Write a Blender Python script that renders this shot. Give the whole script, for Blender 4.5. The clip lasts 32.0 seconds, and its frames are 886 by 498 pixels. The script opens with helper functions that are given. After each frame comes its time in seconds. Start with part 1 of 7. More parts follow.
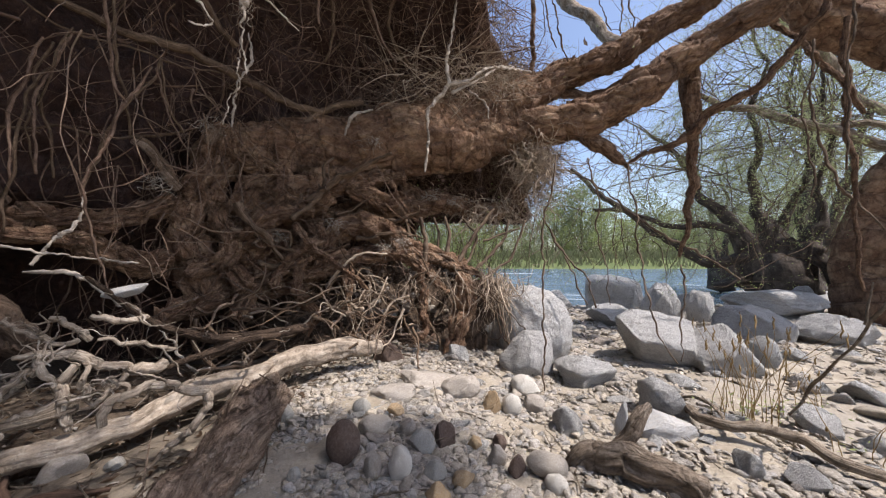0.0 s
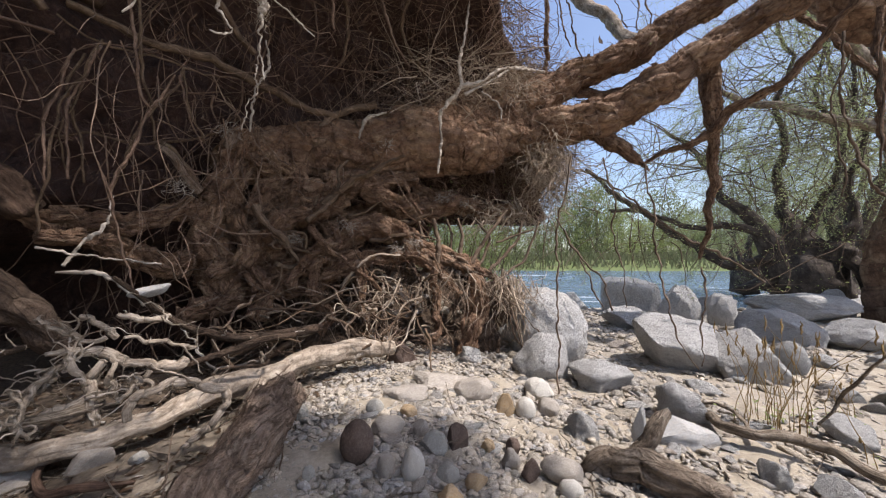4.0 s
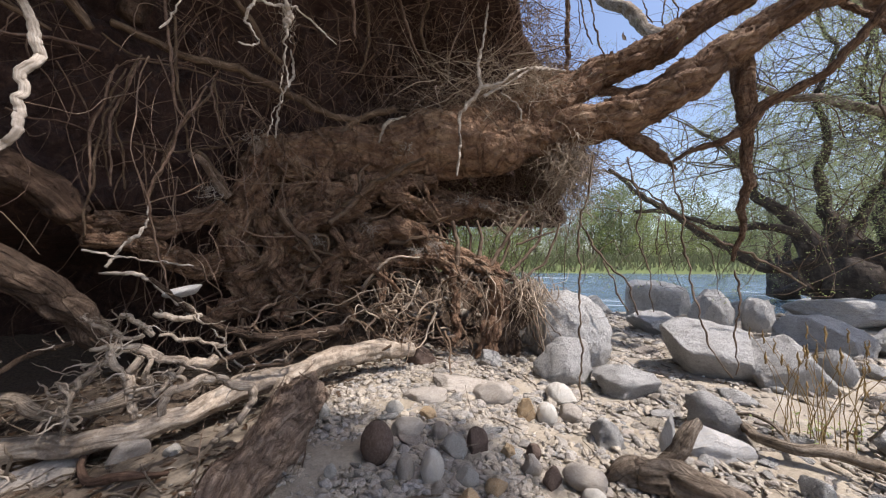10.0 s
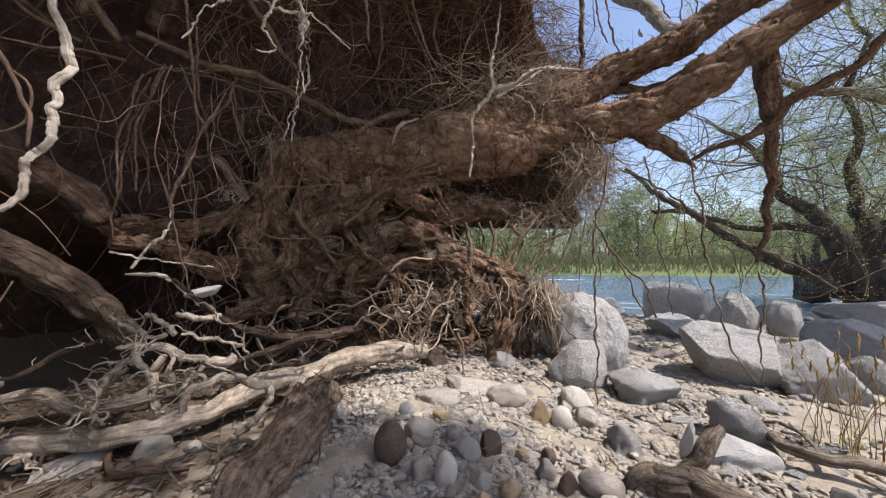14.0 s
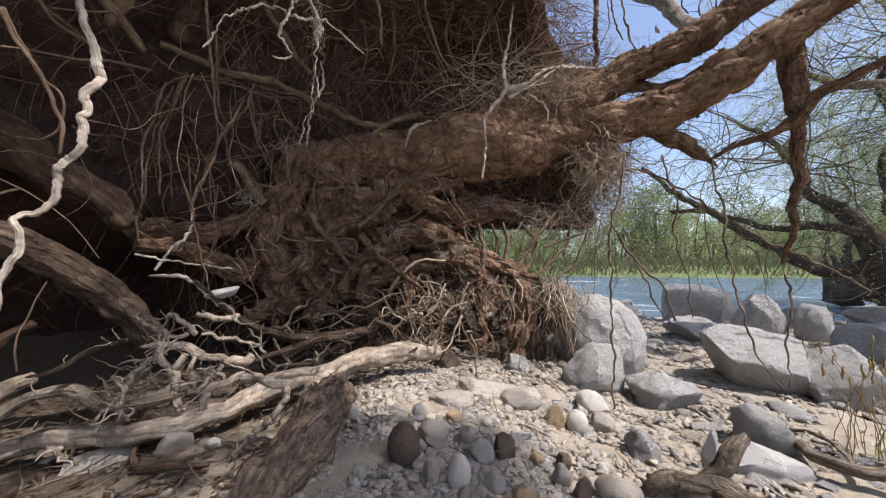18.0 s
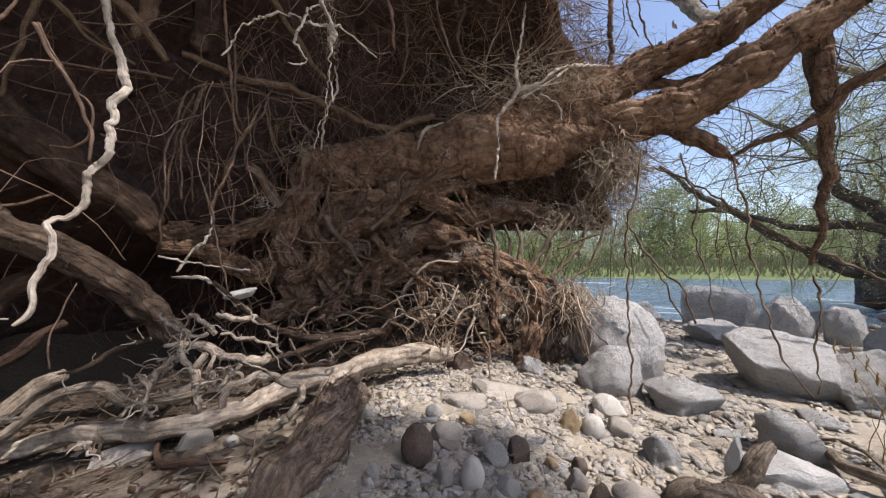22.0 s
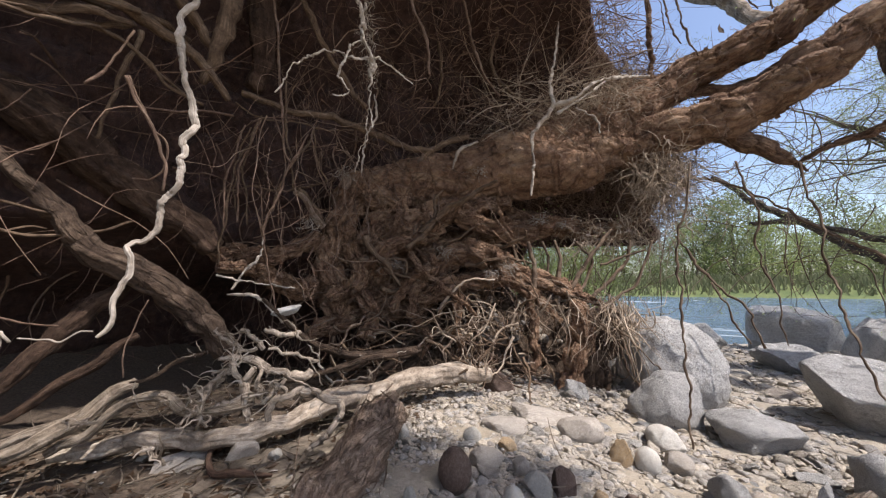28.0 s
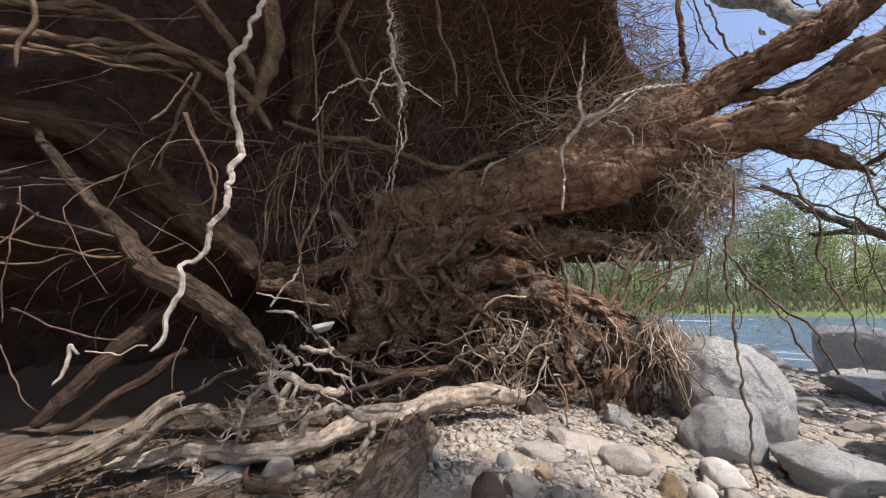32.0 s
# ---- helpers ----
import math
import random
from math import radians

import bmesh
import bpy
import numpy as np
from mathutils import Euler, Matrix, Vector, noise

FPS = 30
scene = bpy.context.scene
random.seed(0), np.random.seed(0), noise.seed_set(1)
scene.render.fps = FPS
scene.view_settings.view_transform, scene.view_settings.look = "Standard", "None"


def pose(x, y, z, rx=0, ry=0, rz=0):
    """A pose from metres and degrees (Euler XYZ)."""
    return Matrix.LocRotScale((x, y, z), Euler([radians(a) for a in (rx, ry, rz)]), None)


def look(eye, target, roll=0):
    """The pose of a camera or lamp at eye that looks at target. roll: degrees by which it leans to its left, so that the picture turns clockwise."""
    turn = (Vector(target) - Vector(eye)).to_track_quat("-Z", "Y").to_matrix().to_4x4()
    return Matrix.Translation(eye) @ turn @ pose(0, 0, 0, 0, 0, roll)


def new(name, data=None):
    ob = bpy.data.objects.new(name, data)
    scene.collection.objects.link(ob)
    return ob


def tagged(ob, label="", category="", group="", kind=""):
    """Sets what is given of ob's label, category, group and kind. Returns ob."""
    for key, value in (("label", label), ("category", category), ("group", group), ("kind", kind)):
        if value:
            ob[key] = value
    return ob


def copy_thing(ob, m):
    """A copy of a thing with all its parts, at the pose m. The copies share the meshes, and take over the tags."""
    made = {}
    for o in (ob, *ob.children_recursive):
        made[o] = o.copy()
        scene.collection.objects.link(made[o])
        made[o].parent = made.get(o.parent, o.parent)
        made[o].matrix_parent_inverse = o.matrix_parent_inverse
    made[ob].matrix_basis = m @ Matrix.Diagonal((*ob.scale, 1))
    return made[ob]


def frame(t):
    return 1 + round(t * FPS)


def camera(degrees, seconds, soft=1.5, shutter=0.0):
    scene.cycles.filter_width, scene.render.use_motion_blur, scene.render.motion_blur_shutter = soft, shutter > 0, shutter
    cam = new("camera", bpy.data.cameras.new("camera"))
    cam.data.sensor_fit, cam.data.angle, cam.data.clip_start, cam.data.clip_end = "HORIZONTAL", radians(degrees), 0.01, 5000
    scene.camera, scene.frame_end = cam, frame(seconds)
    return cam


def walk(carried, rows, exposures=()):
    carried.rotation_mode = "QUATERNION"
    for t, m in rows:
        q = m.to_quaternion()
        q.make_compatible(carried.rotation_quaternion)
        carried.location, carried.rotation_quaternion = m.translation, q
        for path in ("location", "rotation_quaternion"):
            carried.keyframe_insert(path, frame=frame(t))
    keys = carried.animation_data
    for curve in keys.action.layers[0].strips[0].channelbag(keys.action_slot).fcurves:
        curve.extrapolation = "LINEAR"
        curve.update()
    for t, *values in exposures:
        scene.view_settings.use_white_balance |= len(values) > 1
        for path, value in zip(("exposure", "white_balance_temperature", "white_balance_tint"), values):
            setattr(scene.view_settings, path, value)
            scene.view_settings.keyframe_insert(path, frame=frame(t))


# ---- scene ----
# ------------------------------------------------------------ camera
EYE = (0.0, 0.0, 0.9)
cam = camera(108.0, 32.0, soft=1.2)


def gaze(t):
    """The camera stands still and pans to the left in two even sweeps."""
    yaw = 0.569 * t if t < 24 else 13.656 + 1.3147 * (t - 24)
    tilt = 1.70 + 0.0654 * t if t < 24 else 3.27 + 0.757 * (t - 24)
    lean = 0.16 * math.sin(math.pi * min(t, 24) / 24)
    return t, pose(*EYE, 90 + tilt, 0, yaw) @ pose(0, 0, 0, 0, 0, lean)


walk(cam, [gaze(t) for t in (0, 3, 6, 9, 12, 15, 18, 21, 23, 23.8, 24, 24.2, 25, 26, 27, 28, 29, 30, 31, 32)], exposures=((0, 0.6, 6550, 16), (32, 0.6, 6550, 16)))

# ------------------------------------------------------------ sky and sun
SUN_AZ, SUN_EL = 110.0, 61.0  # degrees to the right of +y, and above the horizon
world = bpy.data.worlds.new("world")
scene.world = world
world.use_nodes = True
wn = world.node_tree.nodes
sky = wn.new("ShaderNodeTexSky")
sky.sky_type, sky.sun_disc = "NISHITA", False
sky.sun_elevation, sky.sun_rotation = radians(SUN_EL), radians(SUN_AZ)
sky.air_density, sky.dust_density, sky.ozone_density = 1.0, 1.5, 1.0
wn["Background"].inputs["Strength"].default_value = 0.155
world.node_tree.links.new(sky.outputs[0], wn["Background"].inputs["Color"])
sun = new("sun", bpy.data.lights.new("sun", "SUN"))
sun.data.energy, sun.data.angle, sun.data.color = 4.2, radians(0.6), (1.0, 0.97, 0.93)
_a, _e = radians(SUN_AZ), radians(SUN_EL)
sun.matrix_world = look((0, 0, 20), Vector((0, 0, 20)) - 10 * Vector((math.sin(_a) * math.cos(_e), math.cos(_a) * math.cos(_e), math.sin(_e))))

# ------------------------------------------------------------ materials


class Mat:
    """A node material with a few short ways to wire it."""

    def __init__(self, name):
        self.m = bpy.data.materials.new(name)
        self.m.use_nodes = True
        self.t = self.m.node_tree
        self.b = self.t.nodes["Principled BSDF"]

    def node(self, kind, **given):
        n = self.t.nodes.new("ShaderNode" + kind)
        for k, v in given.items():
            n.inputs[k.replace("_", " ")].default_value = v
        return n

    def link(self, a, b):
        self.t.links.new(a, b)

    def coords(self, which="Object", scale=(1, 1, 1)):
        c, p = self.node("TexCoord"), self.node("Mapping", Scale=scale)
        self.link(c.outputs[which], p.inputs["Vector"])
        return p.outputs[0]

    def where(self, scale=(1, 1, 1)):
        g, p = self.node("NewGeometry"), self.node("Mapping", Scale=scale)
        self.link(g.outputs["Position"], p.inputs["Vector"])
        return p.outputs[0]

    def noise(self, vec, scale, detail=5.0, rough=0.6, distort=0.0):
        n = self.node("TexNoise", Scale=scale, Detail=detail, Roughness=rough, Distortion=distort)
        self.link(vec, n.inputs["Vector"])
        return n.outputs["Fac"]

    def ramp(self, fac, stops):
        r = self.node("ValToRGB")
        e = r.color_ramp.elements
        while len(e) < len(stops):
            e.new(0.5)
        for el, (p, c) in zip(e, stops):
            el.position, el.color = p, (*(c if isinstance(c, tuple) else (c, c, c)), 1)
        self.link(fac, r.inputs["Fac"])
        return r.outputs["Color"]

    def mix(self, fac, a, b, how="MIX"):
        x = self.t.nodes.new("ShaderNodeMixRGB")
        x.blend_type = how
        for k, v in (("Fac", fac), ("Color1", a), ("Color2", b)):
            if isinstance(v, (int, float)):
                x.inputs[k].default_value = v if k == "Fac" else (v, v, v, 1)
            elif isinstance(v, tuple):
                x.inputs[k].default_value = (*v, 1)
            else:
                self.link(v, x.inputs[k])
        return x.outputs[0]

    def bump(self, height, strength, distance, under=None):
        n = self.node("Bump", Strength=strength, Distance=distance)
        self.link(height, n.inputs["Height"])
        if under is not None:
            self.link(under, n.inputs["Normal"])
        return n.outputs[0]

    def done(self, color, rough, normal=None):
        if isinstance(color, tuple):
            self.b.inputs["Base Color"].default_value = (*color, 1)
        else:
            self.link(color, self.b.inputs["Base Color"])
        if isinstance(rough, (int, float)):
            self.b.inputs["Roughness"].default_value = rough
        else:
            self.link(rough, self.b.inputs["Roughness"])
        if normal is not None:
            self.link(normal, self.b.inputs["Normal"])
        return self.m

    def random(self):
        return self.node("ObjectInfo").outputs["Random"]

    def island(self):
        return self.node("NewGeometry").outputs["Random Per Island"]


def bark_mat(name, dark, mid, light, along=3.0, around=14.0, depth=0.02, flake=0.6, plates=0.0):
    """Fibrous, flaking bark or root skin; streaks run along the tube (UV: x round, y metres along)."""
    k = Mat(name)
    uv = k.coords("UV", (around, along, 1))
    ob = k.where()
    streak = k.noise(uv, 1.0, 6, 0.65, 0.6)
    blotch = k.noise(ob, 5.0, 5, 0.65)
    knob = k.noise(ob, 22.0, 6, 0.7, 0.8)
    grain = k.noise(ob, 110.0, 4, 0.75)
    col = k.ramp(streak, [(0.28, dark), (0.5, mid), (0.72, light)])
    col = k.mix(k.ramp(blotch, [(0.38, 0.0), (0.66, 0.7)]), col, dark)
    col = k.mix(k.ramp(knob, [(0.55, 0.0), (0.75, 0.5)]), col, light)
    col = k.mix(0.6, col, k.ramp(knob, [(0.30, 0.2), (0.5, 1.0)]), "MULTIPLY")
    col = k.mix(0.3, col, k.ramp(grain, [(0.3, 0.25), (0.7, 1.0)]), "MULTIPLY")
    nor = k.bump(streak, flake, depth)
    nor = k.bump(knob, min(1.0, flake), depth * 0.9, nor)
    if plates:
        v = k.node("TexVoronoi", Scale=1.0)
        v.feature = "DISTANCE_TO_EDGE"
        warp = k.mix(0.12, k.coords("UV", (around * 0.55, plates, 1)), k.node("TexNoise", Scale=9.0).outputs["Color"], "ADD")
        k.link(warp, v.inputs["Vector"])
        crack = k.ramp(v.outputs["Distance"], [(0.0, 0.0), (0.09, 1.0)])
        col = k.mix(0.4, col, k.ramp(v.outputs["Distance"], [(0.0, 0.22), (0.07, 1.0)]), "MULTIPLY")
        nor = k.bump(crack, 0.5, depth * 0.5, nor)
    nor = k.bump(grain, 0.4, 0.004, nor)
    k.b.inputs["Specular IOR Level"].default_value = 0.2
    return k.done(col, 0.92, nor)


BARK = bark_mat("root_bark", (0.12, 0.064, 0.042), (0.37, 0.222, 0.136), (0.61, 0.43, 0.28), 6, 8, 0.05, 1.0, 9.0)
# smooth bark, its base colour darkened to carry the shade of the hollow
SHADED_SMOOTH = bark_mat("shaded_smooth_bark", (0.042, 0.025, 0.017), (0.11, 0.067, 0.044), (0.20, 0.132, 0.090), 4, 6, 0.03, 1.0)
OLD_BARK = bark_mat("weathered_root_bark", (0.13, 0.085, 0.060), (0.37, 0.265, 0.19), (0.58, 0.455, 0.345), 5, 16, 0.03, 1.0)
ROOT = bark_mat("root_skin", (0.068, 0.043, 0.028), (0.175, 0.117, 0.075), (0.33, 0.235, 0.155), 10, 6, 0.006)
# dim brown with the hollow's shade in it; some twigs and stems share it
HOLLOW = bark_mat("dim_root_bark", (0.052, 0.033, 0.023), (0.145, 0.098, 0.067), (0.26, 0.188, 0.132), 6, 7, 0.03, 1.0, 6.0)
SHAG = bark_mat("shaggy_root_fibre", (0.15, 0.095, 0.066), (0.32, 0.22, 0.155), (0.52, 0.39, 0.29), 12, 3, 0.002)
FIBRE = bark_mat("rootlet_fibre", (0.095, 0.058, 0.041), (0.225, 0.145, 0.10), (0.43, 0.30, 0.22), 12, 3, 0.002)
PALE = bark_mat("pale_dead_root", (0.27, 0.22, 0.17), (0.50, 0.43, 0.35), (0.68, 0.61, 0.52), 12, 5, 0.004)
# pale wood: sun on the pile is put into a colour lighter than DRIFT
SUNLIT_WOOD = bark_mat("sunlit_twig", (0.16, 0.12, 0.085), (0.46, 0.375, 0.285), (0.72, 0.63, 0.51), 12, 6, 0.008, 1.0)
STRAW = bark_mat("dry_straw_root", (0.28, 0.205, 0.14), (0.53, 0.425, 0.315), (0.72, 0.62, 0.49), 12, 3, 0.002)
DRIFT = bark_mat("driftwood", (0.11, 0.080, 0.056), (0.37, 0.295, 0.215), (0.66, 0.56, 0.44), 7, 9, 0.022, 0.9)
LIMB = bark_mat("willow_bark", (0.08, 0.064, 0.05), (0.21, 0.17, 0.13), (0.36, 0.30, 0.24), 4, 12, 0.02)
DARK_LIMB = bark_mat("dark_willow_bark", (0.045, 0.036, 0.030), (0.115, 0.094, 0.076), (0.21, 0.175, 0.145), 4, 12, 0.02)
TWIG = bark_mat("twig_bark", (0.07, 0.045, 0.032), (0.17, 0.12, 0.08), (0.30, 0.23, 0.16), 10, 3, 0.002)
STEM = bark_mat("dry_weed_stem", (0.20, 0.13, 0.055), (0.42, 0.29, 0.13), (0.58, 0.43, 0.22), 14, 3, 0.001)


def earth_mat():
    k = Mat("root_bound_earth")
    p = k.where()
    big, mid, fine = k.noise(p, 2.5, 5), k.noise(p, 14, 6, 0.7), k.noise(p, 120, 4, 0.7)
    fib = k.noise(k.where((60, 60, 9)), 1.0, 5, 0.7, 1.5)
    col = k.ramp(mid, [(0.3, (0.032, 0.017, 0.014)), (0.55, (0.086, 0.046, 0.036)), (0.8, (0.19, 0.108, 0.078))])
    col = k.mix(k.ramp(big, [(0.4, 0.0), (0.65, 0.5)]), col, (0.085, 0.038, 0.021))
    col = k.mix(0.5, col, k.ramp(fib, [(0.35, 0.3), (0.65, 1.0)]), "MULTIPLY")
    nor = k.bump(fib, 0.7, 0.01, k.bump(mid, 1.0, 0.05))
    return k.done(col, 0.95, k.bump(fine, 0.4, 0.004, nor))


def dry_earth_mat():
    k = Mat("dark_gap_earth")
    p = k.where()
    mid, fine, fib = k.noise(p, 16, 6, 0.7), k.noise(p, 90, 5, 0.75), k.noise(k.where((25, 25, 60)), 1.0, 5, 0.7, 1.5)
    # shade of the gap under the wad is put into these dark browns
    col = k.ramp(mid, [(0.3, (0.050, 0.032, 0.021)), (0.5, (0.12, 0.080, 0.051)), (0.72, (0.25, 0.18, 0.12))])
    col = k.mix(0.6, col, k.ramp(fib, [(0.35, 0.35), (0.6, 1.0)]), "MULTIPLY")
    col = k.mix(0.5, col, k.ramp(fine, [(0.3, 0.4), (0.65, 1.0)]), "MULTIPLY")
    return k.done(col, 0.95, k.bump(fine, 0.6, 0.01, k.bump(fib, 0.8, 0.02, k.bump(mid, 1.0, 0.06))))


DRY_EARTH = dry_earth_mat()


def ground_mat():
    k = Mat("river_sand_and_silt")
    p = k.where()
    big, mid, fine, grit = k.noise(p, 0.9, 4), k.noise(p, 6, 6, 0.65), k.noise(p, 60, 5, 0.75), k.noise(p, 260, 3, 0.7)
    col = k.ramp(mid, [(0.3, (0.30, 0.245, 0.175)), (0.55, (0.45, 0.385, 0.29)), (0.78, (0.55, 0.485, 0.39))])
    col = k.mix(k.ramp(big, [(0.42, 0.0), (0.62, 0.6)]), col, (0.36, 0.325, 0.275))
    col = k.mix(0.55, col, k.ramp(fine, [(0.3, 0.45), (0.65, 1.0)]), "MULTIPLY")
    col = k.mix(0.35, col, k.ramp(grit, [(0.35, 0.5), (0.6, 1.0)]), "MULTIPLY")
    # brown soil under the root wad, darkened further to carry the shade there
    soil_shade = k.node("MapRange", From_Min=-0.35, From_Max=-1.5)
    side = k.node("SeparateXYZ")
    k.link(k.mix(0.5, p, k.node("TexNoise", Scale=2.2, Detail=6.0).outputs["Color"], "ADD"), side.inputs[0])
    k.link(side.outputs["X"], soil_shade.inputs["Value"])
    col = k.mix(soil_shade.outputs[0], col, k.ramp(fine, [(0.3, (0.045, 0.031, 0.021)), (0.7, (0.17, 0.125, 0.085))]))
    # grass over the land across the water
    far = k.node("SeparateXYZ")
    k.link(p, far.inputs[0])
    g = k.ramp(k.node("MapRange", From_Min=28, From_Max=38).outputs[0], [(0, 0.0), (1, 1.0)])
    rng = [n for n in k.t.nodes if n.type == "MAP_RANGE"][1]
    k.link(far.outputs["Y"], rng.inputs["Value"])
    col = k.mix(g, col, k.ramp(big, [(0.3, (0.07, 0.10, 0.03)), (0.7, (0.13, 0.155, 0.05))]))
    nor = k.bump(grit, 0.5, 0.003, k.bump(fine, 0.6, 0.012, k.bump(mid, 0.5, 0.05)))
    return k.done(col, 0.95, nor)


def stone_mat(name, stops, speck=0.25, rough=0.85, per="object"):
    """River stone: the tone of each stone by chance, with blotches, veins, pits and pale dust."""
    k = Mat(name)
    p = k.coords("Object") if per == "object" else k.where()
    pick = k.random() if per == "object" else k.island()
    off = k.node("VectorMath")
    off.operation = "ADD"
    k.link(p, off.inputs[0])
    k.link(pick, off.inputs[1])
    v = off.outputs[0]
    base = k.ramp(pick, stops)
    mid, fine, pit = k.noise(v, 9, 6, 0.65), k.noise(v, 70, 5, 0.75), k.noise(v, 240, 3, 0.7)
    col = k.mix(k.ramp(mid, [(0.35, 0.0), (0.75, 0.5)]), base, (0.50, 0.475, 0.43))
    col = k.mix(k.ramp(k.noise(v, 4, 4), [(0.5, 0.0), (0.7, 0.35)]), col, (0.17, 0.155, 0.14))
    col = k.mix(speck + 0.3, col, k.ramp(fine, [(0.3, 0.35), (0.6, 1.0)]), "MULTIPLY")
    col = k.mix(0.5, col, k.ramp(k.noise(v, 22, 6, 0.7, 1.2), [(0.38, 0.45), (0.55, 1.0)]), "MULTIPLY")
    col = k.mix(speck, col, k.ramp(pit, [(0.35, 0.35), (0.55, 1.0)]), "MULTIPLY")
    nor = k.bump(pit, 0.45, 0.003, k.bump(fine, 0.8, 0.012, k.bump(mid, 0.9, 0.05)))
    k.b.inputs["Specular IOR Level"].default_value = 0.3
    return k.done(col, rough, nor)


BOULDER = stone_mat("pale_grey_boulder", [(0.0, (0.680, 0.660, 0.620)), (0.4, (0.580, 0.570, 0.545)), (0.7, (0.700, 0.675, 0.630)), (1.0, (0.560, 0.550, 0.525))])
COBBLE = stone_mat("mixed_river_cobble", [(0.0, (0.600, 0.540, 0.450)), (0.2, (0.675, 0.578, 0.443)), (0.38, (0.450, 0.420, 0.383)), (0.52, (0.720, 0.615, 0.465)),
                                          (0.66, (0.495, 0.420, 0.352)), (0.82, (0.630, 0.593, 0.532)), (1.0, (0.375, 0.360, 0.338))], 0.15)
GRAVEL = stone_mat("gravel_stone", [(0.0, (0.520, 0.450, 0.355)), (0.2, (0.590, 0.495, 0.370)), (0.4, (0.360, 0.335, 0.300)), (0.6, (0.630, 0.545, 0.425)),
                                    (0.8, (0.430, 0.365, 0.300)), (1.0, (0.550, 0.515, 0.465))], 0.15, 0.88, "island")


def plain_stone(name, a, b, dust=0.4, mottle=0.35):
    k = Mat(name)
    p = k.coords("Object")
    mid, fine = k.noise(p, 10, 5, 0.6), k.noise(p, 110, 5, 0.75)
    col = k.ramp(mid, [(0.3, a), (0.7, b)])
    col = k.mix(dust, col, k.ramp(fine, [(0.3, 0.45), (0.65, 1.0)]), "MULTIPLY")
    k.b.inputs["Specular IOR Level"].default_value = 0.3
    col = k.mix(mottle, col, k.ramp(k.noise(p, 30, 6, 0.7, 1.0), [(0.36, 0.45), (0.56, 1.0)]), "MULTIPLY")
    col = k.mix(k.ramp(k.noise(p, 6, 5, 0.7), [(0.48, 0.0), (0.62, mottle)]), col, (0.46, 0.40, 0.32))
    return k.done(col, 0.85, k.bump(fine, 0.6, 0.006, k.bump(mid, 0.5, 0.02)))


DARK_STONE = plain_stone("dark_brown_stone", (0.10, 0.066, 0.050), (0.15, 0.105, 0.082), 0.25, 0.1)
WHITE_STONE = plain_stone("whitish_stone", (0.56, 0.52, 0.45), (0.70, 0.66, 0.58), 0.25, 0.25)
GOLD_STONE = plain_stone("ochre_stone", (0.42, 0.27, 0.13), (0.56, 0.42, 0.26))
BLUE_STONE = plain_stone("blue_grey_stone", (0.33, 0.315, 0.275), (0.46, 0.44, 0.39))
GREY_STONE = plain_stone("grey_stone", (0.36, 0.315, 0.265), (0.52, 0.465, 0.395))
SLATE = plain_stone("flat_grey_slab", (0.42, 0.415, 0.40), (0.60, 0.585, 0.555))
RUST = bark_mat("rust_red_wood", (0.07, 0.042, 0.03), (0.15, 0.092, 0.062), (0.26, 0.175, 0.12), 10, 6, 0.01)
STUMP = bark_mat("dusty_stump_wood", (0.13, 0.095, 0.068), (0.32, 0.25, 0.185), (0.54, 0.455, 0.36), 8, 7, 0.03, 1.0, 8.0)


def water_mat():
    k = Mat("river_water")
    p = k.where((1, 2.2, 1))
    wave, chop, foam = k.noise(p, 0.55, 5, 0.6, 0.4), k.noise(p, 2.6, 5, 0.65, 0.5), k.noise(k.where((0.25, 1.1, 1)), 0.9, 6, 0.7, 0.6)
    white = k.ramp(foam, [(0.60, 0.0), (0.70, 0.7)])
    col = k.mix(white, (0.10, 0.15, 0.185), (0.72, 0.76, 0.78))
    rough = k.mix(white, 0.14, 0.7)
    k.b.inputs["Specular IOR Level"].default_value = 0.5
    return k.done(col, rough, k.bump(chop, 0.5, 0.12, k.bump(wave, 0.6, 0.3)))


def leaf_mat(name, a, b):
    k = Mat(name)
    col = k.ramp(k.island(), [(0.0, a), (1.0, b)])
    k.link(col, k.b.inputs["Base Color"])
    k.b.inputs["Roughness"].default_value = 0.55
    tr, add = k.node("BsdfTranslucent"), k.node("MixShader", Fac=0.55)
    k.link(col, tr.inputs["Color"])
    k.link(k.b.outputs[0], add.inputs[1])
    k.link(tr.outputs[0], add.inputs[2])
    k.link(add.outputs[0], k.t.nodes["Material Output"].inputs["Surface"])
    return k.m


EARTH, GROUND, WATER = earth_mat(), ground_mat(), water_mat()
LEAF = leaf_mat("young_willow_leaf", (0.30, 0.37, 0.12), (0.48, 0.54, 0.22))
LEAF_SOFT = leaf_mat("opening_willow_leaf", (0.22, 0.27, 0.11), (0.38, 0.42, 0.20))
# distance haze is put into these dulled leaf greens
LEAF_FAR = leaf_mat("far_foliage", (0.125, 0.155, 0.07), (0.25, 0.28, 0.13))
LEAF_PALE = leaf_mat("pale_spring_foliage", (0.20, 0.26, 0.08), (0.36, 0.40, 0.15))
# greens muted for haze over the water
GRASS = leaf_mat("bank_grass", (0.13, 0.145, 0.065), (0.24, 0.245, 0.12))
DEADLEAF = leaf_mat("dead_leaf", (0.08, 0.05, 0.03), (0.16, 0.10, 0.06))

# ------------------------------------------------------------ mesh helpers


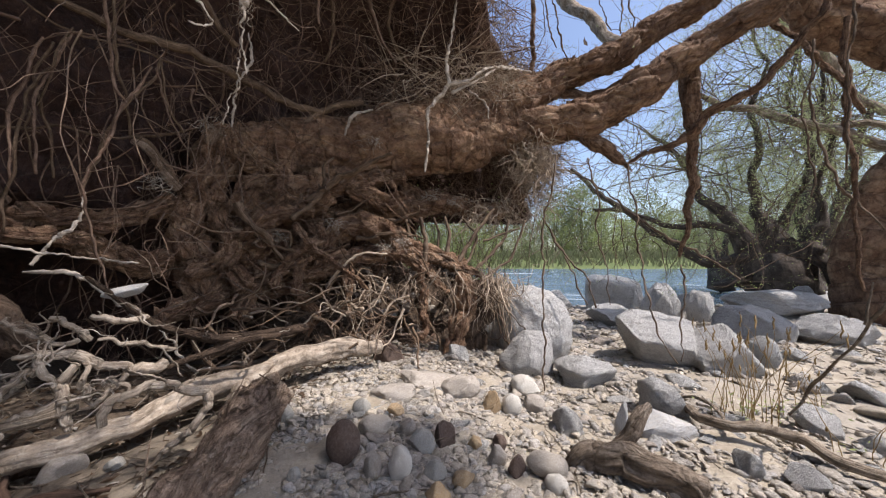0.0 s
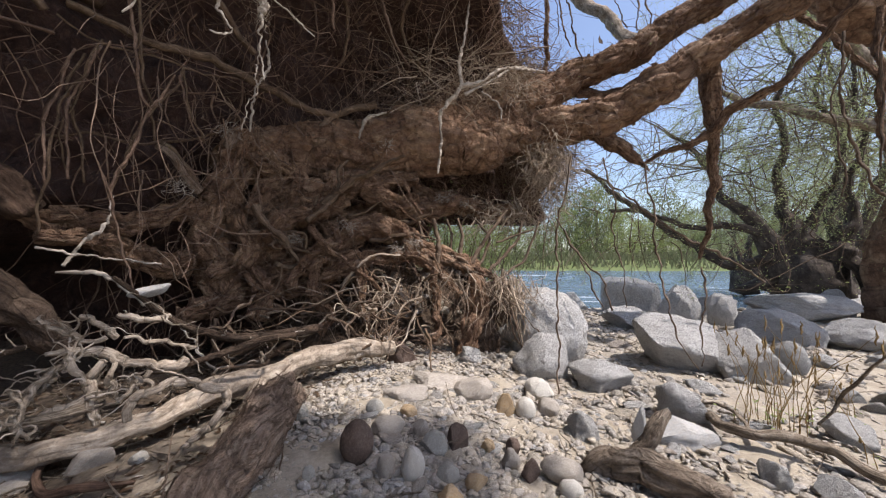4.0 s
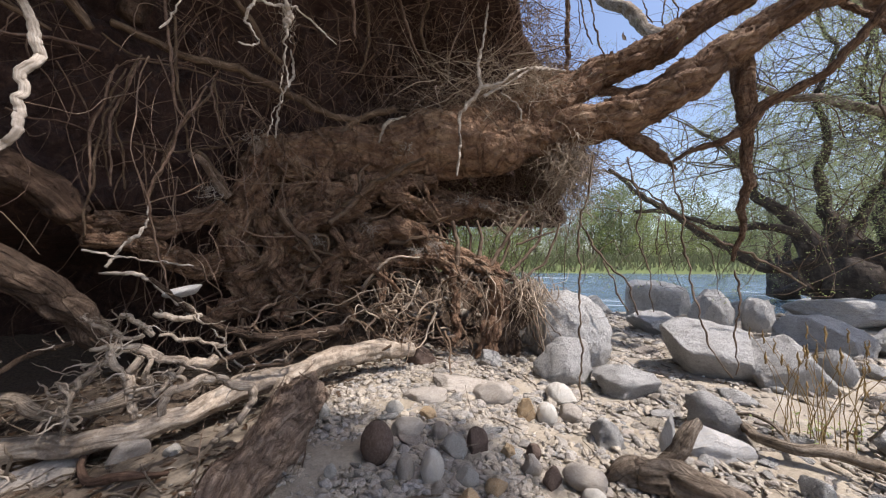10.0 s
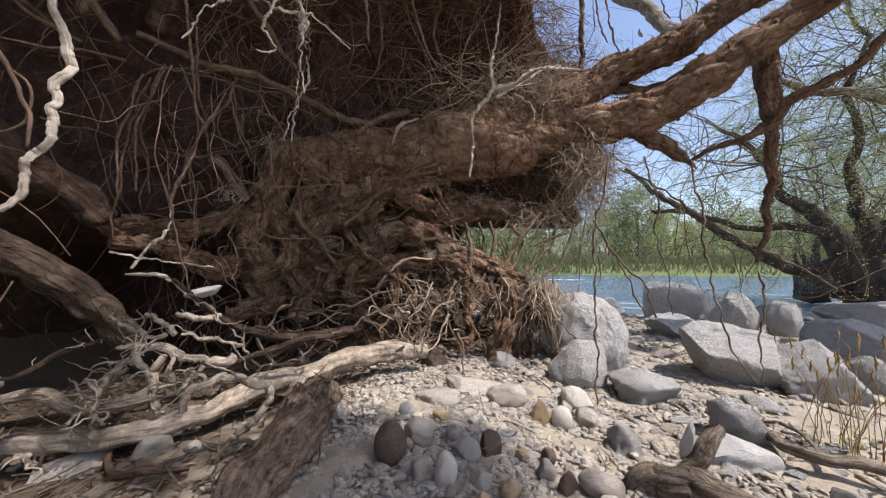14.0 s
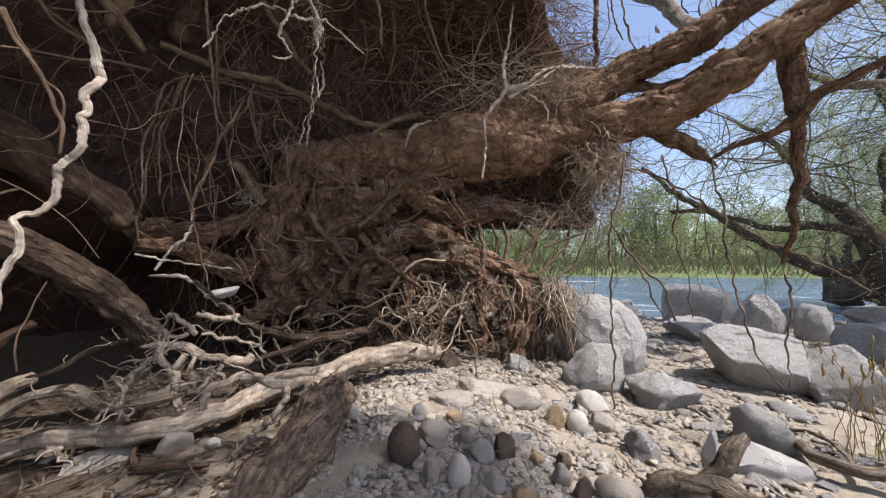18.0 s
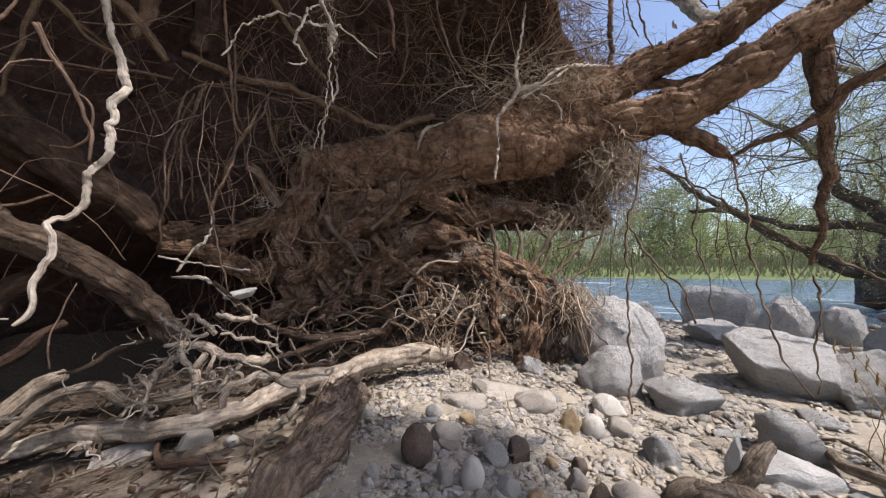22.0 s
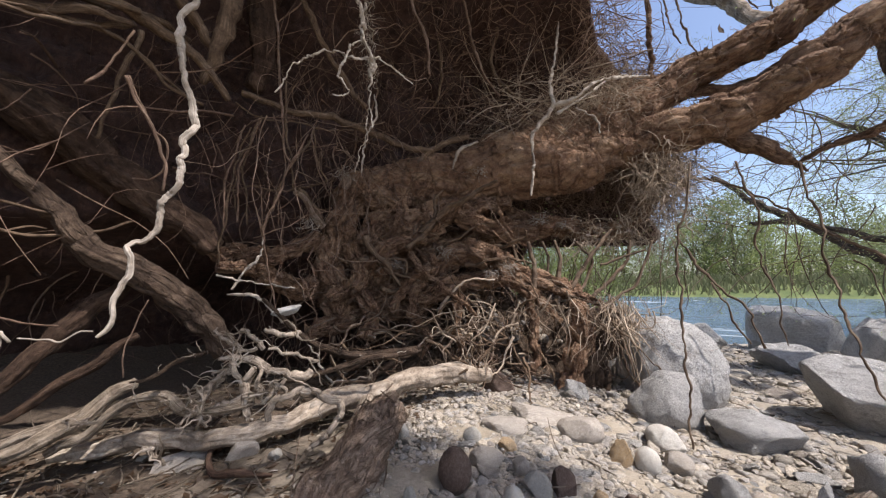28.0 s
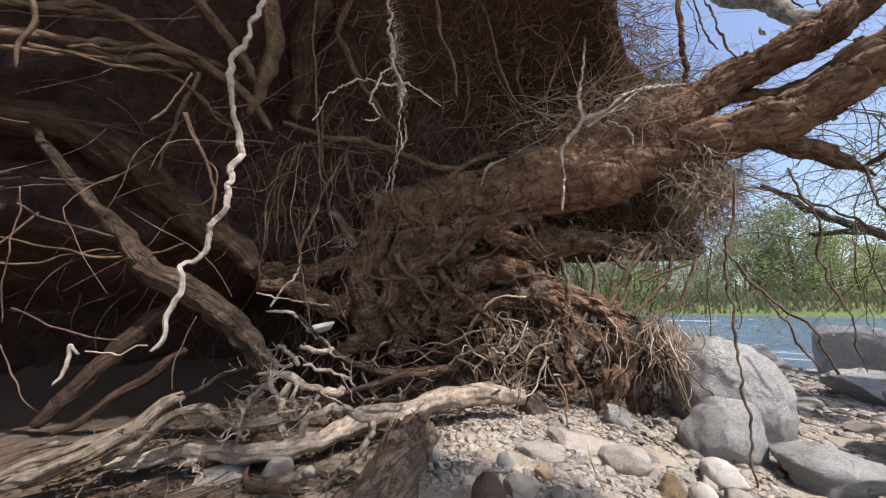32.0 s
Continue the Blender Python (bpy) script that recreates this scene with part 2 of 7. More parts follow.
def mesh_of(name, verts, faces, mat, smooth=True, uv=None):
    me = bpy.data.meshes.new(name)
    me.from_pydata(np.asarray(verts, float).reshape(-1, 3).tolist(), [], [tuple(map(int, f)) for f in faces] if not isinstance(faces, np.ndarray) else faces.tolist())
    if uv is not None:
        layer = me.uv_layers.new(name="UVMap")
        idx = np.empty(len(me.loops), np.int32)
        me.loops.foreach_get("vertex_index", idx)
        layer.data.foreach_set("uv", np.asarray(uv, np.float32)[idx].ravel())
    me.materials.append(mat)
    if smooth:
        me.polygons.foreach_set("use_smooth", np.ones(len(me.polygons), bool))
    return me


def thing(name, me, label="", category="", group="", kind=""):
    return tagged(new(name, me), label, category, group, kind)


def under(ob, parent):
    ob.parent = parent
    ob.matrix_parent_inverse = Matrix.Translation(parent.matrix_basis.translation).inverted() if parent.parent is None else Matrix.Identity(4)
    return ob


def base(name, at, label, category, group=""):
    e = new(name)
    e.location = at
    e.empty_display_size = 0.1
    return tagged(e, label, category, group)


def part(name, me, parent, label="", kind=""):
    return tagged(under(new(name, me), parent), label, kind=kind)


def spline(pts, step):
    """Points and radii along a smooth curve through the given (x, y, z, r)."""
    p = np.asarray(pts, float)
    if len(p) < 2:
        return p
    p = np.vstack([2 * p[0] - p[1], p, 2 * p[-1] - p[-2]])
    out = []
    for a, b, c, d in zip(p[:-3], p[1:-2], p[2:-1], p[3:]):
        n = max(2, int(np.linalg.norm(c[:3] - b[:3]) / step))
        for s in np.arange(n) / n:
            out.append(0.5 * (2 * b + (c - a) * s + (2 * a - 5 * b + 4 * c - d) * s * s + (3 * b - a - 3 * c + d) * s**3))
    out.append(p[-2])
    out = np.array(out)
    out[:, 3] = np.maximum(out[:, 3], 0.0004)
    return out


def waves(rng, n, power=1.0):
    """A smooth random function of one number with mean 0."""
    f, ph, am = rng.uniform(0.5, 1, n) * 2.0 ** np.arange(n), rng.uniform(0, 6.28, n), 2.0 ** (-power * np.arange(n))
    return lambda s: sum(a * np.sin(q * s + h) for q, h, a in zip(f, ph, am))


def tube(pts, sides=8, step=0.04, wob=0.0, lump=0.0, freq=6.0, seed=0, cap=True, plate=0.0):
    """Vertices, faces and UV of a gnarled, tapering tube; lump: how deeply its skin is folded along the grain; plate: metres by which flakes of bark stand off."""
    rng = np.random.default_rng(seed)
    c = spline(pts, step)
    n = len(c)
    seg = np.r_[0, np.cumsum(np.linalg.norm(np.diff(c[:, :3], axis=0), axis=1))]
    if wob:
        fade = np.minimum(1, np.minimum(seg, seg[-1] - seg) / (0.15 * seg[-1] + 1e-6))[:, None]
        c[:, :3] += wob * fade * np.stack([waves(rng, 4, 0.7)(seg * freq) for _ in range(3)], 1)
    tan = np.gradient(c[:, :3], axis=0)
    tan /= np.linalg.norm(tan, axis=1, keepdims=True) + 1e-9
    nrm = np.cross(tan[0], (0.3, 0.5, 0.8))
    th = np.arange(sides) / sides * 2 * math.pi
    co, si = np.cos(th), np.sin(th)
    off, twist = rng.uniform(0, 90, 3), rng.uniform(-1.5, 1.5)
    rows = []
    for i in range(n):
        nrm = nrm - tan[i] * (nrm @ tan[i])
        nrm /= np.linalg.norm(nrm) + 1e-9
        bi = np.cross(tan[i], nrm)
        r = c[i, 3]
        k = np.ones(sides)
        if lump and sides > 11:
            s = seg[i]
            rr = max(r, 0.02)
            for q in range(sides):
                a = th[q] + twist * s
                u = Vector((off[0] + 1.3 * math.cos(a), off[1] + 1.3 * math.sin(a), off[2] + 0.22 * s / rr))
                w = Vector((off[0] + r * 14 * math.cos(a), off[1] + r * 14 * math.sin(a), off[2] + s * 5))
                k[q] += lump * (0.75 * noise.fractal(u, 1.0, 2.0, 2) - 0.28 * abs(noise.noise(u * 2.3)) + 0.34 * abs(noise.noise(w)) * min(1, 0.12 / rr) + 0.16 * noise.noise(w * 2.9) * min(1, 0.12 / rr))
                if plate:
                    e = Vector((off[0] + r * 15 * math.cos(a), off[1] + r * 15 * math.sin(a), off[2] + s * 6.5 + 0.5 * noise.noise(w)))
                    far, cell = noise.voronoi(e)
                    k[q] += plate / rr * (1.3 * noise.cell(cell[0] * 7.3) * min(1.0, (far[1] - far[0]) * 4) + 0.6 * noise.noise(w * 5))
        elif lump:
            k += lump * 0.5 * np.sin(2 * th + seg[i] * 9 / max(r, 0.01) * 0.02 + off[0]) + lump * 0.7 * (noise.noise(Vector((off[0], off[1], seg[i] / max(r, 0.004) * 0.35))))
        rows.append(c[i, :3] + (r * k)[:, None] * (co[:, None] * nrm + si[:, None] * bi))
    v = np.concatenate(rows)
    i, j = np.meshgrid(np.arange(n - 1), np.arange(sides), indexing="ij")
    j2 = (j + 1) % sides
    f = np.stack([i * sides + j, i * sides + j2, (i + 1) * sides + j2, (i + 1) * sides + j], -1).reshape(-1, 4)
    uv = np.stack([np.tile(np.abs(th / math.pi - 1), n), np.repeat(seg, sides)], 1)
    if cap:
        v = np.vstack([v, c[0, :3] - tan[0] * c[0, 3] * 0.3, c[-1, :3] + tan[-1] * c[-1, 3] * 0.4])
        uv = np.vstack([uv, [0.5, 0], [0.5, seg[-1]]])
        a, b = len(v) - 2, len(v) - 1
        e = (n - 1) * sides
        ends = [(a, (q + 1) % sides, q) for q in range(sides)] + [(b, e + q, e + (q + 1) % sides) for q in range(sides)]
    else:
        ends = []
    return v, f, uv, ends


def tube_mesh(name, tubes, mat):
    """One mesh out of one or more tubes."""
    vs, fs, us, n = [], [], [], 0
    for v, f, uv, ends in tubes:
        vs.append(v)
        us.append(uv)
        fs += (f + n).tolist()
        fs += [tuple(q + n for q in e) for e in ends]
        n += len(v)
    return mesh_of(name, np.vstack(vs), fs, mat, True, np.vstack(us))


def ball(level):
    bm = bmesh.new()
    bmesh.ops.create_icosphere(bm, subdivisions=level, radius=1)
    v = np.array([x.co[:] for x in bm.verts])
    f = np.array([[q.index for q in x.verts] for x in bm.faces])
    bm.free()
    return v, f


BALLS = {n: ball(n) for n in (1, 2, 3, 4, 5)}


def rock_shape(level, seed, cuts=9, cut=0.72, rough=0.05, soft=0.5, planes=()):
    """A unit river stone: a ball cut by planes, its edges worn, with rough relief."""
    rng = np.random.default_rng(seed)
    v, f = BALLS[level]
    v = v.copy()
    for _ in range(cuts):
        d = rng.normal(size=3)
        d /= np.linalg.norm(d)
        h = rng.uniform(cut, 1.0)
        over = v @ d - h
        hit = over > 0
        v[hit] -= np.outer(over[hit] * (1 - soft * 0.35), d)
    for d, h in planes:
        d = np.array(d) / np.linalg.norm(d)
        over = v @ d - h
        hit = over > 0
        v[hit] -= np.outer(over[hit] * 0.95, d)
    if planes:  # wear the edges round
        v = 0.8 * v + 0.2 * BALLS[level][0] * np.linalg.norm(v, axis=1).mean()
    if rough:
        off = rng.uniform(0, 50, 3)
        disp = np.array([noise.fractal(Vector(p * 1.7 + off), 0.8, 2.0, 6) - 0.5 * abs(noise.noise(Vector(p * 2.6 + off))) for p in v])
        v *= (1 + rough * disp)[:, None]
    lo, hi = v.min(0), v.max(0)
    return (v - (lo + hi) / 2) / ((hi - lo) / 2).max(), f


# ------------------------------------------------------------ lie of the land
# terrain begin
def land(x, y):
    """Height of the ground: a cobble bar by the camera, sinking to the river; land again beyond it."""
    def step(a, b, t):
        u = np.clip((t - a) / (b - a), 0, 1)
        return u * u * (3 - 2 * u)
    z = 0.03 * np.sin(1.3 * x + 0.6) * np.cos(1.1 * y) + 0.02 * np.sin(2.9 * x - 1.7 * y)
    shore = 6.8 + 0.22 * x + 0.5 * np.sin(0.6 * x)
    z = z - 0.45 * step(-2.2, 0.8, y - shore) - 0.7 * step(0.8, 6, y - shore)
    z = z + 2.1 * step(41, 46, y + 2 * np.sin(0.07 * x)) + 3.0 * step(60, 300, y)
    back = step(-1.0, -7.0, y) + step(-3.6, -8.0, x - 0.25 * y) * (1 - step(7, 10, y))
    return z + 1.6 * np.clip(back, 0, 1)


# terrain end
WATER_Z = -0.42


def graded(lo, hi, fine_lo, fine_hi, step, grow):
    """Grid lines: even between fine_lo and fine_hi, then ever wider out to lo and hi."""
    mid = list(np.arange(fine_lo, fine_hi + 1e-6, step))
    up, s, at = [], step, fine_hi
    while at < hi:
        s *= grow
        at += s
        up.append(min(at, hi))
    dn, s, at = [], step, fine_lo
    while at > lo:
        s *= grow
        at -= s
        dn.append(max(at, lo))
    return np.array(dn[::-1] + mid + up)


def grid_mesh(name, X, Y, Z, mat):
    n, m = X.shape
    i, j = np.meshgrid(np.arange(n - 1), np.arange(m - 1), indexing="ij")
    f = np.stack([i * m + j, (i + 1) * m + j, (i + 1) * m + j + 1, i * m + j + 1], -1).reshape(-1, 4)
    return mesh_of(name, np.stack([X, Y, Z], -1).reshape(-1, 3), f, mat)


gx, gy = graded(-1500, 1500, -3.2, 4.2, 0.03, 1.09), graded(-400, 2600, 0.6, 5.6, 0.03, 1.09)
GX, GY = np.meshgrid(gx, gy, indexing="ij")
GZ = land(GX, GY)
rel = np.array([noise.fractal(Vector((a * 3.1, b * 3.1, 0.3)), 0.9, 2.0, 4) for a, b in zip(GX.ravel(), GY.ravel())]).reshape(GX.shape)
GZ = GZ + 0.026 * rel * (np.hypot(GX, GY) < 40)
thing("ground", grid_mesh("ground", GX, GY, GZ, GROUND), "pale sandy river bar with silt and grit", "ground", kind="structure")
wx, wy = graded(-900, 900, -20, 40, 0.6, 1.12), graded(3.0, 60, 5, 46, 0.35, 1.2)
WX, WY = np.meshgrid(wx, wy, indexing="ij")
WZ = WATER_Z + 0.035 * np.sin(1.1 * WX + 0.7 * WY) * np.sin(1.9 * WY - 0.5 * WX) + 0.03 * np.sin(2.7 * WY + 0.9 * np.sin(0.8 * WX))
thing("water", grid_mesh("water", WX, WY, WZ, WATER), "fast blue-green river water with white riffles", "river", kind="structure")

# ------------------------------------------------------------ root wad: the undercut mass of earth and roots
WAD = base("root_wad", (-1.6, 3.4, 0.0), "overhanging mass of earth and reddish-brown tree roots above the cobbles", "root wad")


def wad_face(az, v):
    """The face of the wad: bearing in degrees and 0 to 1 from foot to top; gives x, y, z."""
    az, v = np.asarray(az, float), np.asarray(v, float)
    a = np.radians(az)
    lift = 1.6 * np.clip((az + 13) / 9, 0, 1) ** 1.2
    z = lift - 0.15 + (5.7 - lift) * v
    # added roof: above 3.6 m the face closes overhead, unseen, to shade the hollow
    s = np.clip((z - 3.6) / 1.5, 0, 1)
    s = 0.9 * s * s * (3 - 2 * s)
    r = 3.25 + 1.55 * np.clip((az + 58) / 56, 0, 1) ** 1.2 - 0.03 * z - 0.5 * np.clip(z - 3.2, 0, 2.6) + 0.12 * np.sin(5 * a) + 0.25 * np.clip(1 - z, 0, 1)
    r = r + 1.2 * np.clip((-42 - az) / 12, 0, 1) * np.clip((1.35 - z) / 0.5, 0, 1)
    r = r * (1 - s) + 0.95 * s
    return r * np.sin(a), r * np.cos(a), z


def earth_wall():
    us, vs = np.linspace(0, 1, 240), np.linspace(0, 1, 120)
    S, V = np.meshgrid(us, vs, indexing="ij")
    rag = np.array([noise.fractal(Vector((3.0, v * 9, 1.0)), 0.7, 2.0, 4) for v in vs])
    # the top's right end and the far left only block sky light
    end = 14.5 - 6.5 * np.clip((vs - 0.46) / 0.22, 0, 1) + 2.4 * rag + 14 * np.clip((vs - 0.82) / 0.15, 0, 1)
    U = -150 + (end[None, :] + 150) * S
    X, Y, Z = wad_face(U, V)
    P = np.stack([X, Y, Z], -1).reshape(-1, 3)
    d = np.array([noise.fractal(Vector(p * 1.5), 0.7, 2.0, 7) for p in P])
    a = np.radians(U)
    out = np.stack([np.sin(a), np.cos(a), 0 * a], -1).reshape(-1, 3)
    edge = (1 - S.ravel() ** 14) * (1 - 0.6 * (1 - np.clip(V.ravel() / 0.08, 0, 1)))
    front = P - out * (0.30 * d)[:, None] + out * (0.35 * (1 - edge))[:, None]
    back = P + out * (0.40 + 0.45 * edge)[:, None] + np.outer(0.1 + 0.5 * np.clip((V.ravel() - 0.6) / 0.3, 0, 1), (0, 0, 1))
    n, m = U.shape
    i, j = np.meshgrid(np.arange(n - 1), np.arange(m - 1), indexing="ij")
    q = np.stack([i * m + j, (i + 1) * m + j, (i + 1) * m + j + 1, i * m + j + 1], -1).reshape(-1, 4)
    faces = q.tolist() + (q[:, ::-1] + n * m).tolist()
    rim = [(0, k) for k in range(m)] + [(k, m - 1) for k in range(1, n)] + [(n - 1, k) for k in range(m - 2, -1, -1)] + [(k, 0) for k in range(n - 2, 0, -1)]
    rim = [x * m + y for x, y in rim]
    faces += [(p, s, s + n * m, p + n * m) for p, s in zip(rim, rim[1:] + rim[:1])]
    return mesh_of("earth", np.vstack([front, back]), faces, EARTH)


part("earth", earth_wall(), WAD, "dark root-bound earth with an added, unseen roof")

_seed, SKIN = [100], []


def wad_root(pts, mat=BARK, sides=20, lump=0.5, wob=0.02, freq=5.0, step=0.035, name="root", parent=WAD, label="", plate=0.0):
    _seed[0] += 1
    if sides <= 12:  # slender things
        pts = [(x, y, z, 0.62 * r) for x, y, z, r in pts]
    t = tube(pts, sides, step, wob, lump, freq, _seed[0], True, plate)
    if sides >= 24 and mat in (BARK, OLD_BARK, DRIFT, STUMP):
        body = t[0][:-2].reshape(-1, sides, 3)
        SKIN.append((body, body.mean(1, keepdims=True), parent, mat))
    return part(name, tube_mesh(name, [t], mat), parent, label)


def flakes(skins, per_metre, seed, parent, mat):
    """Curling scales of bark that stand off the skin of the thick roots."""
    rng = np.random.default_rng(seed)
    vs, fs, us, n = [], [], [], 0
    for body, mid in skins:
        length = np.linalg.norm(np.diff(mid[:, 0], axis=0), axis=1).sum()
        for _ in range(int(per_metre * length)):
            i, j = rng.integers(1, len(body) - 1), rng.integers(body.shape[1])
            p = body[i, j]
            out = p - mid[i, 0]
            rad = np.linalg.norm(out) + 1e-6
            out = out / rad
            along = body[i + 1, j] - body[i - 1, j]
            along = along / (np.linalg.norm(along) + 1e-9) + rng.normal(0, 0.35, 3)
            along -= out * (along @ out)
            along /= np.linalg.norm(along)
            side = np.cross(out, along)
            s = min(1.0, rad / 0.16)
            la, wb, up = s * rng.uniform(0.012, 0.045), s * rng.uniform(0.004, 0.014), s * rng.uniform(0.002, 0.014)
            q = [p + along * la * x + side * wb * (y + 0.3 * rng.normal() * abs(x)) + out * (up * (y + 0.6) + 0.3 * up * rng.normal() - 0.002) for x in (-1, 0, 1) for y in (-1, 1)]
            vs += q
            us += [(x, y) for x in (0.1, 0.3, 0.5) for y in (0.2, 0.25)]
            fs += [(n, n + 2, n + 3, n + 1), (n + 2, n + 4, n + 5, n + 3)]
            n += 6
    return mesh_of("bark_scale", np.array(vs), fs, mat, False, np.array(us))


# the great root and its two limbs that reach up over the river
wad_root([(-2.051, 2.711, 1.695, 0.1358), (-1.853, 2.986, 1.92, 0.2058), (-1.486, 3.311, 2.016, 0.2879), (-1.039, 3.596, 2.103, 0.3712), (-0.465, 3.829, 2.251, 0.4443), (0.07, 3.971, 2.437, 0.4606), (0.538, 4.05, 2.62, 0.3657), (0.933, 4.095, 2.889, 0.251), (1.311, 4.11, 3.111, 0.1964), (1.766, 4.061, 3.33, 0.1724), (2.173, 3.989, 3.516, 0.1548), (2.536, 3.906, 3.662, 0.1429), (2.891, 3.796, 3.836, 0.1331), (3.204, 3.689, 4.023, 0.1206), (3.543, 3.528, 4.28, 0.1071)], BARK, 96, 0.34, 0.03, 4, 0.014, "great_root", label="thick root with flaking reddish bark", plate=0.022)
wad_root([(0.131, 3.848, 2.282, 0.2543), (0.514, 3.903, 2.355, 0.2452), (0.885, 3.924, 2.461, 0.2154), (1.337, 3.886, 2.513, 0.1972), (1.742, 3.817, 2.596, 0.2167), (2.104, 3.729, 2.765, 0.2065), (2.424, 3.634, 2.965, 0.1799), (2.681, 3.557, 3.139, 0.1594), (2.914, 3.483, 3.272, 0.1479), (3.186, 3.356, 3.424, 0.1313), (3.455, 3.206, 3.622, 0.116), (3.734, 3.016, 3.865, 0.1014)], BARK, 72, 0.36, 0.03, 5, 0.015, "limb", plate=0.02)
wad_root([(1.126, 4.357, 3.059, 0.081), (1.539, 4.255, 3.107, 0.068), (1.852, 4.156, 3.061, 0.0627), (2.131, 4.048, 3.049, 0.067), (2.38, 3.936, 3.085, 0.0699)], BARK, 20, 0.5, 0.02, 6, 0.02, "limb", plate=0.01)
wad_root([(0.624, 4.153, 2.958, 0.0632), (0.826, 4.152, 3.254, 0.0727), (1.105, 4.121, 3.266, 0.0634), (1.362, 4.079, 3.133, 0.044)], BARK, 20, 0.5, 0.02, 6, 0.02, "limb", plate=0.01)
wad_root([(1.693, 3.953, 2.562, 0.1328), (1.862, 3.876, 2.323, 0.0969), (2.016, 3.798, 2.116, 0.0688), (2.13, 3.735, 1.991, 0.0306), (2.19, 3.701, 1.907, 0.0128)], BARK, 20, 0.5, 0.02, 6, 0.02, "limb", plate=0.01)
# folded rootstock under it
wad_root([(-1.881, 2.772, 2.041, 0.0888), (-1.937, 2.723, 1.859, 0.1284), (-1.989, 2.675, 1.572, 0.1136), (-1.991, 2.663, 1.296, 0.1398), (-2.028, 2.624, 1.025, 0.1502), (-1.96, 2.665, 0.759, 0.1184), (-1.891, 2.705, 0.518, 0.0725)], BARK, 44, 0.6, 0.03, 5, 0.018, plate=0.034)
wad_root([(-2.127, 2.523, 0.918, 0.0688), (-1.937, 2.746, 1.194, 0.1098), (-1.701, 2.967, 1.396, 0.1332), (-1.366, 3.201, 1.578, 0.142), (-0.981, 3.401, 1.687, 0.1065), (-0.436, 3.573, 1.811, 0.074)], BARK, 44, 0.6, 0.03, 5, 0.018, plate=0.034)
wad_root([(-2.003, 2.685, 0.651, 0.0791), (-1.801, 2.936, 0.863, 0.1309), (-1.549, 3.182, 1.104, 0.1497), (-1.249, 3.412, 1.317, 0.142), (-0.906, 3.616, 1.397, 0.1127), (-0.532, 3.785, 1.474, 0.1057), (-0.141, 3.914, 1.534, 0.0966), (0.255, 4.003, 1.546, 0.0859), (0.642, 4.055, 1.499, 0.0496), (0.956, 4.09, 1.439, 0.0159)], BARK, 44, 0.6, 0.03, 5, 0.018, plate=0.034)
wad_root([(-1.766, 2.788, 0.647, 0.0684), (-1.501, 2.964, 0.818, 0.1094), (-1.255, 3.1, 1.008, 0.1026), (-1.017, 3.209, 1.169, 0.0974), (-0.707, 3.314, 1.219, 0.1102), (-0.418, 3.385, 1.112, 0.0978), (-0.129, 3.431, 0.95, 0.0804), (0.125, 3.453, 0.816, 0.0632), (0.345, 3.461, 0.731, 0.0396), (0.582, 3.451, 0.64, 0.0172)], BARK, 44, 0.6, 0.03, 5, 0.018, plate=0.034)
wad_root([(-1.34, 3.016, 0.75, 0.0663), (-1.084, 3.138, 0.851, 0.076), (-0.754, 3.254, 0.921, 0.0695), (-0.413, 3.335, 0.886, 0.0575), (-0.129, 3.378, 0.747, 0.0412), (0.036, 3.4, 0.519, 0.0292)], BARK, 44, 0.6, 0.03, 5, 0.018, plate=0.034)
wad_root([(-1.673, 3.017, 1.928, 0.0819), (-1.606, 3.02, 1.685, 0.0974), (-1.758, 2.899, 1.463, 0.1013), (-1.808, 2.832, 1.256, 0.092), (-1.743, 2.837, 1.031, 0.1059), (-1.768, 2.787, 0.756, 0.0688)], BARK, 44, 0.6, 0.03, 5, 0.018, plate=0.034)
wad_root([(-1.32, 3.241, 1.845, 0.0951), (-1.193, 3.255, 1.654, 0.0874), (-1.292, 3.181, 1.431, 0.0979), (-1.541, 3.031, 1.27, 0.0941)], BARK, 44, 0.6, 0.03, 5, 0.018, plate=0.034)
wad_root([(-2.018, 2.483, 1.352, 0.0558), (-2.128, 2.309, 1.246, 0.0603), (-2.228, 2.127, 1.144, 0.0631), (-2.305, 1.952, 1.087, 0.0574), (-2.381, 1.759, 1.134, 0.0428), (-2.401, 1.626, 1.186, 0.0256)], BARK, 44, 0.6, 0.03, 5, 0.018, plate=0.034)
wad_root([(-2.094, 2.486, 0.867, 0.0738), (-2.191, 2.298, 0.917, 0.0737), (-2.291, 2.088, 1.006, 0.0616), (-2.351, 1.904, 1.02, 0.0465), (-2.388, 1.731, 1.032, 0.0294)], BARK, 44, 0.6, 0.03, 5, 0.018, plate=0.034)
wad_root([(-0.507, 3.867, 1.784, 0.0626), (-0.276, 3.953, 1.671, 0.0807), (0.125, 4.023, 1.596, 0.0789), (0.516, 4.055, 1.531, 0.0673), (0.89, 4.053, 1.549, 0.0359)], BARK, 44, 0.6, 0.03, 5, 0.018, plate=0.034)
wad_root([(-2.054, 2.322, 0.489, 0.0561), (-1.896, 2.547, 0.562, 0.0808), (-1.695, 2.773, 0.596, 0.0814), (-1.45, 2.992, 0.637, 0.0656), (-1.165, 3.194, 0.744, 0.0541)], BARK, 44, 0.6, 0.03, 5, 0.018, plate=0.034)
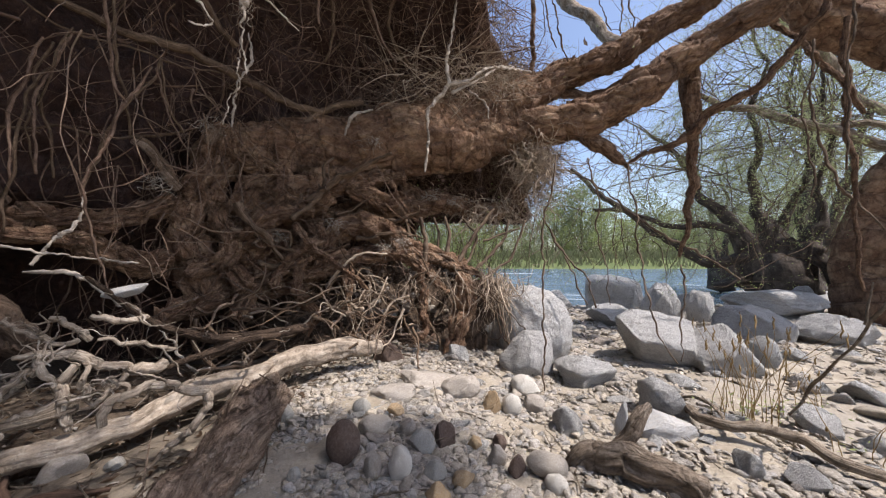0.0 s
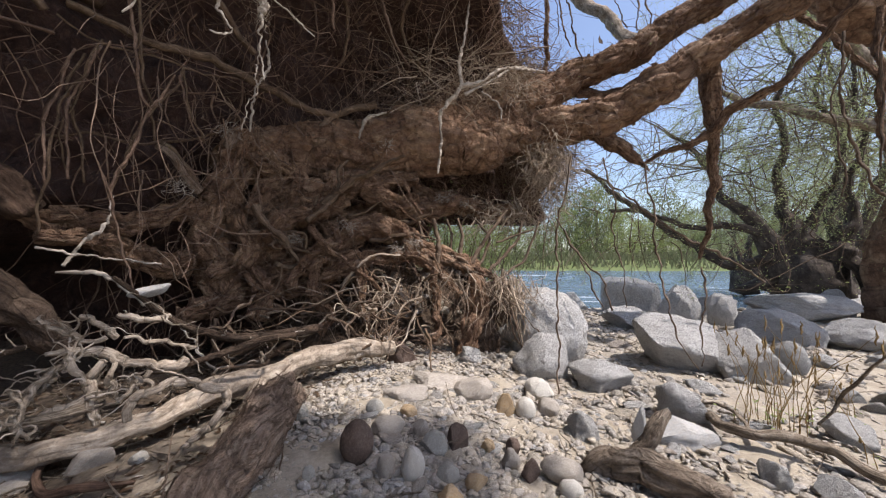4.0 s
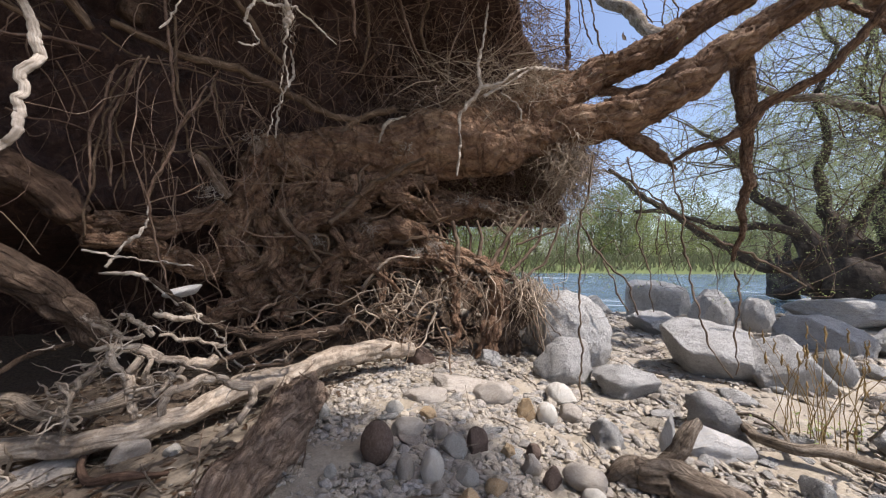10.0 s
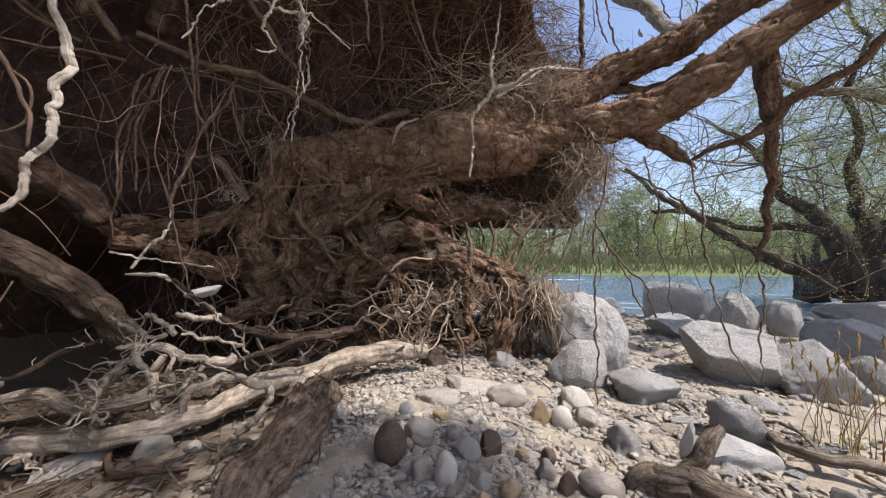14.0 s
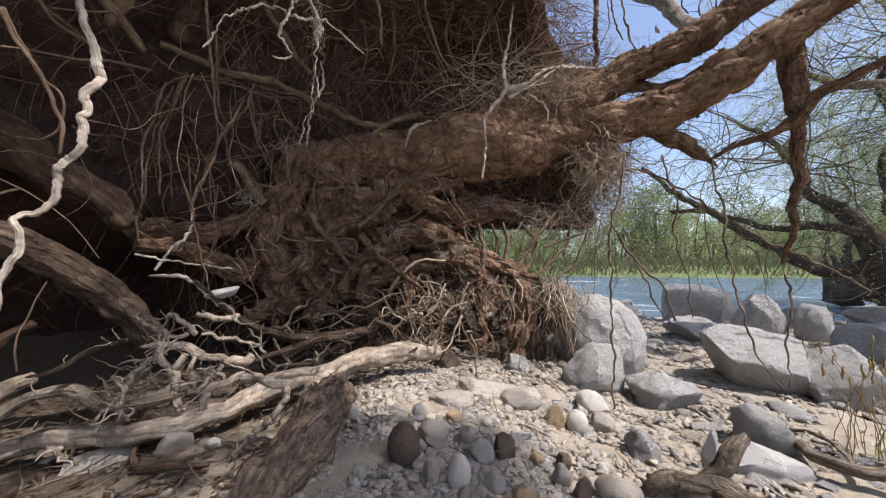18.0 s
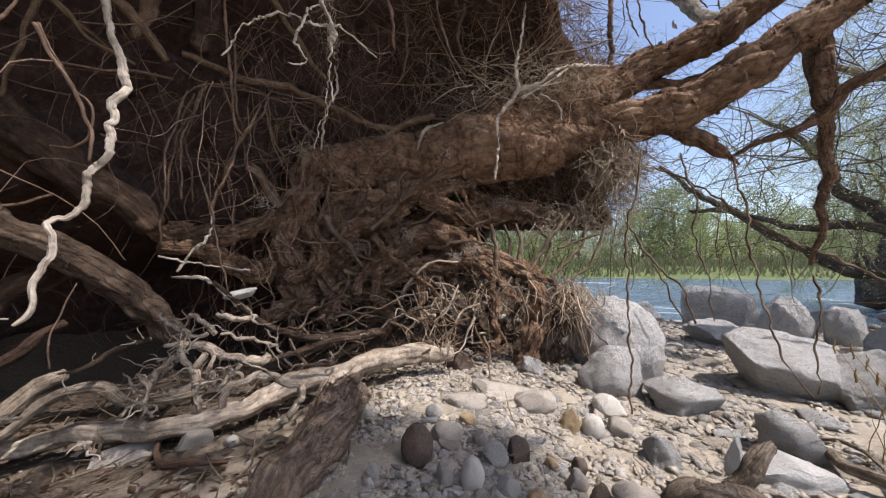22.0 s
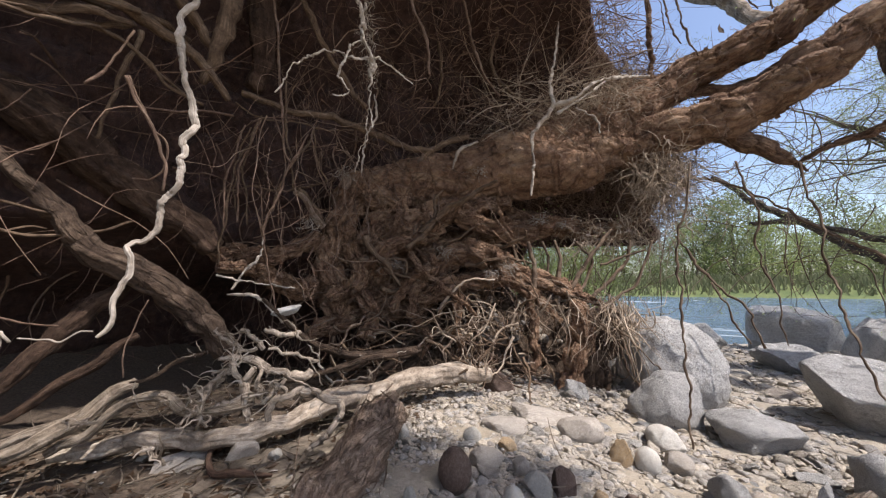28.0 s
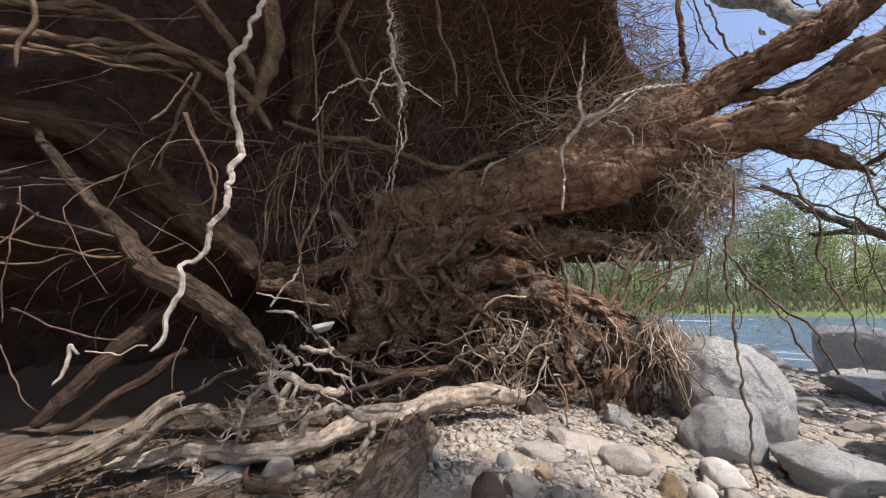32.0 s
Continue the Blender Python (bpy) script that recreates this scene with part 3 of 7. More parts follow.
wad_root([(-1.85, 2.733, 1.856, 0.0474), (-1.738, 2.805, 1.699, 0.0558), (-1.575, 2.9, 1.759, 0.0503), (-1.45, 2.964, 1.634, 0.0587), (-1.547, 2.915, 1.474, 0.0544)], BARK, 44, 0.6, 0.03, 5, 0.018, plate=0.034)
wad_root([(-0.943, 3.267, 1.644, 0.0472), (-0.775, 3.345, 1.516, 0.0598), (-0.542, 3.424, 1.483, 0.0601), (-0.425, 3.474, 1.599, 0.0482)], BARK, 44, 0.6, 0.03, 5, 0.018, plate=0.034)
wad_root([(-1.958, 2.468, 0.768, 0.0487), (-1.779, 2.615, 0.918, 0.0649), (-1.621, 2.73, 1.159, 0.0749), (-1.445, 2.841, 1.302, 0.0706), (-1.204, 2.965, 1.355, 0.0584)], BARK, 44, 0.6, 0.03, 5, 0.018, plate=0.034)
wad_root([(-1.467, 2.787, 0.653, 0.0477), (-1.294, 2.909, 0.865, 0.0642), (-1.13, 3.012, 1.06, 0.0663), (-1.222, 3.012, 1.231, 0.0556)], BARK, 44, 0.6, 0.03, 5, 0.018, plate=0.034)
wad_root([(-1.817, 2.573, 1.28, 0.0579), (-1.706, 2.633, 1.074, 0.0657), (-1.757, 2.585, 0.867, 0.0705), (-1.623, 2.656, 0.609, 0.0585), (-1.655, 2.621, 0.409, 0.038)], BARK, 44, 0.6, 0.03, 5, 0.018, plate=0.034)
wad_root([(-1.232, 2.899, 0.919, 0.0355), (-1.271, 2.864, 0.651, 0.0417), (-1.166, 2.891, 0.437, 0.0345), (-1.206, 2.856, 0.231, 0.0201)], BARK, 44, 0.6, 0.03, 5, 0.018, plate=0.034)
wad_root([(-0.885, 3.075, 0.864, 0.0332), (-0.933, 3.043, 0.588, 0.0362), (-0.849, 3.051, 0.317, 0.0283), (-0.896, 3.02, 0.159, 0.0173)], BARK, 44, 0.6, 0.03, 5, 0.018, plate=0.034)
wad_root([(-0.175, 3.195, 0.864, 0.0287), (-0.202, 3.16, 0.648, 0.0352), (-0.161, 3.129, 0.385, 0.0307), (-0.203, 3.093, 0.129, 0.0199)], BARK, 44, 0.6, 0.03, 5, 0.018, plate=0.034)
wad_root([(0.189, 3.144, 0.761, 0.04), (0.159, 3.108, 0.555, 0.0721), (0.167, 3.07, 0.307, 0.0824), (0.123, 3.035, 0.063, 0.0678), (0.142, 2.997, -0.119, 0.0356)], BARK, 44, 0.6, 0.03, 5, 0.018, plate=0.034)
wad_root([(-2.095, 2.147, 1.698, 0.0186), (-2.063, 2.223, 1.632, 0.0248), (-2.021, 2.307, 1.519, 0.0259), (-1.981, 2.385, 1.42, 0.0298)], OLD_BARK, 26, 0.5, 0.01, 9, 0.012)
wad_root([(-1.903, 2.573, 1.833, 0.0319), (-1.873, 2.595, 1.913, 0.0481), (-1.833, 2.623, 1.951, 0.0421)], OLD_BARK, 26, 0.5, 0.01, 9, 0.012)
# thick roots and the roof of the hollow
wad_root([(-3.038, 0.268, 1.965, 0.0868), (-2.99, 0.509, 1.913, 0.1005), (-2.922, 0.75, 1.932, 0.1133), (-2.819, 1.027, 1.818, 0.1304), (-2.676, 1.319, 1.621, 0.1317), (-2.533, 1.544, 1.373, 0.1114), (-2.406, 1.707, 1.163, 0.0824)], SHADED_SMOOTH, 44, 0.4, 0.025, 4, 0.025, plate=0.012)
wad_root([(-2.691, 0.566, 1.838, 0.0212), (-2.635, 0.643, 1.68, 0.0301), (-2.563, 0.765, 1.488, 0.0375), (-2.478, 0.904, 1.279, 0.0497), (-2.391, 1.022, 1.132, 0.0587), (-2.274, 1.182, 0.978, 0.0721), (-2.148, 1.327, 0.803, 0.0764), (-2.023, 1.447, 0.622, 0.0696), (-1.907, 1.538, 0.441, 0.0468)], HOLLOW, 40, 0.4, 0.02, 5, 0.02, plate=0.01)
wad_root([(-2.388, 1.261, 0.953, 0.0315), (-2.443, 1.091, 0.747, 0.0508), (-2.47, 0.961, 0.594, 0.0484), (-2.49, 0.832, 0.447, 0.0393), (-2.498, 0.72, 0.304, 0.0264)], SHADED_SMOOTH, 26, 0.4, 0.02, 5, 0.025)
wad_root([(-2.201, 1.185, 0.617, 0.0199), (-2.297, 0.986, 0.426, 0.0267), (-2.354, 0.843, 0.338, 0.0204), (-2.386, 0.747, 0.274, 0.0105)], SHADED_SMOOTH, 26, 0.4, 0.02, 5, 0.025)
wad_root([(-2.191, 1.976, 3.996, 0.1293), (-2.288, 1.94, 3.434, 0.1121), (-2.354, 1.94, 2.973, 0.0944), (-2.405, 1.956, 2.59, 0.0618)], SHADED_SMOOTH, 26, 0.4, 0.02, 5, 0.025)
wad_root([(-2.472, 0.371, 2.352, 0.0137), (-2.496, 0.458, 2.415, 0.0164), (-2.501, 0.612, 2.527, 0.022), (-2.488, 0.798, 2.594, 0.0255), (-2.468, 0.964, 2.605, 0.0266), (-2.43, 1.147, 2.618, 0.0366), (-2.383, 1.321, 2.569, 0.0353), (-2.312, 1.512, 2.417, 0.0306), (-2.268, 1.641, 2.281, 0.0207)], ROOT, 18, 0.45, 0.014, 7, 0.022)
wad_root([(-2.485, 0.277, 2.132, 0.0157), (-2.513, 0.37, 2.179, 0.0175), (-2.523, 0.54, 2.3, 0.0236), (-2.509, 0.754, 2.371, 0.0229), (-2.502, 0.904, 2.465, 0.0236), (-2.458, 1.118, 2.534, 0.0158)], ROOT, 18, 0.45, 0.014, 7, 0.022)
wad_root([(-2.484, 0.575, 2.26, 0.0075), (-2.476, 0.737, 2.41, 0.0121), (-2.445, 0.932, 2.524, 0.0159), (-2.397, 1.131, 2.603, 0.0203)], ROOT, 18, 0.45, 0.014, 7, 0.022)
wad_root([(-2.411, 0.437, 2.135, 0.0104), (-2.421, 0.624, 2.221, 0.0078), (-2.419, 0.807, 2.292, 0.0081), (-2.391, 1.02, 2.349, 0.0105), (-2.385, 1.155, 2.331, 0.0114), (-2.372, 1.291, 2.22, 0.0099), (-2.311, 1.49, 2.166, 0.011)], ROOT, 18, 0.45, 0.014, 7, 0.022)
wad_root([(-2.163, 1.443, 3.479, 0.0714), (-2.183, 1.503, 3.123, 0.067), (-2.22, 1.537, 2.856, 0.058), (-2.297, 1.513, 2.536, 0.0416), (-2.361, 1.506, 2.353, 0.0251)], ROOT, 18, 0.45, 0.014, 7, 0.022)
wad_root([(-2.398, 1.006, 3.078, 0.0413), (-2.39, 1.183, 2.944, 0.037), (-2.355, 1.387, 2.797, 0.0364), (-2.325, 1.56, 2.625, 0.0256)], ROOT, 18, 0.45, 0.014, 7, 0.022)
wad_root([(-2.173, 0.343, 2.279, 0.009), (-2.168, 0.374, 2.107, 0.0104), (-2.168, 0.374, 1.981, 0.008), (-2.168, 0.376, 1.887, 0.0057)], ROOT, 18, 0.45, 0.014, 7, 0.022)
wad_root([(-2.446, 0.515, 1.362, 0.0053), (-2.449, 0.646, 1.325, 0.006), (-2.434, 0.815, 1.284, 0.0068), (-2.418, 0.957, 1.277, 0.0057)], ROOT, 18, 0.45, 0.014, 7, 0.022)
wad_root([(-2.452, 0.49, 1.194, 0.005), (-2.45, 0.61, 1.173, 0.0056), (-2.432, 0.766, 1.145, 0.0081), (-2.399, 0.936, 1.172, 0.0074), (-2.321, 1.173, 1.272, 0.0066)], ROOT, 18, 0.45, 0.014, 7, 0.022)
wad_root([(-2.448, 0.505, 1.077, 0.005), (-2.46, 0.605, 1.097, 0.0056), (-2.465, 0.714, 1.146, 0.0046), (-2.447, 0.879, 1.183, 0.0053)], ROOT, 18, 0.45, 0.014, 7, 0.022)
wad_root([(-1.965, 2.133, 3.857, 0.0303), (-2.074, 2.121, 3.506, 0.0276), (-1.942, 2.331, 3.053, 0.0263), (-1.698, 2.594, 2.643, 0.0243)], ROOT, 18, 0.45, 0.014, 7, 0.022)
wad_root([(-2.055, 0.43, 1.358, 0.0022), (-2.055, 0.434, 1.196, 0.0027), (-2.052, 0.445, 1.085, 0.0027), (-2.051, 0.449, 0.931, 0.0021), (-2.05, 0.457, 0.825, 0.0021)], FIBRE, 14, 0.4, 0.006, 12, 0.02)
wad_root([(-2.048, 0.464, 0.741, 0.002), (-2.039, 0.503, 0.632, 0.0026), (-2.029, 0.543, 0.521, 0.0021), (-2.016, 0.589, 0.468, 0.0011)], FIBRE, 14, 0.4, 0.006, 12, 0.02)
wad_root([(-2.144, 0.494, 0.876, 0.0034), (-2.153, 0.595, 0.815, 0.0037), (-2.148, 0.724, 0.743, 0.0042), (-2.14, 0.844, 0.714, 0.0031)], FIBRE, 14, 0.4, 0.006, 12, 0.02)
wad_root([(-2.183, 0.997, 2.039, 0.008), (-2.152, 1.062, 1.878, 0.0083), (-2.113, 1.138, 1.717, 0.0087), (-2.09, 1.18, 1.58, 0.0088), (-2.093, 1.175, 1.433, 0.0065)], FIBRE, 14, 0.4, 0.006, 12, 0.02)
wad_root([(-2.177, 1.01, 2.314, 0.0061), (-2.203, 0.952, 2.129, 0.0058), (-2.226, 0.896, 1.974, 0.0075), (-2.238, 0.867, 1.925, 0.0055)], FIBRE, 14, 0.4, 0.006, 12, 0.02)
wad_root([(-1.75, 0.968, 0.831, 0.0025), (-1.768, 0.934, 0.727, 0.0032), (-1.78, 0.912, 0.627, 0.0031), (-1.777, 0.918, 0.501, 0.003)], FIBRE, 14, 0.4, 0.006, 12, 0.02)


def tangle():
    """Gnarled lesser roots that knit the rootstock together."""
    rng = np.random.default_rng(3)
    a, c = np.array((-2.013, 2.522, 1.024)), np.array((-0.508, 3.433, 1.341))
    for k in range(44):
        u = rng.random() ** 1.2
        p = a * (1 - u) + c * u + rng.normal(0, 1, 3) * (0.18, 0.10, 0.34 * (1 - 0.5 * u))
        p[2] = max(0.1, p[2])
        d = c - a + rng.normal(0, 1.3, 3)
        d /= np.linalg.norm(d)
        if k % 3 == 0:
            d = np.array([rng.normal(0, 0.5), rng.normal(-0.2, 0.3), -1.0])
        length, rad, pts = rng.uniform(0.35, 1.0), rng.choice([0.008, 0.014, 0.022, 0.034], p=[0.4, 0.3, 0.2, 0.1]), []
        for s in range(6):
            pts.append((*p, rad * (1 - 0.13 * s)))
            d = d / np.linalg.norm(d) + rng.normal(0, 0.33, 3)
            p = p + d / np.linalg.norm(d) * length / 5
            p[2] = max(0.02, p[2])
        wad_root(pts, BARK if k % 2 else ROOT, 14, 0.7, 0.012, 9, 0.02, plate=0.005)


tangle()


def low_tangle():
    """Thin crossing roots in the dark gap between the rootstock and the long log."""
    rng = np.random.default_rng(97)
    a, c = np.array((-1.75, 2.30, 0.42)), np.array((-0.25, 3.02, 0.50))
    for k in range(90):
        u = rng.random()
        p = a * (1 - u) + c * u + rng.normal(0, 1, 3) * (0.16, 0.12, 0.14)
        d = np.array([rng.normal(0, 1.0), rng.normal(0, 0.4), rng.normal(-0.1, 0.45)])
        length, rad, pts = rng.uniform(0.3, 0.95), rng.choice([0.0035, 0.006, 0.010, 0.016], p=[0.4, 0.32, 0.2, 0.08]), []
        for q in range(7):
            pts.append((*p, rad * (1 - 0.1 * q)))
            d = d / np.linalg.norm(d) + rng.normal(0, 0.3, 3) + (0, 0, -0.05)
            p = p + d / np.linalg.norm(d) * length / 6
            p[2] = max(0.04, p[2])
        wad_root(pts, (ROOT, STRAW, ROOT, OLD_BARK)[k % 4], 13, 0.4, 0.006, 16, 0.02)


low_tangle()
# lesser roots over the hollow
for pts in (
    [(-2.437, 1.869, 2.508, 0.037), (-2.237, 2.135, 2.481, 0.046), (-2.049, 2.415, 2.525, 0.0519), (-1.834, 2.674, 2.49, 0.0525), (-1.544, 2.947, 2.385, 0.0525), (-1.215, 3.19, 2.364, 0.0454)],
    [(-2.144, 2.241, 1.747, 0.0358), (-2.106, 2.359, 1.602, 0.046), (-2.049, 2.489, 1.454, 0.0484)],
    [(-0.883, 3.442, 2.604, 0.0613), (-1.262, 3.167, 2.325, 0.0507), (-1.524, 3.024, 2.016, 0.0483)],
    [(-2.562, 0.286, 2.174, 0.029), (-2.521, 0.541, 2.296, 0.0334), (-2.578, 0.794, 2.481, 0.0389), (-2.576, 1.142, 2.724, 0.0374), (-2.625, 1.547, 2.789, 0.0388)],
    [(-2.561, 0.296, 2.101, 0.021), (-2.51, 0.587, 2.233, 0.0278), (-2.55, 0.879, 2.375, 0.0289), (-2.558, 1.182, 2.608, 0.0292)],
    [(-2.564, 0.266, 2.324, 0.0238), (-2.5, 0.63, 2.566, 0.0292), (-2.535, 0.922, 2.697, 0.0301)],
    [(-2.278, 0.55, 2.132, 0.0113), (-2.333, 0.779, 2.246, 0.0147), (-2.371, 1.012, 2.34, 0.0166), (-2.394, 1.243, 2.259, 0.0162), (-2.43, 1.429, 2.249, 0.0131)],
    [(-2.434, 1.163, 2.508, 0.0241), (-2.444, 1.141, 2.277, 0.0236), (-2.466, 1.093, 2.045, 0.019), (-2.543, 1.067, 1.767, 0.015)],
    [(-1.824, 2.473, 0.152, 0.043), (-1.586, 2.725, 0.217, 0.0475), (-1.255, 2.925, 0.288, 0.0408)],
    [(-1.971, 2.415, -0.122, 0.0493), (-1.671, 2.664, 0.035, 0.0515), (-1.248, 2.99, 0.281, 0.0435)],
    [(-2.163, 2.058, 2.67, 0.0148), (-2.147, 2.077, 2.229, 0.0167), (-2.111, 2.119, 1.987, 0.0151), (-2.136, 2.171, 1.74, 0.0116)],
    [(-1.998, 2.239, 2.313, 0.014), (-1.992, 2.151, 2.082, 0.0154), (-2.034, 2.01, 1.804, 0.0143), (-2.08, 1.956, 1.657, 0.0139), (-2.107, 1.924, 1.438, 0.0136), (-2.14, 1.882, 1.275, 0.01)],
    [(-1.998, 2.239, 2.313, 0.012), (-1.962, 2.275, 2.067, 0.0122), (-1.936, 2.375, 1.84, 0.0105)],
    [(-2.49, 1.787, 1.64, 0.0127), (-2.377, 1.956, 1.692, 0.0139), (-2.26, 2.108, 1.697, 0.015), (-2.13, 2.334, 1.824, 0.0166), (-1.973, 2.558, 1.945, 0.0136)],
    [(-2.373, 1.774, 2.36, 0.0096), (-2.29, 1.895, 2.286, 0.0119), (-2.158, 2.064, 2.296, 0.0111), (-2.001, 2.312, 2.338, 0.0124), (-1.802, 2.561, 2.4, 0.0114)],
    [(-2.308, 1.87, 2.182, 0.01), (-2.326, 1.844, 1.98, 0.0132), (-2.331, 1.836, 1.709, 0.0131), (-2.338, 1.919, 1.385, 0.0102)],
    [(-2.167, 1.847, 2.251, 0.0099), (-2.236, 1.753, 1.927, 0.011), (-2.278, 1.69, 1.584, 0.012), (-2.27, 1.702, 1.345, 0.012), (-2.341, 1.708, 1.044, 0.009)],
    [(-2.222, 1.881, 2.241, 0.0101), (-2.295, 1.778, 1.844, 0.0095), (-2.308, 1.758, 1.612, 0.0094), (-2.336, 1.829, 1.395, 0.0065)],
    [(-0.535, 3.541, 3.946, 0.0319), (-0.595, 3.527, 3.48, 0.0316), (-0.409, 3.572, 3.122, 0.0319), (-0.255, 3.664, 2.912, 0.0261)],
    [(-1.153, 3.218, 3.668, 0.0348), (-1.125, 3.23, 3.322, 0.029), (-1.214, 3.25, 2.921, 0.0174)],
):
    wad_root(pts, ROOT, 12, 0.35, 0.014, 7, 0.022)
# sunlit pale roots that hang free
for pts in (
    [(-1.098, 1.551, 3.04, 0.0192), (-1.084, 1.56, 2.692, 0.0225), (-1.047, 1.585, 2.364, 0.0293), (-1.009, 1.61, 2.248, 0.0437), (-1.024, 1.6, 2.087, 0.0144), (-1.002, 1.614, 1.839, 0.0071)],
    [(-1.411, 1.272, 1.948, 0.0083), (-1.336, 1.351, 2.156, 0.012), (-1.263, 1.42, 2.268, 0.0124), (-1.161, 1.504, 2.271, 0.0144), (-0.985, 1.625, 2.291, 0.0147), (-0.79, 1.728, 2.148, 0.0055)],
    [(-1.127, 1.505, 2.261, 0.0178), (-1.153, 1.472, 2.123, 0.014), (-1.105, 1.509, 2.055, 0.014), (-1.115, 1.501, 2.001, 0.0122), (-1.176, 1.454, 1.997, 0.0103)],
    [(-1.053, 1.582, 2.655, 0.015), (-1.079, 1.564, 2.441, 0.0129), (-1.127, 1.505, 2.253, 0.0125)],
    [(-1.023, 1.601, 2.029, 0.0072), (-1.064, 1.634, 1.804, 0.0072), (-1.14, 1.643, 1.592, 0.0072)],
    [(0.148, 3.435, 3.728, 0.0154), (0.097, 3.374, 3.306, 0.0181), (0.036, 3.31, 2.959, 0.0207), (0.052, 3.255, 2.688, 0.0261), (-0.081, 3.238, 2.503, 0.0288), (-0.155, 3.226, 2.38, 0.023), (-0.149, 3.227, 2.091, 0.02), (-0.182, 3.221, 1.772, 0.0171)],
    [(0.064, 3.256, 2.689, 0.029), (0.269, 3.271, 2.744, 0.0234), (0.526, 3.42, 2.965, 0.0183), (1.077, 3.865, 3.177, 0.0173)],
    [(0.093, 3.259, 2.602, 0.0232), (0.393, 3.332, 2.79, 0.0178), (0.675, 3.562, 3.063, 0.0159), (1.038, 3.848, 3.153, 0.0137)],
    [(-1.523, 2.469, 2.661, 0.0111), (-1.504, 2.482, 2.444, 0.0133), (-1.577, 2.429, 2.234, 0.0108), (-1.639, 2.467, 1.921, 0.011)],
    [(-2.096, 1.521, 0.961, 0.008), (-2.039, 1.603, 0.937, 0.0084), (-1.994, 1.764, 0.909, 0.0093), (-1.88, 1.988, 0.872, 0.007)],
    [(-2.14, 1.673, 0.865, 0.0117), (-2.103, 1.724, 0.985, 0.0136), (-2.044, 1.801, 1.116, 0.0127), (-2.08, 1.857, 1.287, 0.0098)],
    [(-2.155, 1.652, 0.831, 0.0116), (-2.052, 1.79, 0.815, 0.0157), (-1.967, 1.893, 0.695, 0.0199), (-1.91, 2.049, 0.517, 0.0215), (-1.828, 2.31, 0.369, 0.0242), (-1.654, 2.609, 0.255, 0.0227)],
    [(-1.858, 1.919, 0.625, 0.0101), (-1.686, 1.999, 0.406, 0.0105), (-1.589, 2.084, 0.187, 0.0109), (-1.45, 2.355, 0.155, 0.0123), (-1.414, 2.38, 0.086, 0.0083)],
    [(-0.98, 3.171, 2.127, 0.0169), (-0.89, 3.147, 2.315, 0.0224), (-0.708, 3.207, 2.401, 0.0171)],
    [(0.273, 3.329, 2.668, 0.0119), (0.451, 3.332, 2.519, 0.0119), (0.481, 3.34, 2.372, 0.0089)],
    [(-0.871, 3.446, 0.827, 0.0121), (-0.581, 3.53, 0.517, 0.0154), (-0.43, 3.567, 0.265, 0.0125)],
):
    fine = pts[0][2] > 1.9 and 1.7 < math.hypot(pts[0][0], pts[0][1]) < 2.1
    if fine:
        pts = [(x, y, z, 0.6 * r) for x, y, z, r in pts]
    wad_root(pts, PALE, 11, 0.6, 0.011 if fine else 0.0045, 34 if fine else 60, 0.006, label="pale dry hanging root")
wad_root([(-0.828, 0.561, 2.001, 0.0058), (-0.833, 0.552, 1.889, 0.0065), (-0.839, 0.541, 1.8, 0.0065), (-0.847, 0.527, 1.722, 0.0065), (-0.852, 0.518, 1.665, 0.0064), (-0.862, 0.499, 1.598, 0.0063), (-0.865, 0.494, 1.559, 0.0062), (-0.865, 0.491, 1.491, 0.0062), (-0.858, 0.502, 1.436, 0.0063), (-0.857, 0.503, 1.411, 0.0063), (-0.847, 0.518, 1.363, 0.0065), (-0.842, 0.525, 1.315, 0.0065), (-0.841, 0.525, 1.282, 0.0065), (-0.849, 0.51, 1.249, 0.0064), (-0.846, 0.514, 1.221, 0.0057), (-0.85, 0.506, 1.197, 0.0063), (-0.848, 0.508, 1.142, 0.0062), (-0.855, 0.494, 1.103, 0.0061), (-0.861, 0.482, 1.072, 0.0059), (-0.863, 0.477, 1.028, 0.0058), (-0.87, 0.462, 1.004, 0.005), (-0.878, 0.445, 0.986, 0.0049), (-0.877, 0.446, 0.935, 0.0054), (-0.88, 0.437, 0.903, 0.0052), (-0.884, 0.428, 0.873, 0.0057), (-0.884, 0.427, 0.83, 0.0055), (-0.886, 0.421, 0.808, 0.0049), (-0.891, 0.408, 0.792, 0.0026)], PALE, 22, 0.9, 0.0035, 55, 0.004, label="pale dry hanging root")
wad_root([(-1.185, 0.535, 0.774, 0.0021), (-1.207, 0.516, 0.769, 0.002), (-1.23, 0.493, 0.752, 0.0026), (-1.252, 0.471, 0.759, 0.0019), (-1.278, 0.436, 0.766, 0.0018)], PALE, 14, 0.5, 0.003, 30, 0.006, label="pale dry hanging root")
wad_root([(-1.329, 0.441, 0.753, 0.0037), (-1.334, 0.426, 0.779, 0.0043), (-1.335, 0.423, 0.737, 0.0048), (-1.337, 0.417, 0.705, 0.0041), (-1.34, 0.405, 0.678, 0.0023)], PALE, 14, 0.5, 0.003, 30, 0.006, label="pale dry hanging root")
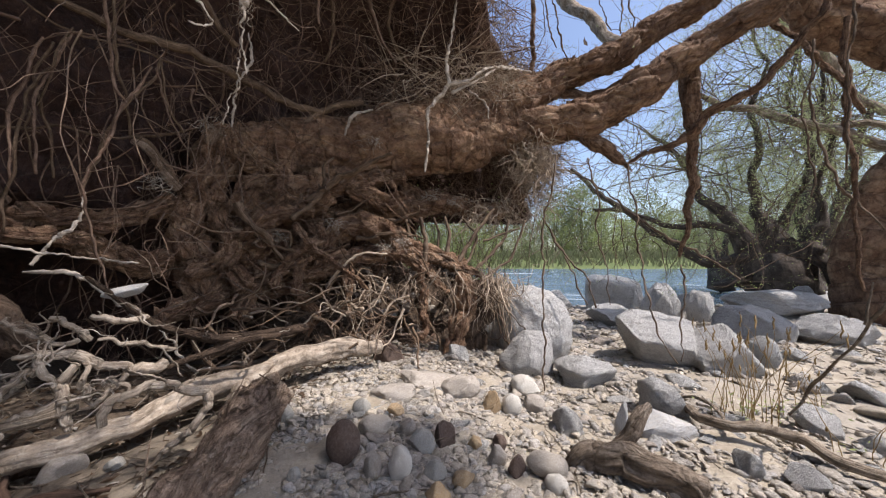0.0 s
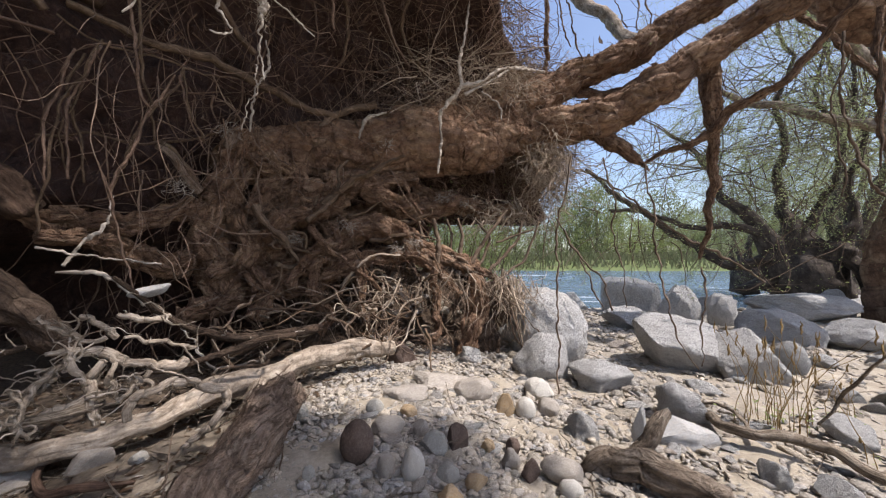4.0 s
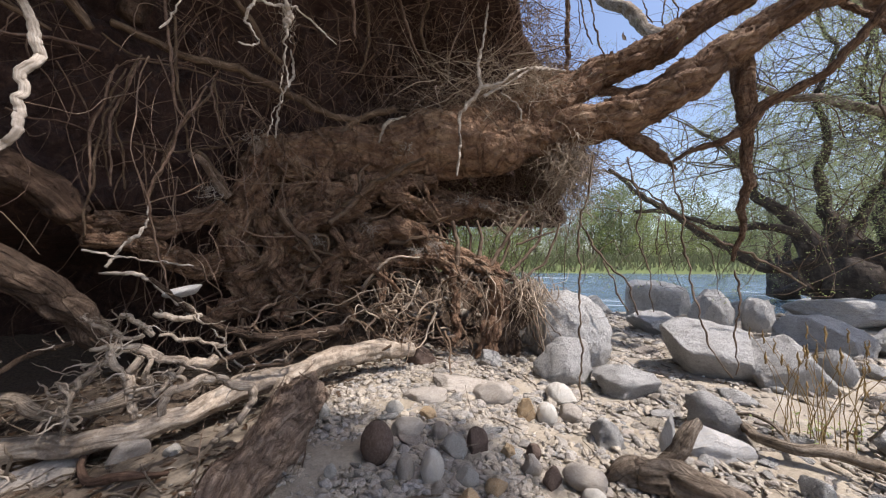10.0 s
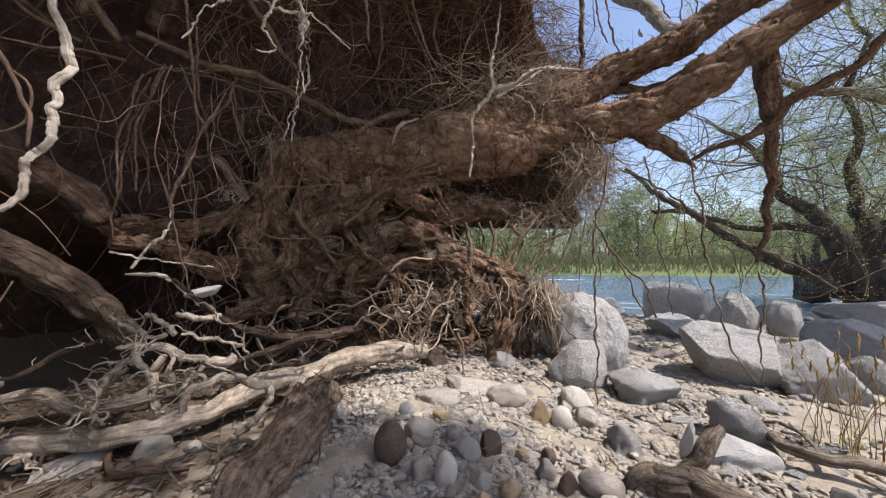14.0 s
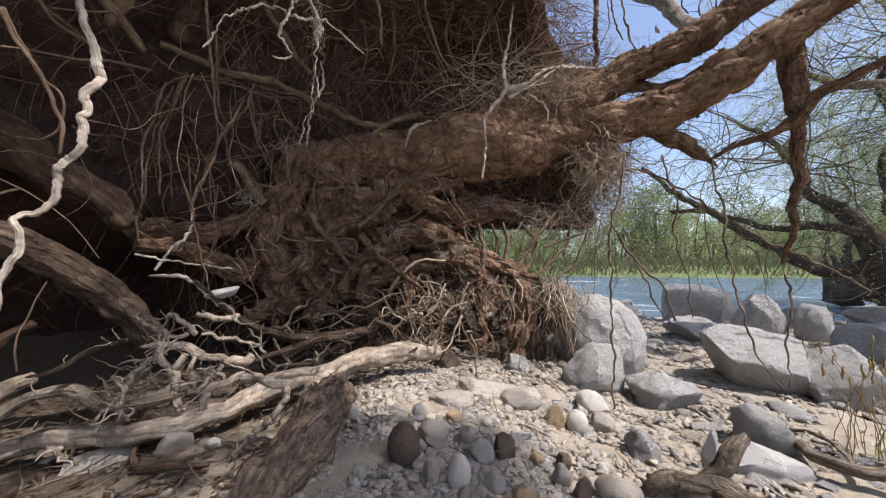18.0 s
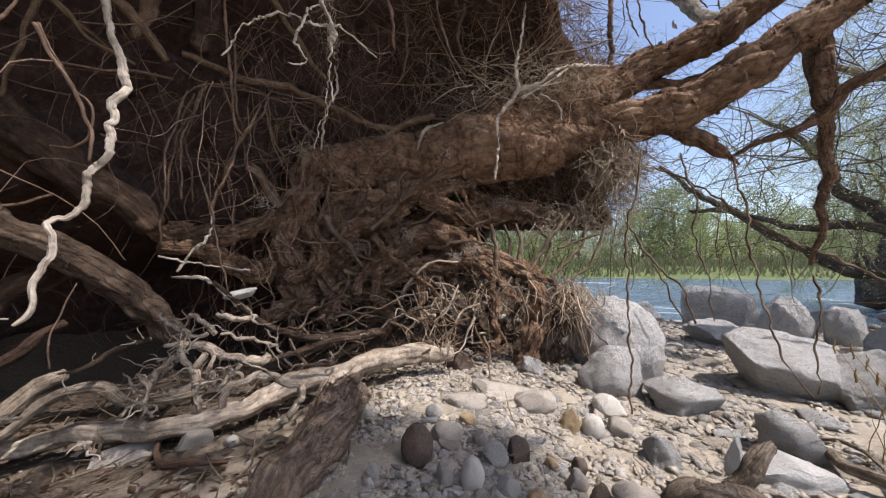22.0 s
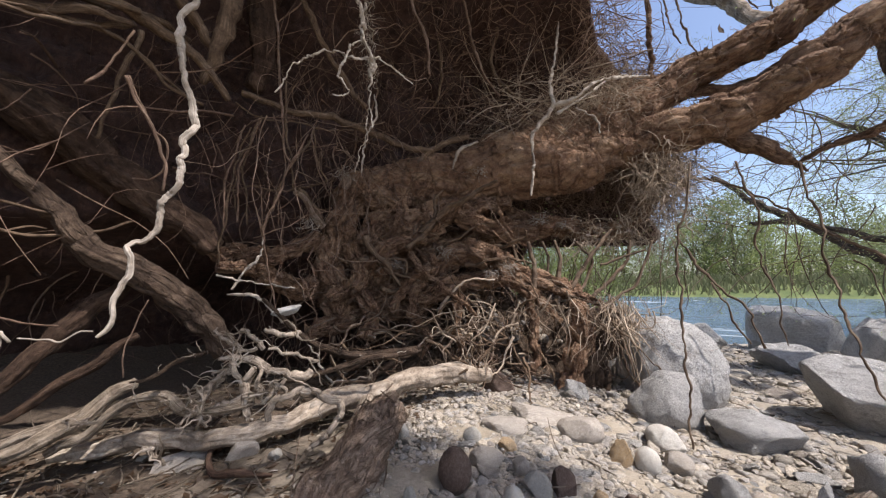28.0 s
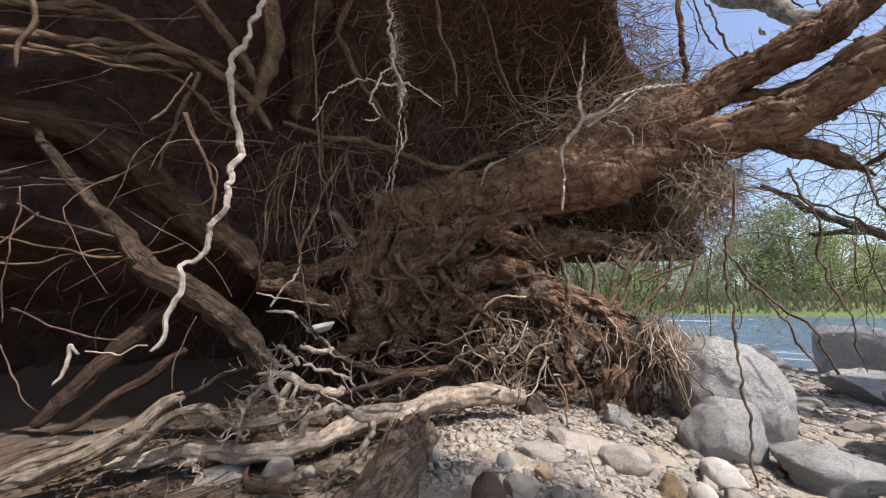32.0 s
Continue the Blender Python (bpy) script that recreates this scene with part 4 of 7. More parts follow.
for pts in (
    [(-1.979, 1.682, 1.445, 0.0119), (-1.946, 1.724, 1.259, 0.0122), (-1.955, 1.811, 0.989, 0.0127), (-1.919, 1.853, 0.683, 0.0097)],
    [(-2.232, 1.035, 2.075, 0.0142), (-2.192, 1.117, 1.877, 0.0144), (-2.15, 1.195, 1.71, 0.0146), (-2.207, 1.214, 1.533, 0.011), (-2.312, 1.14, 1.518, 0.0109)],
    [(-2.05, 1.794, 3.683, 0.0203), (-2.041, 1.804, 3.058, 0.0197), (-2, 1.855, 2.487, 0.0192), (-1.972, 1.887, 1.987, 0.0188), (-1.929, 1.936, 1.85, 0.0141)],
    [(-1.854, 2.015, 2.119, 0.0145), (-1.923, 1.942, 1.851, 0.0165), (-1.997, 1.858, 1.549, 0.0182), (-2.04, 1.805, 1.314, 0.0133)],
    [(-1.838, 2.031, 2.123, 0.0122), (-1.795, 2.073, 1.825, 0.012), (-1.721, 2.142, 1.635, 0.0096)],
    [(-2.231, 1.76, 2.133, 0.0141), (-2.283, 1.683, 1.724, 0.0158), (-2.281, 1.686, 1.312, 0.0132)],
    [(-2.17, 1.844, 2.209, 0.0145), (-2.241, 1.746, 1.785, 0.0161), (-2.235, 1.755, 1.365, 0.0135)],
    [(-1.091, 2.263, 3.661, 0.0308), (-1.046, 2.287, 3.255, 0.0352), (-0.956, 2.33, 2.975, 0.0297), (-0.947, 2.408, 2.695, 0.02)],
    [(-0.905, 2.963, 4.28, 0.0377), (-0.771, 3.012, 3.769, 0.0306), (-0.672, 3.044, 3.216, 0.0297), (-0.473, 3.154, 2.839, 0.0176)],
):
    wad_root([(x, y, z, 0.8 * r) for x, y, z, r in pts], FIBRE, 8, 0.3, 0.008, 12, 0.02)


def leaves(rng, centres, per, spread, size, mat, name="crown", slim=0.35):
    """Many small pointed leaves strewn round the given centres."""
    c = np.repeat(np.asarray(centres, float), per, 0)
    n = len(c)
    c = c + rng.normal(0, 1, (n, 3)) * spread
    a, b = rng.normal(size=(n, 3)), rng.normal(size=(n, 3))
    a /= np.linalg.norm(a, axis=1, keepdims=True)
    b -= a * (a * b).sum(1, keepdims=True)
    b /= np.linalg.norm(b, axis=1, keepdims=True)
    s = size * rng.uniform(0.6, 1.3, (n, 1))
    v = np.stack([c - a * s, c + b * s * slim, c + a * s, c - b * s * slim], 1).reshape(-1, 3)
    return mesh_of(name, v, np.arange(4 * n).reshape(-1, 4), mat, False)


def fibre_mesh(name, tubes, mat=FIBRE):
    return tube_mesh(name, tubes, mat)


def strand(rng, p, d, length, rad, n=6, bend=0.3, droop=0.1, sides=4, floor=0.03, seed=0, taper=0.8):
    pts = []
    p, d = np.array(p, float), np.array(d, float)
    for s in range(n):
        pts.append((*p, rad * (1 - taper * s / (n - 1))))
        d = d / np.linalg.norm(d) + rng.normal(0, bend, 3) + (0, 0, -droop)
        p = p + d / np.linalg.norm(d) * length / (n - 1)
        p[2] = max(p[2], floor)
    return tube(pts, sides, length / (n - 1) / 2.2, 0, 0, 1, seed, False)


def rootlets():
    """The mat of fine roots: thin fibres that spring from the face of the wad, droop and tangle."""
    rng = np.random.default_rng(7)
    tubes = []
    for k in range(3000):
        az = rng.uniform(-80, 11)
        v = rng.uniform(0.0, 0.95)
        x, y, z = (float(q) for q in wad_face(az, v))
        if az < -44 and k % 4:
            continue
        a = math.radians(az)
        fwd = rng.uniform(0.02, 0.55)
        p = np.array([x - fwd * math.sin(a), y - fwd * math.cos(a), z])
        if rng.random() < 0.55:
            d = (rng.normal(0, 0.4) * math.cos(a), rng.normal(-0.3, 0.4), rng.normal(-0.9, 0.4))
        else:
            d = (rng.normal(0, 1.0) * math.cos(a), rng.normal(-0.1, 0.6), rng.normal(0.0, 0.35))
        rad = rng.choice([0.0028, 0.0042, 0.0065, 0.011], p=[0.42, 0.34, 0.17, 0.07])
        tubes.append(strand(rng, p, d, rng.uniform(0.25, 1.1), rad, 6, 0.28, 0.1, 4, 0.06, k))
    return fibre_mesh("root_mat", tubes, FIBRE)


def pale_rootlets():
    """Lighter thin roots that cross in front of the hollow."""
    rng = np.random.default_rng(73)
    tubes = []
    for k in range(280):
        az, v = rng.uniform(-52, 8), rng.uniform(0.08, 0.62)
        x, y, z = (float(q) for q in wad_face(az, v))
        a, fwd = math.radians(az), rng.uniform(0.25, 0.8)
        p = np.array([x - fwd * math.sin(a), y - fwd * math.cos(a), z])
        flat = rng.random() < 0.5
        d = (rng.normal(0, 1) * math.cos(a), rng.normal(0, 0.4), rng.normal(-0.1, 0.35) if flat else rng.normal(-1.0, 0.3))
        tubes.append(strand(rng, p, d, rng.uniform(0.5, 1.7), rng.choice([0.0022, 0.0035, 0.0055]), 10, 0.2, 0.06, 4, 0.06, k, 0.6))
    return fibre_mesh("pale_root_mat", tubes, SHAG)


def nest():
    """Stiff dry twig-like roots that stick out over the great root."""
    rng = np.random.default_rng(83)
    tubes = []
    for k in range(150):
        u = rng.random()
        p = np.array((-0.62, 3.35, 2.75)) * (1 - u) + np.array((0.60, 3.62, 2.95)) * u + rng.normal(0, 1, 3) * (0.16, 0.10, 0.15)
        d = (rng.normal(0, 1), rng.normal(-0.25, 0.35), rng.normal(0.05, 0.6))
        tubes.append(strand(rng, p, d, rng.uniform(0.25, 0.95), rng.choice([0.002, 0.003, 0.0045, 0.007], p=[0.4, 0.3, 0.2, 0.1]), 7, 0.13, 0.02, 4, 0.03, k, 0.7))
    return fibre_mesh("root_nest", tubes, STRAW)


def pale_tufts():
    """Pale fibre tufts that stand in for sun flecks on the rootstock."""
    rng = np.random.default_rng(89)
    tubes = []
    for k, (x, y, z) in enumerate(((-1.87, 2.54, 1.96), (-0.71, 3.27, 2.09), (-0.14, 3.72, 1.62), (-1.43, 2.75, 1.08), (-0.39, 3.18, 1.08), (-0.58, 3.15, 1.01), (0.12, 3.82, 1.56), (-1.96, 2.20, 1.42), (-1.0, 2.99, 1.22))):
        for _ in range(42):
            p = np.array((x, y, z)) + rng.normal(0, 1, 3) * (0.045, 0.03, 0.025)
            tubes.append(strand(rng, p, (rng.normal(), rng.normal(-0.4, 0.5), rng.normal(0, 0.6)), rng.uniform(0.03, 0.13), rng.uniform(0.0015, 0.0045), 5, 0.5, 0.05, 4, 0.03, k))
    for k in range(170):  # fuzz on the pale hanging root
        u = rng.random() ** 0.6
        p = np.array((-1.09, 1.555, 3.0)) * (1 - u) + np.array((-1.01, 1.61, 2.15)) * u + rng.normal(0, 0.016, 3)
        tubes.append(strand(rng, p, (rng.normal(), rng.normal(), rng.normal(-0.5, 0.6)), rng.uniform(0.03, 0.14), rng.uniform(0.0008, 0.0022), 6, 0.5, 0.1, 4, 0.03, k))
    return fibre_mesh("frayed_end", tubes, PALE)


part("root_nest", nest(), WAD, "stiff dry tan root twigs", kind="stuff")
part("frayed_end", pale_tufts(), WAD, "pale root tufts standing in for sun flecks, with root fuzz", kind="stuff")
part("pale_root_mat", pale_rootlets(), WAD, "thin tan roots crossing the hollow", kind="stuff")
part("root_mat", rootlets(), WAD, "tangled fine brown rootlets", kind="stuff")


def fringe():
    """The shaggy river end of the wad: dense hair-like roots that hang and fray."""
    rng = np.random.default_rng(11)
    tubes = []
    for k in range(4600):
        u = rng.random()
        if u < 0.62:
            v = rng.uniform(0.06, 0.75)
            x, y, z = (float(q) for q in wad_face(14.5 - 6.5 * min(1, max(0, (v - 0.46) / 0.22)) + (rng.uniform(-5, 1.8) if k % 3 else rng.uniform(-30, 0)), v))
            p = np.array([x, y - rng.uniform(0.0, 0.45), z])
            d = (rng.normal(0.45, 0.5), rng.normal(-0.2, 0.35), rng.normal(-0.45, 0.5))
            length = rng.uniform(0.2, 0.7)
        elif u < 0.86:
            p = np.array((1.004, 4.323, 2.402)) + rng.normal(0, 1, 3) * (0.17, 0.16, 0.10)
            d = (rng.normal(0.16, 0.3), rng.normal(-0.05, 0.3), rng.normal(-0.9, 0.3))
            length = rng.uniform(0.2, 0.75)
        else:
            p = np.array((-0.093, 3.749, 2.756)) + rng.normal(0, 1, 3) * (0.5, 0.08, 0.14)
            d = (rng.normal(0.2, 0.6), rng.normal(-0.3, 0.3), rng.normal(-0.6, 0.4))
            length = rng.uniform(0.12, 0.4)
        tubes.append(strand(rng, p, d, length, rng.uniform(0.002, 0.0065), 5, 0.34, 0.06, 3, 0.03, k))
    return fibre_mesh("root_fringe", tubes, SHAG)


part("root_fringe", fringe(), WAD, "shaggy fringe of hair-like roots", kind="stuff")


def curtain():
    """Roots and straw that hang to the ground below the river end of the wad."""
    rng = np.random.default_rng(13)
    tubes = []
    for k in range(240):
        u = rng.random()
        if k % 3:
            p = np.array((0.536, 3.188, 0.666)) + rng.normal(0, 1, 3) * (0.11, 0.10, 0.08)
            d = (rng.normal(0.05, 0.35), rng.normal(-0.15, 0.3), rng.normal(-0.9, 0.3))
        else:
            p = np.array((-0.936, 3.070, 0.674)) * (1 - u) + np.array((0.417, 3.132, 0.724)) * u + rng.normal(0, 1, 3) * (0.12, 0.14, 0.08)
            d = (rng.normal(0.15, 0.6), rng.normal(-0.2, 0.45), rng.normal(-0.7, 0.45))
        tubes.append(strand(rng, p, d, rng.uniform(0.2, 0.75), rng.choice([0.002, 0.003, 0.0045, 0.008]), 6, 0.36, 0.07, 4, 0.02, k))
    return fibre_mesh("root_curtain", tubes, STRAW)


part("root_curtain", curtain(), WAD, "dry roots hanging to the ground", kind="stuff")
for pts in (
    [(0.31, 3.273, 0.659, 0.0803), (0.332, 3.273, 0.403, 0.1258), (0.274, 3.272, 0.148, 0.1369), (0.307, 3.273, -0.163, 0.1024)],
    [(0.475, 3.232, 0.662, 0.0679), (0.438, 3.217, 0.439, 0.0787), (0.37, 3.217, 0.16, 0.0673), (0.403, 3.217, -0.117, 0.0447)],
    [(0.713, 3.37, 0.535, 0.0295), (0.678, 3.351, 0.245, 0.0409), (0.775, 3.401, -0.059, 0.0296)],
):
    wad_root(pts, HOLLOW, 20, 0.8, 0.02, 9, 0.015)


def foot_height(x, y):
    """Height of the dark heap of earth and rubble under the river end of the wad."""
    az, d = np.degrees(np.arctan2(x, y)), np.hypot(x, y)
    up = np.clip((d - 3.35) / 0.75, 0, 1)
    side = np.clip((9 - az) / 7, 0, 1) * np.clip((az + 34) / 8, 0, 1)
    return 0.74 * up * up * (3 - 2 * up) * side * side * (3 - 2 * side)


def foot_mound():
    AZ, D = np.meshgrid(np.radians(np.linspace(-36, 11, 130)), np.linspace(3.2, 5.0, 60), indexing="ij")
    X, Y = D * np.sin(AZ), D * np.cos(AZ)
    rel = np.array([noise.fractal(Vector((a * 4, b * 4, 2.0)), 0.8, 2.0, 5) for a, b in zip(X.ravel(), Y.ravel())]).reshape(X.shape)
    H = foot_height(X, Y)
    return grid_mesh("sandy_foot", X, Y, land(X, Y) + H * (1 + 0.45 * rel) - 0.04, DRY_EARTH)


part("sandy_foot", foot_mound(), WAD, "heap of earth and rubble, coloured dark like the shaded gap")


def foot_rubble():
    """Stones and dry rootlets bedded in the heap."""
    rng = np.random.default_rng(47)
    kinds = [mesh_of("rubble_stone", *(lambda v, f: (v * (1, 0.8, 0.6), f))(*rock_shape(2, 800 + k, 8, 0.45, 0.06, 0.1)), COBBLE) for k in range(6)]
    for k in range(60):
        a, d = math.radians(rng.uniform(-20, 7)), rng.uniform(3.3, 4.2)
        x, y, r = d * math.sin(a), d * math.cos(a), rng.uniform(0.03, 0.10)
        ob = part("stone", kinds[k % 6], WAD)
        ob.matrix_basis = Matrix.Translation((x, y, float(land(x, y) + foot_height(x, y)))) @ pose(0, 0, 0, *rng.uniform(-30, 30, 2), rng.uniform(0, 360)) @ Matrix.Scale(r, 4)
    tubes = []
    for k in range(480):
        a, d = math.radians(rng.uniform(-22, 7)), rng.uniform(3.3, 4.3)
        x, y = d * math.sin(a), d * math.cos(a)
        p = (x, y - 0.03, float(land(x, y) + foot_height(x, y)) + rng.uniform(0.02, 0.12))
        tubes.append(strand(rng, p, (rng.normal(0.2, 0.8), rng.normal(-0.5, 0.4), rng.normal(-0.3, 0.4)), rng.uniform(0.12, 0.5), rng.choice([0.0022, 0.0035, 0.006]), 5, 0.35, 0.05, 4, 0.03, k))
    part("rootlet_mat", tube_mesh("rootlet_mat", tubes, SHAG), WAD, "dry tan rootlets", "stuff")


foot_rubble()


def hay():
    """Pale straw-like roots at the river end of the wad."""
    rng = np.random.default_rng(19)
    tubes = []
    for k in range(900):
        p = np.array((1.10, 3.82, 2.08)) + rng.normal(0, 1, 3) * (0.15, 0.1, 0.2)
        if k % 4 == 0:
            p = np.array((0.664, 3.872, 3.097)) + rng.normal(0, 1, 3) * (0.3, 0.1, 0.12)
        if k % 4 == 1:
            u = 0.35 + 0.65 * rng.random()
            p = np.array((-0.40, 3.9, 1.50)) * (1 - u) + np.array((1.20, 4.0, 1.48)) * u + rng.normal(0, 1, 3) * (0.1, 0.1, 0.09)
        d = (rng.normal(0.25, 0.5), rng.normal(-0.1, 0.4), rng.normal(-0.7, 0.5))
        tubes.append(strand(rng, p, d, rng.uniform(0.15, 0.6), rng.uniform(0.0025, 0.007), 7, 0.45, 0.06, 4, 0.03, k))
    return fibre_mesh("straw", tubes, STRAW)


part("straw", hay(), WAD, "pale straw-like dry roots", kind="stuff")
# roots and vines that hang from the limbs over the river
for pts in (
    [(0.906, 2.543, 1.725, 0.0135), (0.835, 2.515, 1.379, 0.0133), (0.76, 2.487, 0.935, 0.0153), (0.753, 2.384, 0.476, 0.0125), (0.717, 2.343, 0.119, 0.0122), (0.727, 2.287, -0.274, 0.0079)],
    [(1.162, 4.01, 4.349, 0.0433), (1.14, 4.001, 3.754, 0.043), (1.145, 4.058, 3.239, 0.0362)],
    [(3.752, 2.918, 3.142, 0.0367), (3.726, 2.939, 2.728, 0.0368), (3.735, 2.932, 2.245, 0.0365), (3.746, 2.923, 1.717, 0.031), (3.762, 2.91, 1.248, 0.0256), (3.747, 2.922, 0.839, 0.0308), (3.78, 2.895, 0.611, 0.0152)],
    [(3.712, 3.158, 3.095, 0.0226), (3.685, 3.178, 2.473, 0.0226), (3.737, 3.14, 2.002, 0.0223), (3.802, 3.09, 1.654, 0.0273), (3.929, 2.987, 1.363, 0.0211), (4.016, 2.911, 1.146, 0.0154)],
    [(0.889, 2.865, 1.268, 0.0151), (0.983, 2.781, 1.037, 0.0196), (1.067, 2.75, 0.914, 0.0193), (1.148, 2.663, 0.797, 0.014), (1.22, 2.576, 0.509, 0.0135)],
    [(1.028, 2.712, 0.914, 0.0143), (1.089, 2.634, 0.706, 0.0138), (1.164, 2.601, 0.527, 0.0091)],
    [(1.587, 4.152, 2.061, 0.022), (2.075, 4.254, 1.862, 0.0226), (2.534, 4.279, 1.488, 0.0264), (3.042, 4.262, 1.147, 0.03), (3.47, 4.242, 0.922, 0.0298), (3.876, 4.207, 0.627, 0.0221)],
    [(1.322, 2.914, 1.819, 0.0155), (1.36, 2.841, 1.492, 0.0151), (1.354, 2.789, 1.086, 0.0123), (1.362, 2.673, 0.703, 0.0094), (1.378, 2.665, 0.518, 0.007)],
    [(1.65, 2.858, 1.75, 0.0152), (1.663, 2.734, 1.083, 0.0144), (1.64, 2.631, 0.707, 0.0138), (1.604, 2.416, 0.344, 0.0105), (1.641, 2.269, 0.163, 0.0079)],
    [(1.901, 2.574, 0.846, 0.0135), (1.852, 2.486, 0.587, 0.013), (1.772, 2.421, 0.134, 0.0084)],
    [(0.446, 2.967, 0.578, 0.0156), (0.599, 2.837, 0.395, 0.0124), (0.77, 2.744, 0.221, 0.0096), (0.943, 2.636, -0.025, 0.0092)],
    [(0.488, 2.909, 0.483, 0.0153), (0.565, 2.794, 0.209, 0.0146), (0.644, 2.725, -0.009, 0.0095)],
    [(0.249, 3.09, 0.673, 0.0162), (0.446, 2.967, 0.449, 0.0156), (0.644, 2.725, 0.038, 0.0118), (0.912, 2.435, -0.079, 0.0084)],
    [(1.321, 3.843, 4.206, 0.0138), (1.394, 3.866, 3.798, 0.0208), (1.507, 3.897, 3.466, 0.0209), (1.544, 3.907, 3.33, 0.014)],
    [(1.244, 3.817, 4.183, 0.0137), (1.278, 3.828, 3.735, 0.0206), (1.391, 3.864, 3.479, 0.0138)],
    [(2.177, 3.888, 4.245, 0.014), (2.209, 3.89, 3.96, 0.021), (2.189, 3.889, 3.673, 0.0139)],
    [(2.327, 3.869, 4.228, 0.0139), (2.305, 3.876, 3.984, 0.0209), (2.359, 3.859, 3.638, 0.0138)],
    [(1.917, 3.861, 4.15, 0.0139), (1.972, 3.868, 3.871, 0.0139), (2.073, 3.879, 3.702, 0.0139)],
    [(1.205, 3.915, 4.195, 0.0106), (1.28, 3.942, 3.784, 0.0106), (1.158, 3.897, 3.466, 0.0105)],
):
    thick = pts[1][3] > 0.03
    pts = [(x, y, z, (0.62 if thick else 0.75) * r) for x, y, z, r in pts]
    wad_root(pts, BARK if thick else TWIG, 16 if thick else 10, 0.45, 0.012, 14, 0.02, "hanging_root", WAD)

wad_root([(2.907, 3.819, 3.415, 0.0939), (2.947, 3.81, 3.055, 0.0975), (2.976, 3.809, 2.654, 0.0865), (2.992, 3.817, 2.212, 0.053), (2.973, 3.853, 1.675, 0.0425), (2.958, 3.885, 1.299, 0.0293), (2.899, 3.95, 0.92, 0.0141)], BARK, 18, 0.5, 0.012, 12, 0.02, "hanging_root", plate=0.008)
wad_root([(3.539, 2.78, 3.495, 0.0258), (3.451, 2.887, 3.117, 0.0282), (3.307, 3.052, 2.852, 0.0296), (3.139, 3.225, 2.612, 0.0351), (2.908, 3.434, 2.475, 0.0444), (2.714, 3.59, 2.256, 0.0404), (2.449, 3.775, 2.157, 0.0296), (2.223, 3.913, 2.048, 0.019)], BARK, 18, 0.5, 0.012, 12, 0.02, "hanging_root", plate=0.008)
wad_root([(3.432, 3.497, 3.746, 0.0317), (3.646, 3.385, 3.343, 0.0303), (3.843, 3.276, 3.025, 0.0287), (4.014, 3.187, 2.678, 0.0293), (4.153, 3.13, 2.335, 0.0227)], BARK, 18, 0.5, 0.012, 12, 0.02, "hanging_root", plate=0.008)
wad_root([(3.18, 2.427, 2.986, 0.0085), (3.175, 2.433, 2.678, 0.0086), (3.152, 2.462, 2.475, 0.0074), (3.149, 2.466, 2.031, 0.0076), (3.136, 2.483, 1.593, 0.0062)], TWIG, 13, 0.4, 0.008, 12, 0.02, "hanging_root")
wad_root([(3.369, 2.83, 2.659, 0.0053), (3.297, 2.913, 2.288, 0.0075), (3.311, 2.898, 1.968, 0.0075), (3.338, 2.867, 1.701, 0.0074), (3.319, 2.889, 1.45, 0.0057)], TWIG, 13, 0.4, 0.008, 12, 0.02, "hanging_root")

wad_root([(0.123, 3.398, 0.795, 0.0266), (0.243, 3.492, 1.008, 0.0225), (0.452, 3.572, 1.306, 0.018), (0.579, 3.654, 1.464, 0.0136)], TWIG, 13, 0.4, 0.006, 14, 0.02, "shoot")
wad_root([(-0.239, 3.392, 1.335, 0.0187), (-0.182, 3.362, 1.095, 0.023), (-0.194, 3.328, 0.806, 0.0271), (-0.168, 3.296, 0.525, 0.0264)], TWIG, 13, 0.4, 0.006, 14, 0.02, "shoot")
wad_root([(-0.397, 3.477, 1.319, 0.0146), (-0.351, 3.432, 1.162, 0.0191), (-0.242, 3.391, 1.027, 0.0233)], TWIG, 13, 0.4, 0.006, 14, 0.02, "shoot")
wad_root([(0.021, 3.6, 1.365, 0.0144), (0.076, 3.533, 1.161, 0.0187), (0.043, 3.466, 0.921, 0.0229), (0.123, 3.398, 0.777, 0.0221)], TWIG, 13, 0.4, 0.006, 14, 0.02, "shoot")
wad_root([(0.758, 3.724, 1.346, 0.0134), (0.679, 3.637, 1.099, 0.0176), (0.499, 3.565, 0.921, 0.0177), (0.348, 3.483, 0.776, 0.0176)], TWIG, 13, 0.4, 0.006, 14, 0.02, "shoot")
wad_root([(-0.103, 3.699, 1.369, 0.0125), (-0.043, 3.6, 1.107, 0.0145), (-0.102, 3.498, 0.921, 0.0141)], TWIG, 13, 0.4, 0.006, 14, 0.02, "shoot")
wad_root([(0.239, 3.792, 1.37, 0.0123), (0.376, 3.681, 1.167, 0.0141), (0.305, 3.587, 0.921, 0.0138), (0.211, 3.494, 0.804, 0.018)], TWIG, 13, 0.4, 0.006, 14, 0.02, "shoot")
wad_root([(0.941, 3.682, 1.335, 0.0107), (0.835, 3.605, 1.095, 0.0128), (0.707, 3.53, 0.863, 0.0127), (0.427, 3.474, 0.692, 0.0173)], TWIG, 13, 0.4, 0.006, 14, 0.02, "shoot")
wad_root([(0.448, 3.572, 1.098, 0.0112), (0.627, 3.646, 1.16, 0.0112), (0.887, 3.695, 1.248, 0.0087)], TWIG, 13, 0.4, 0.006, 14, 0.02, "shoot")


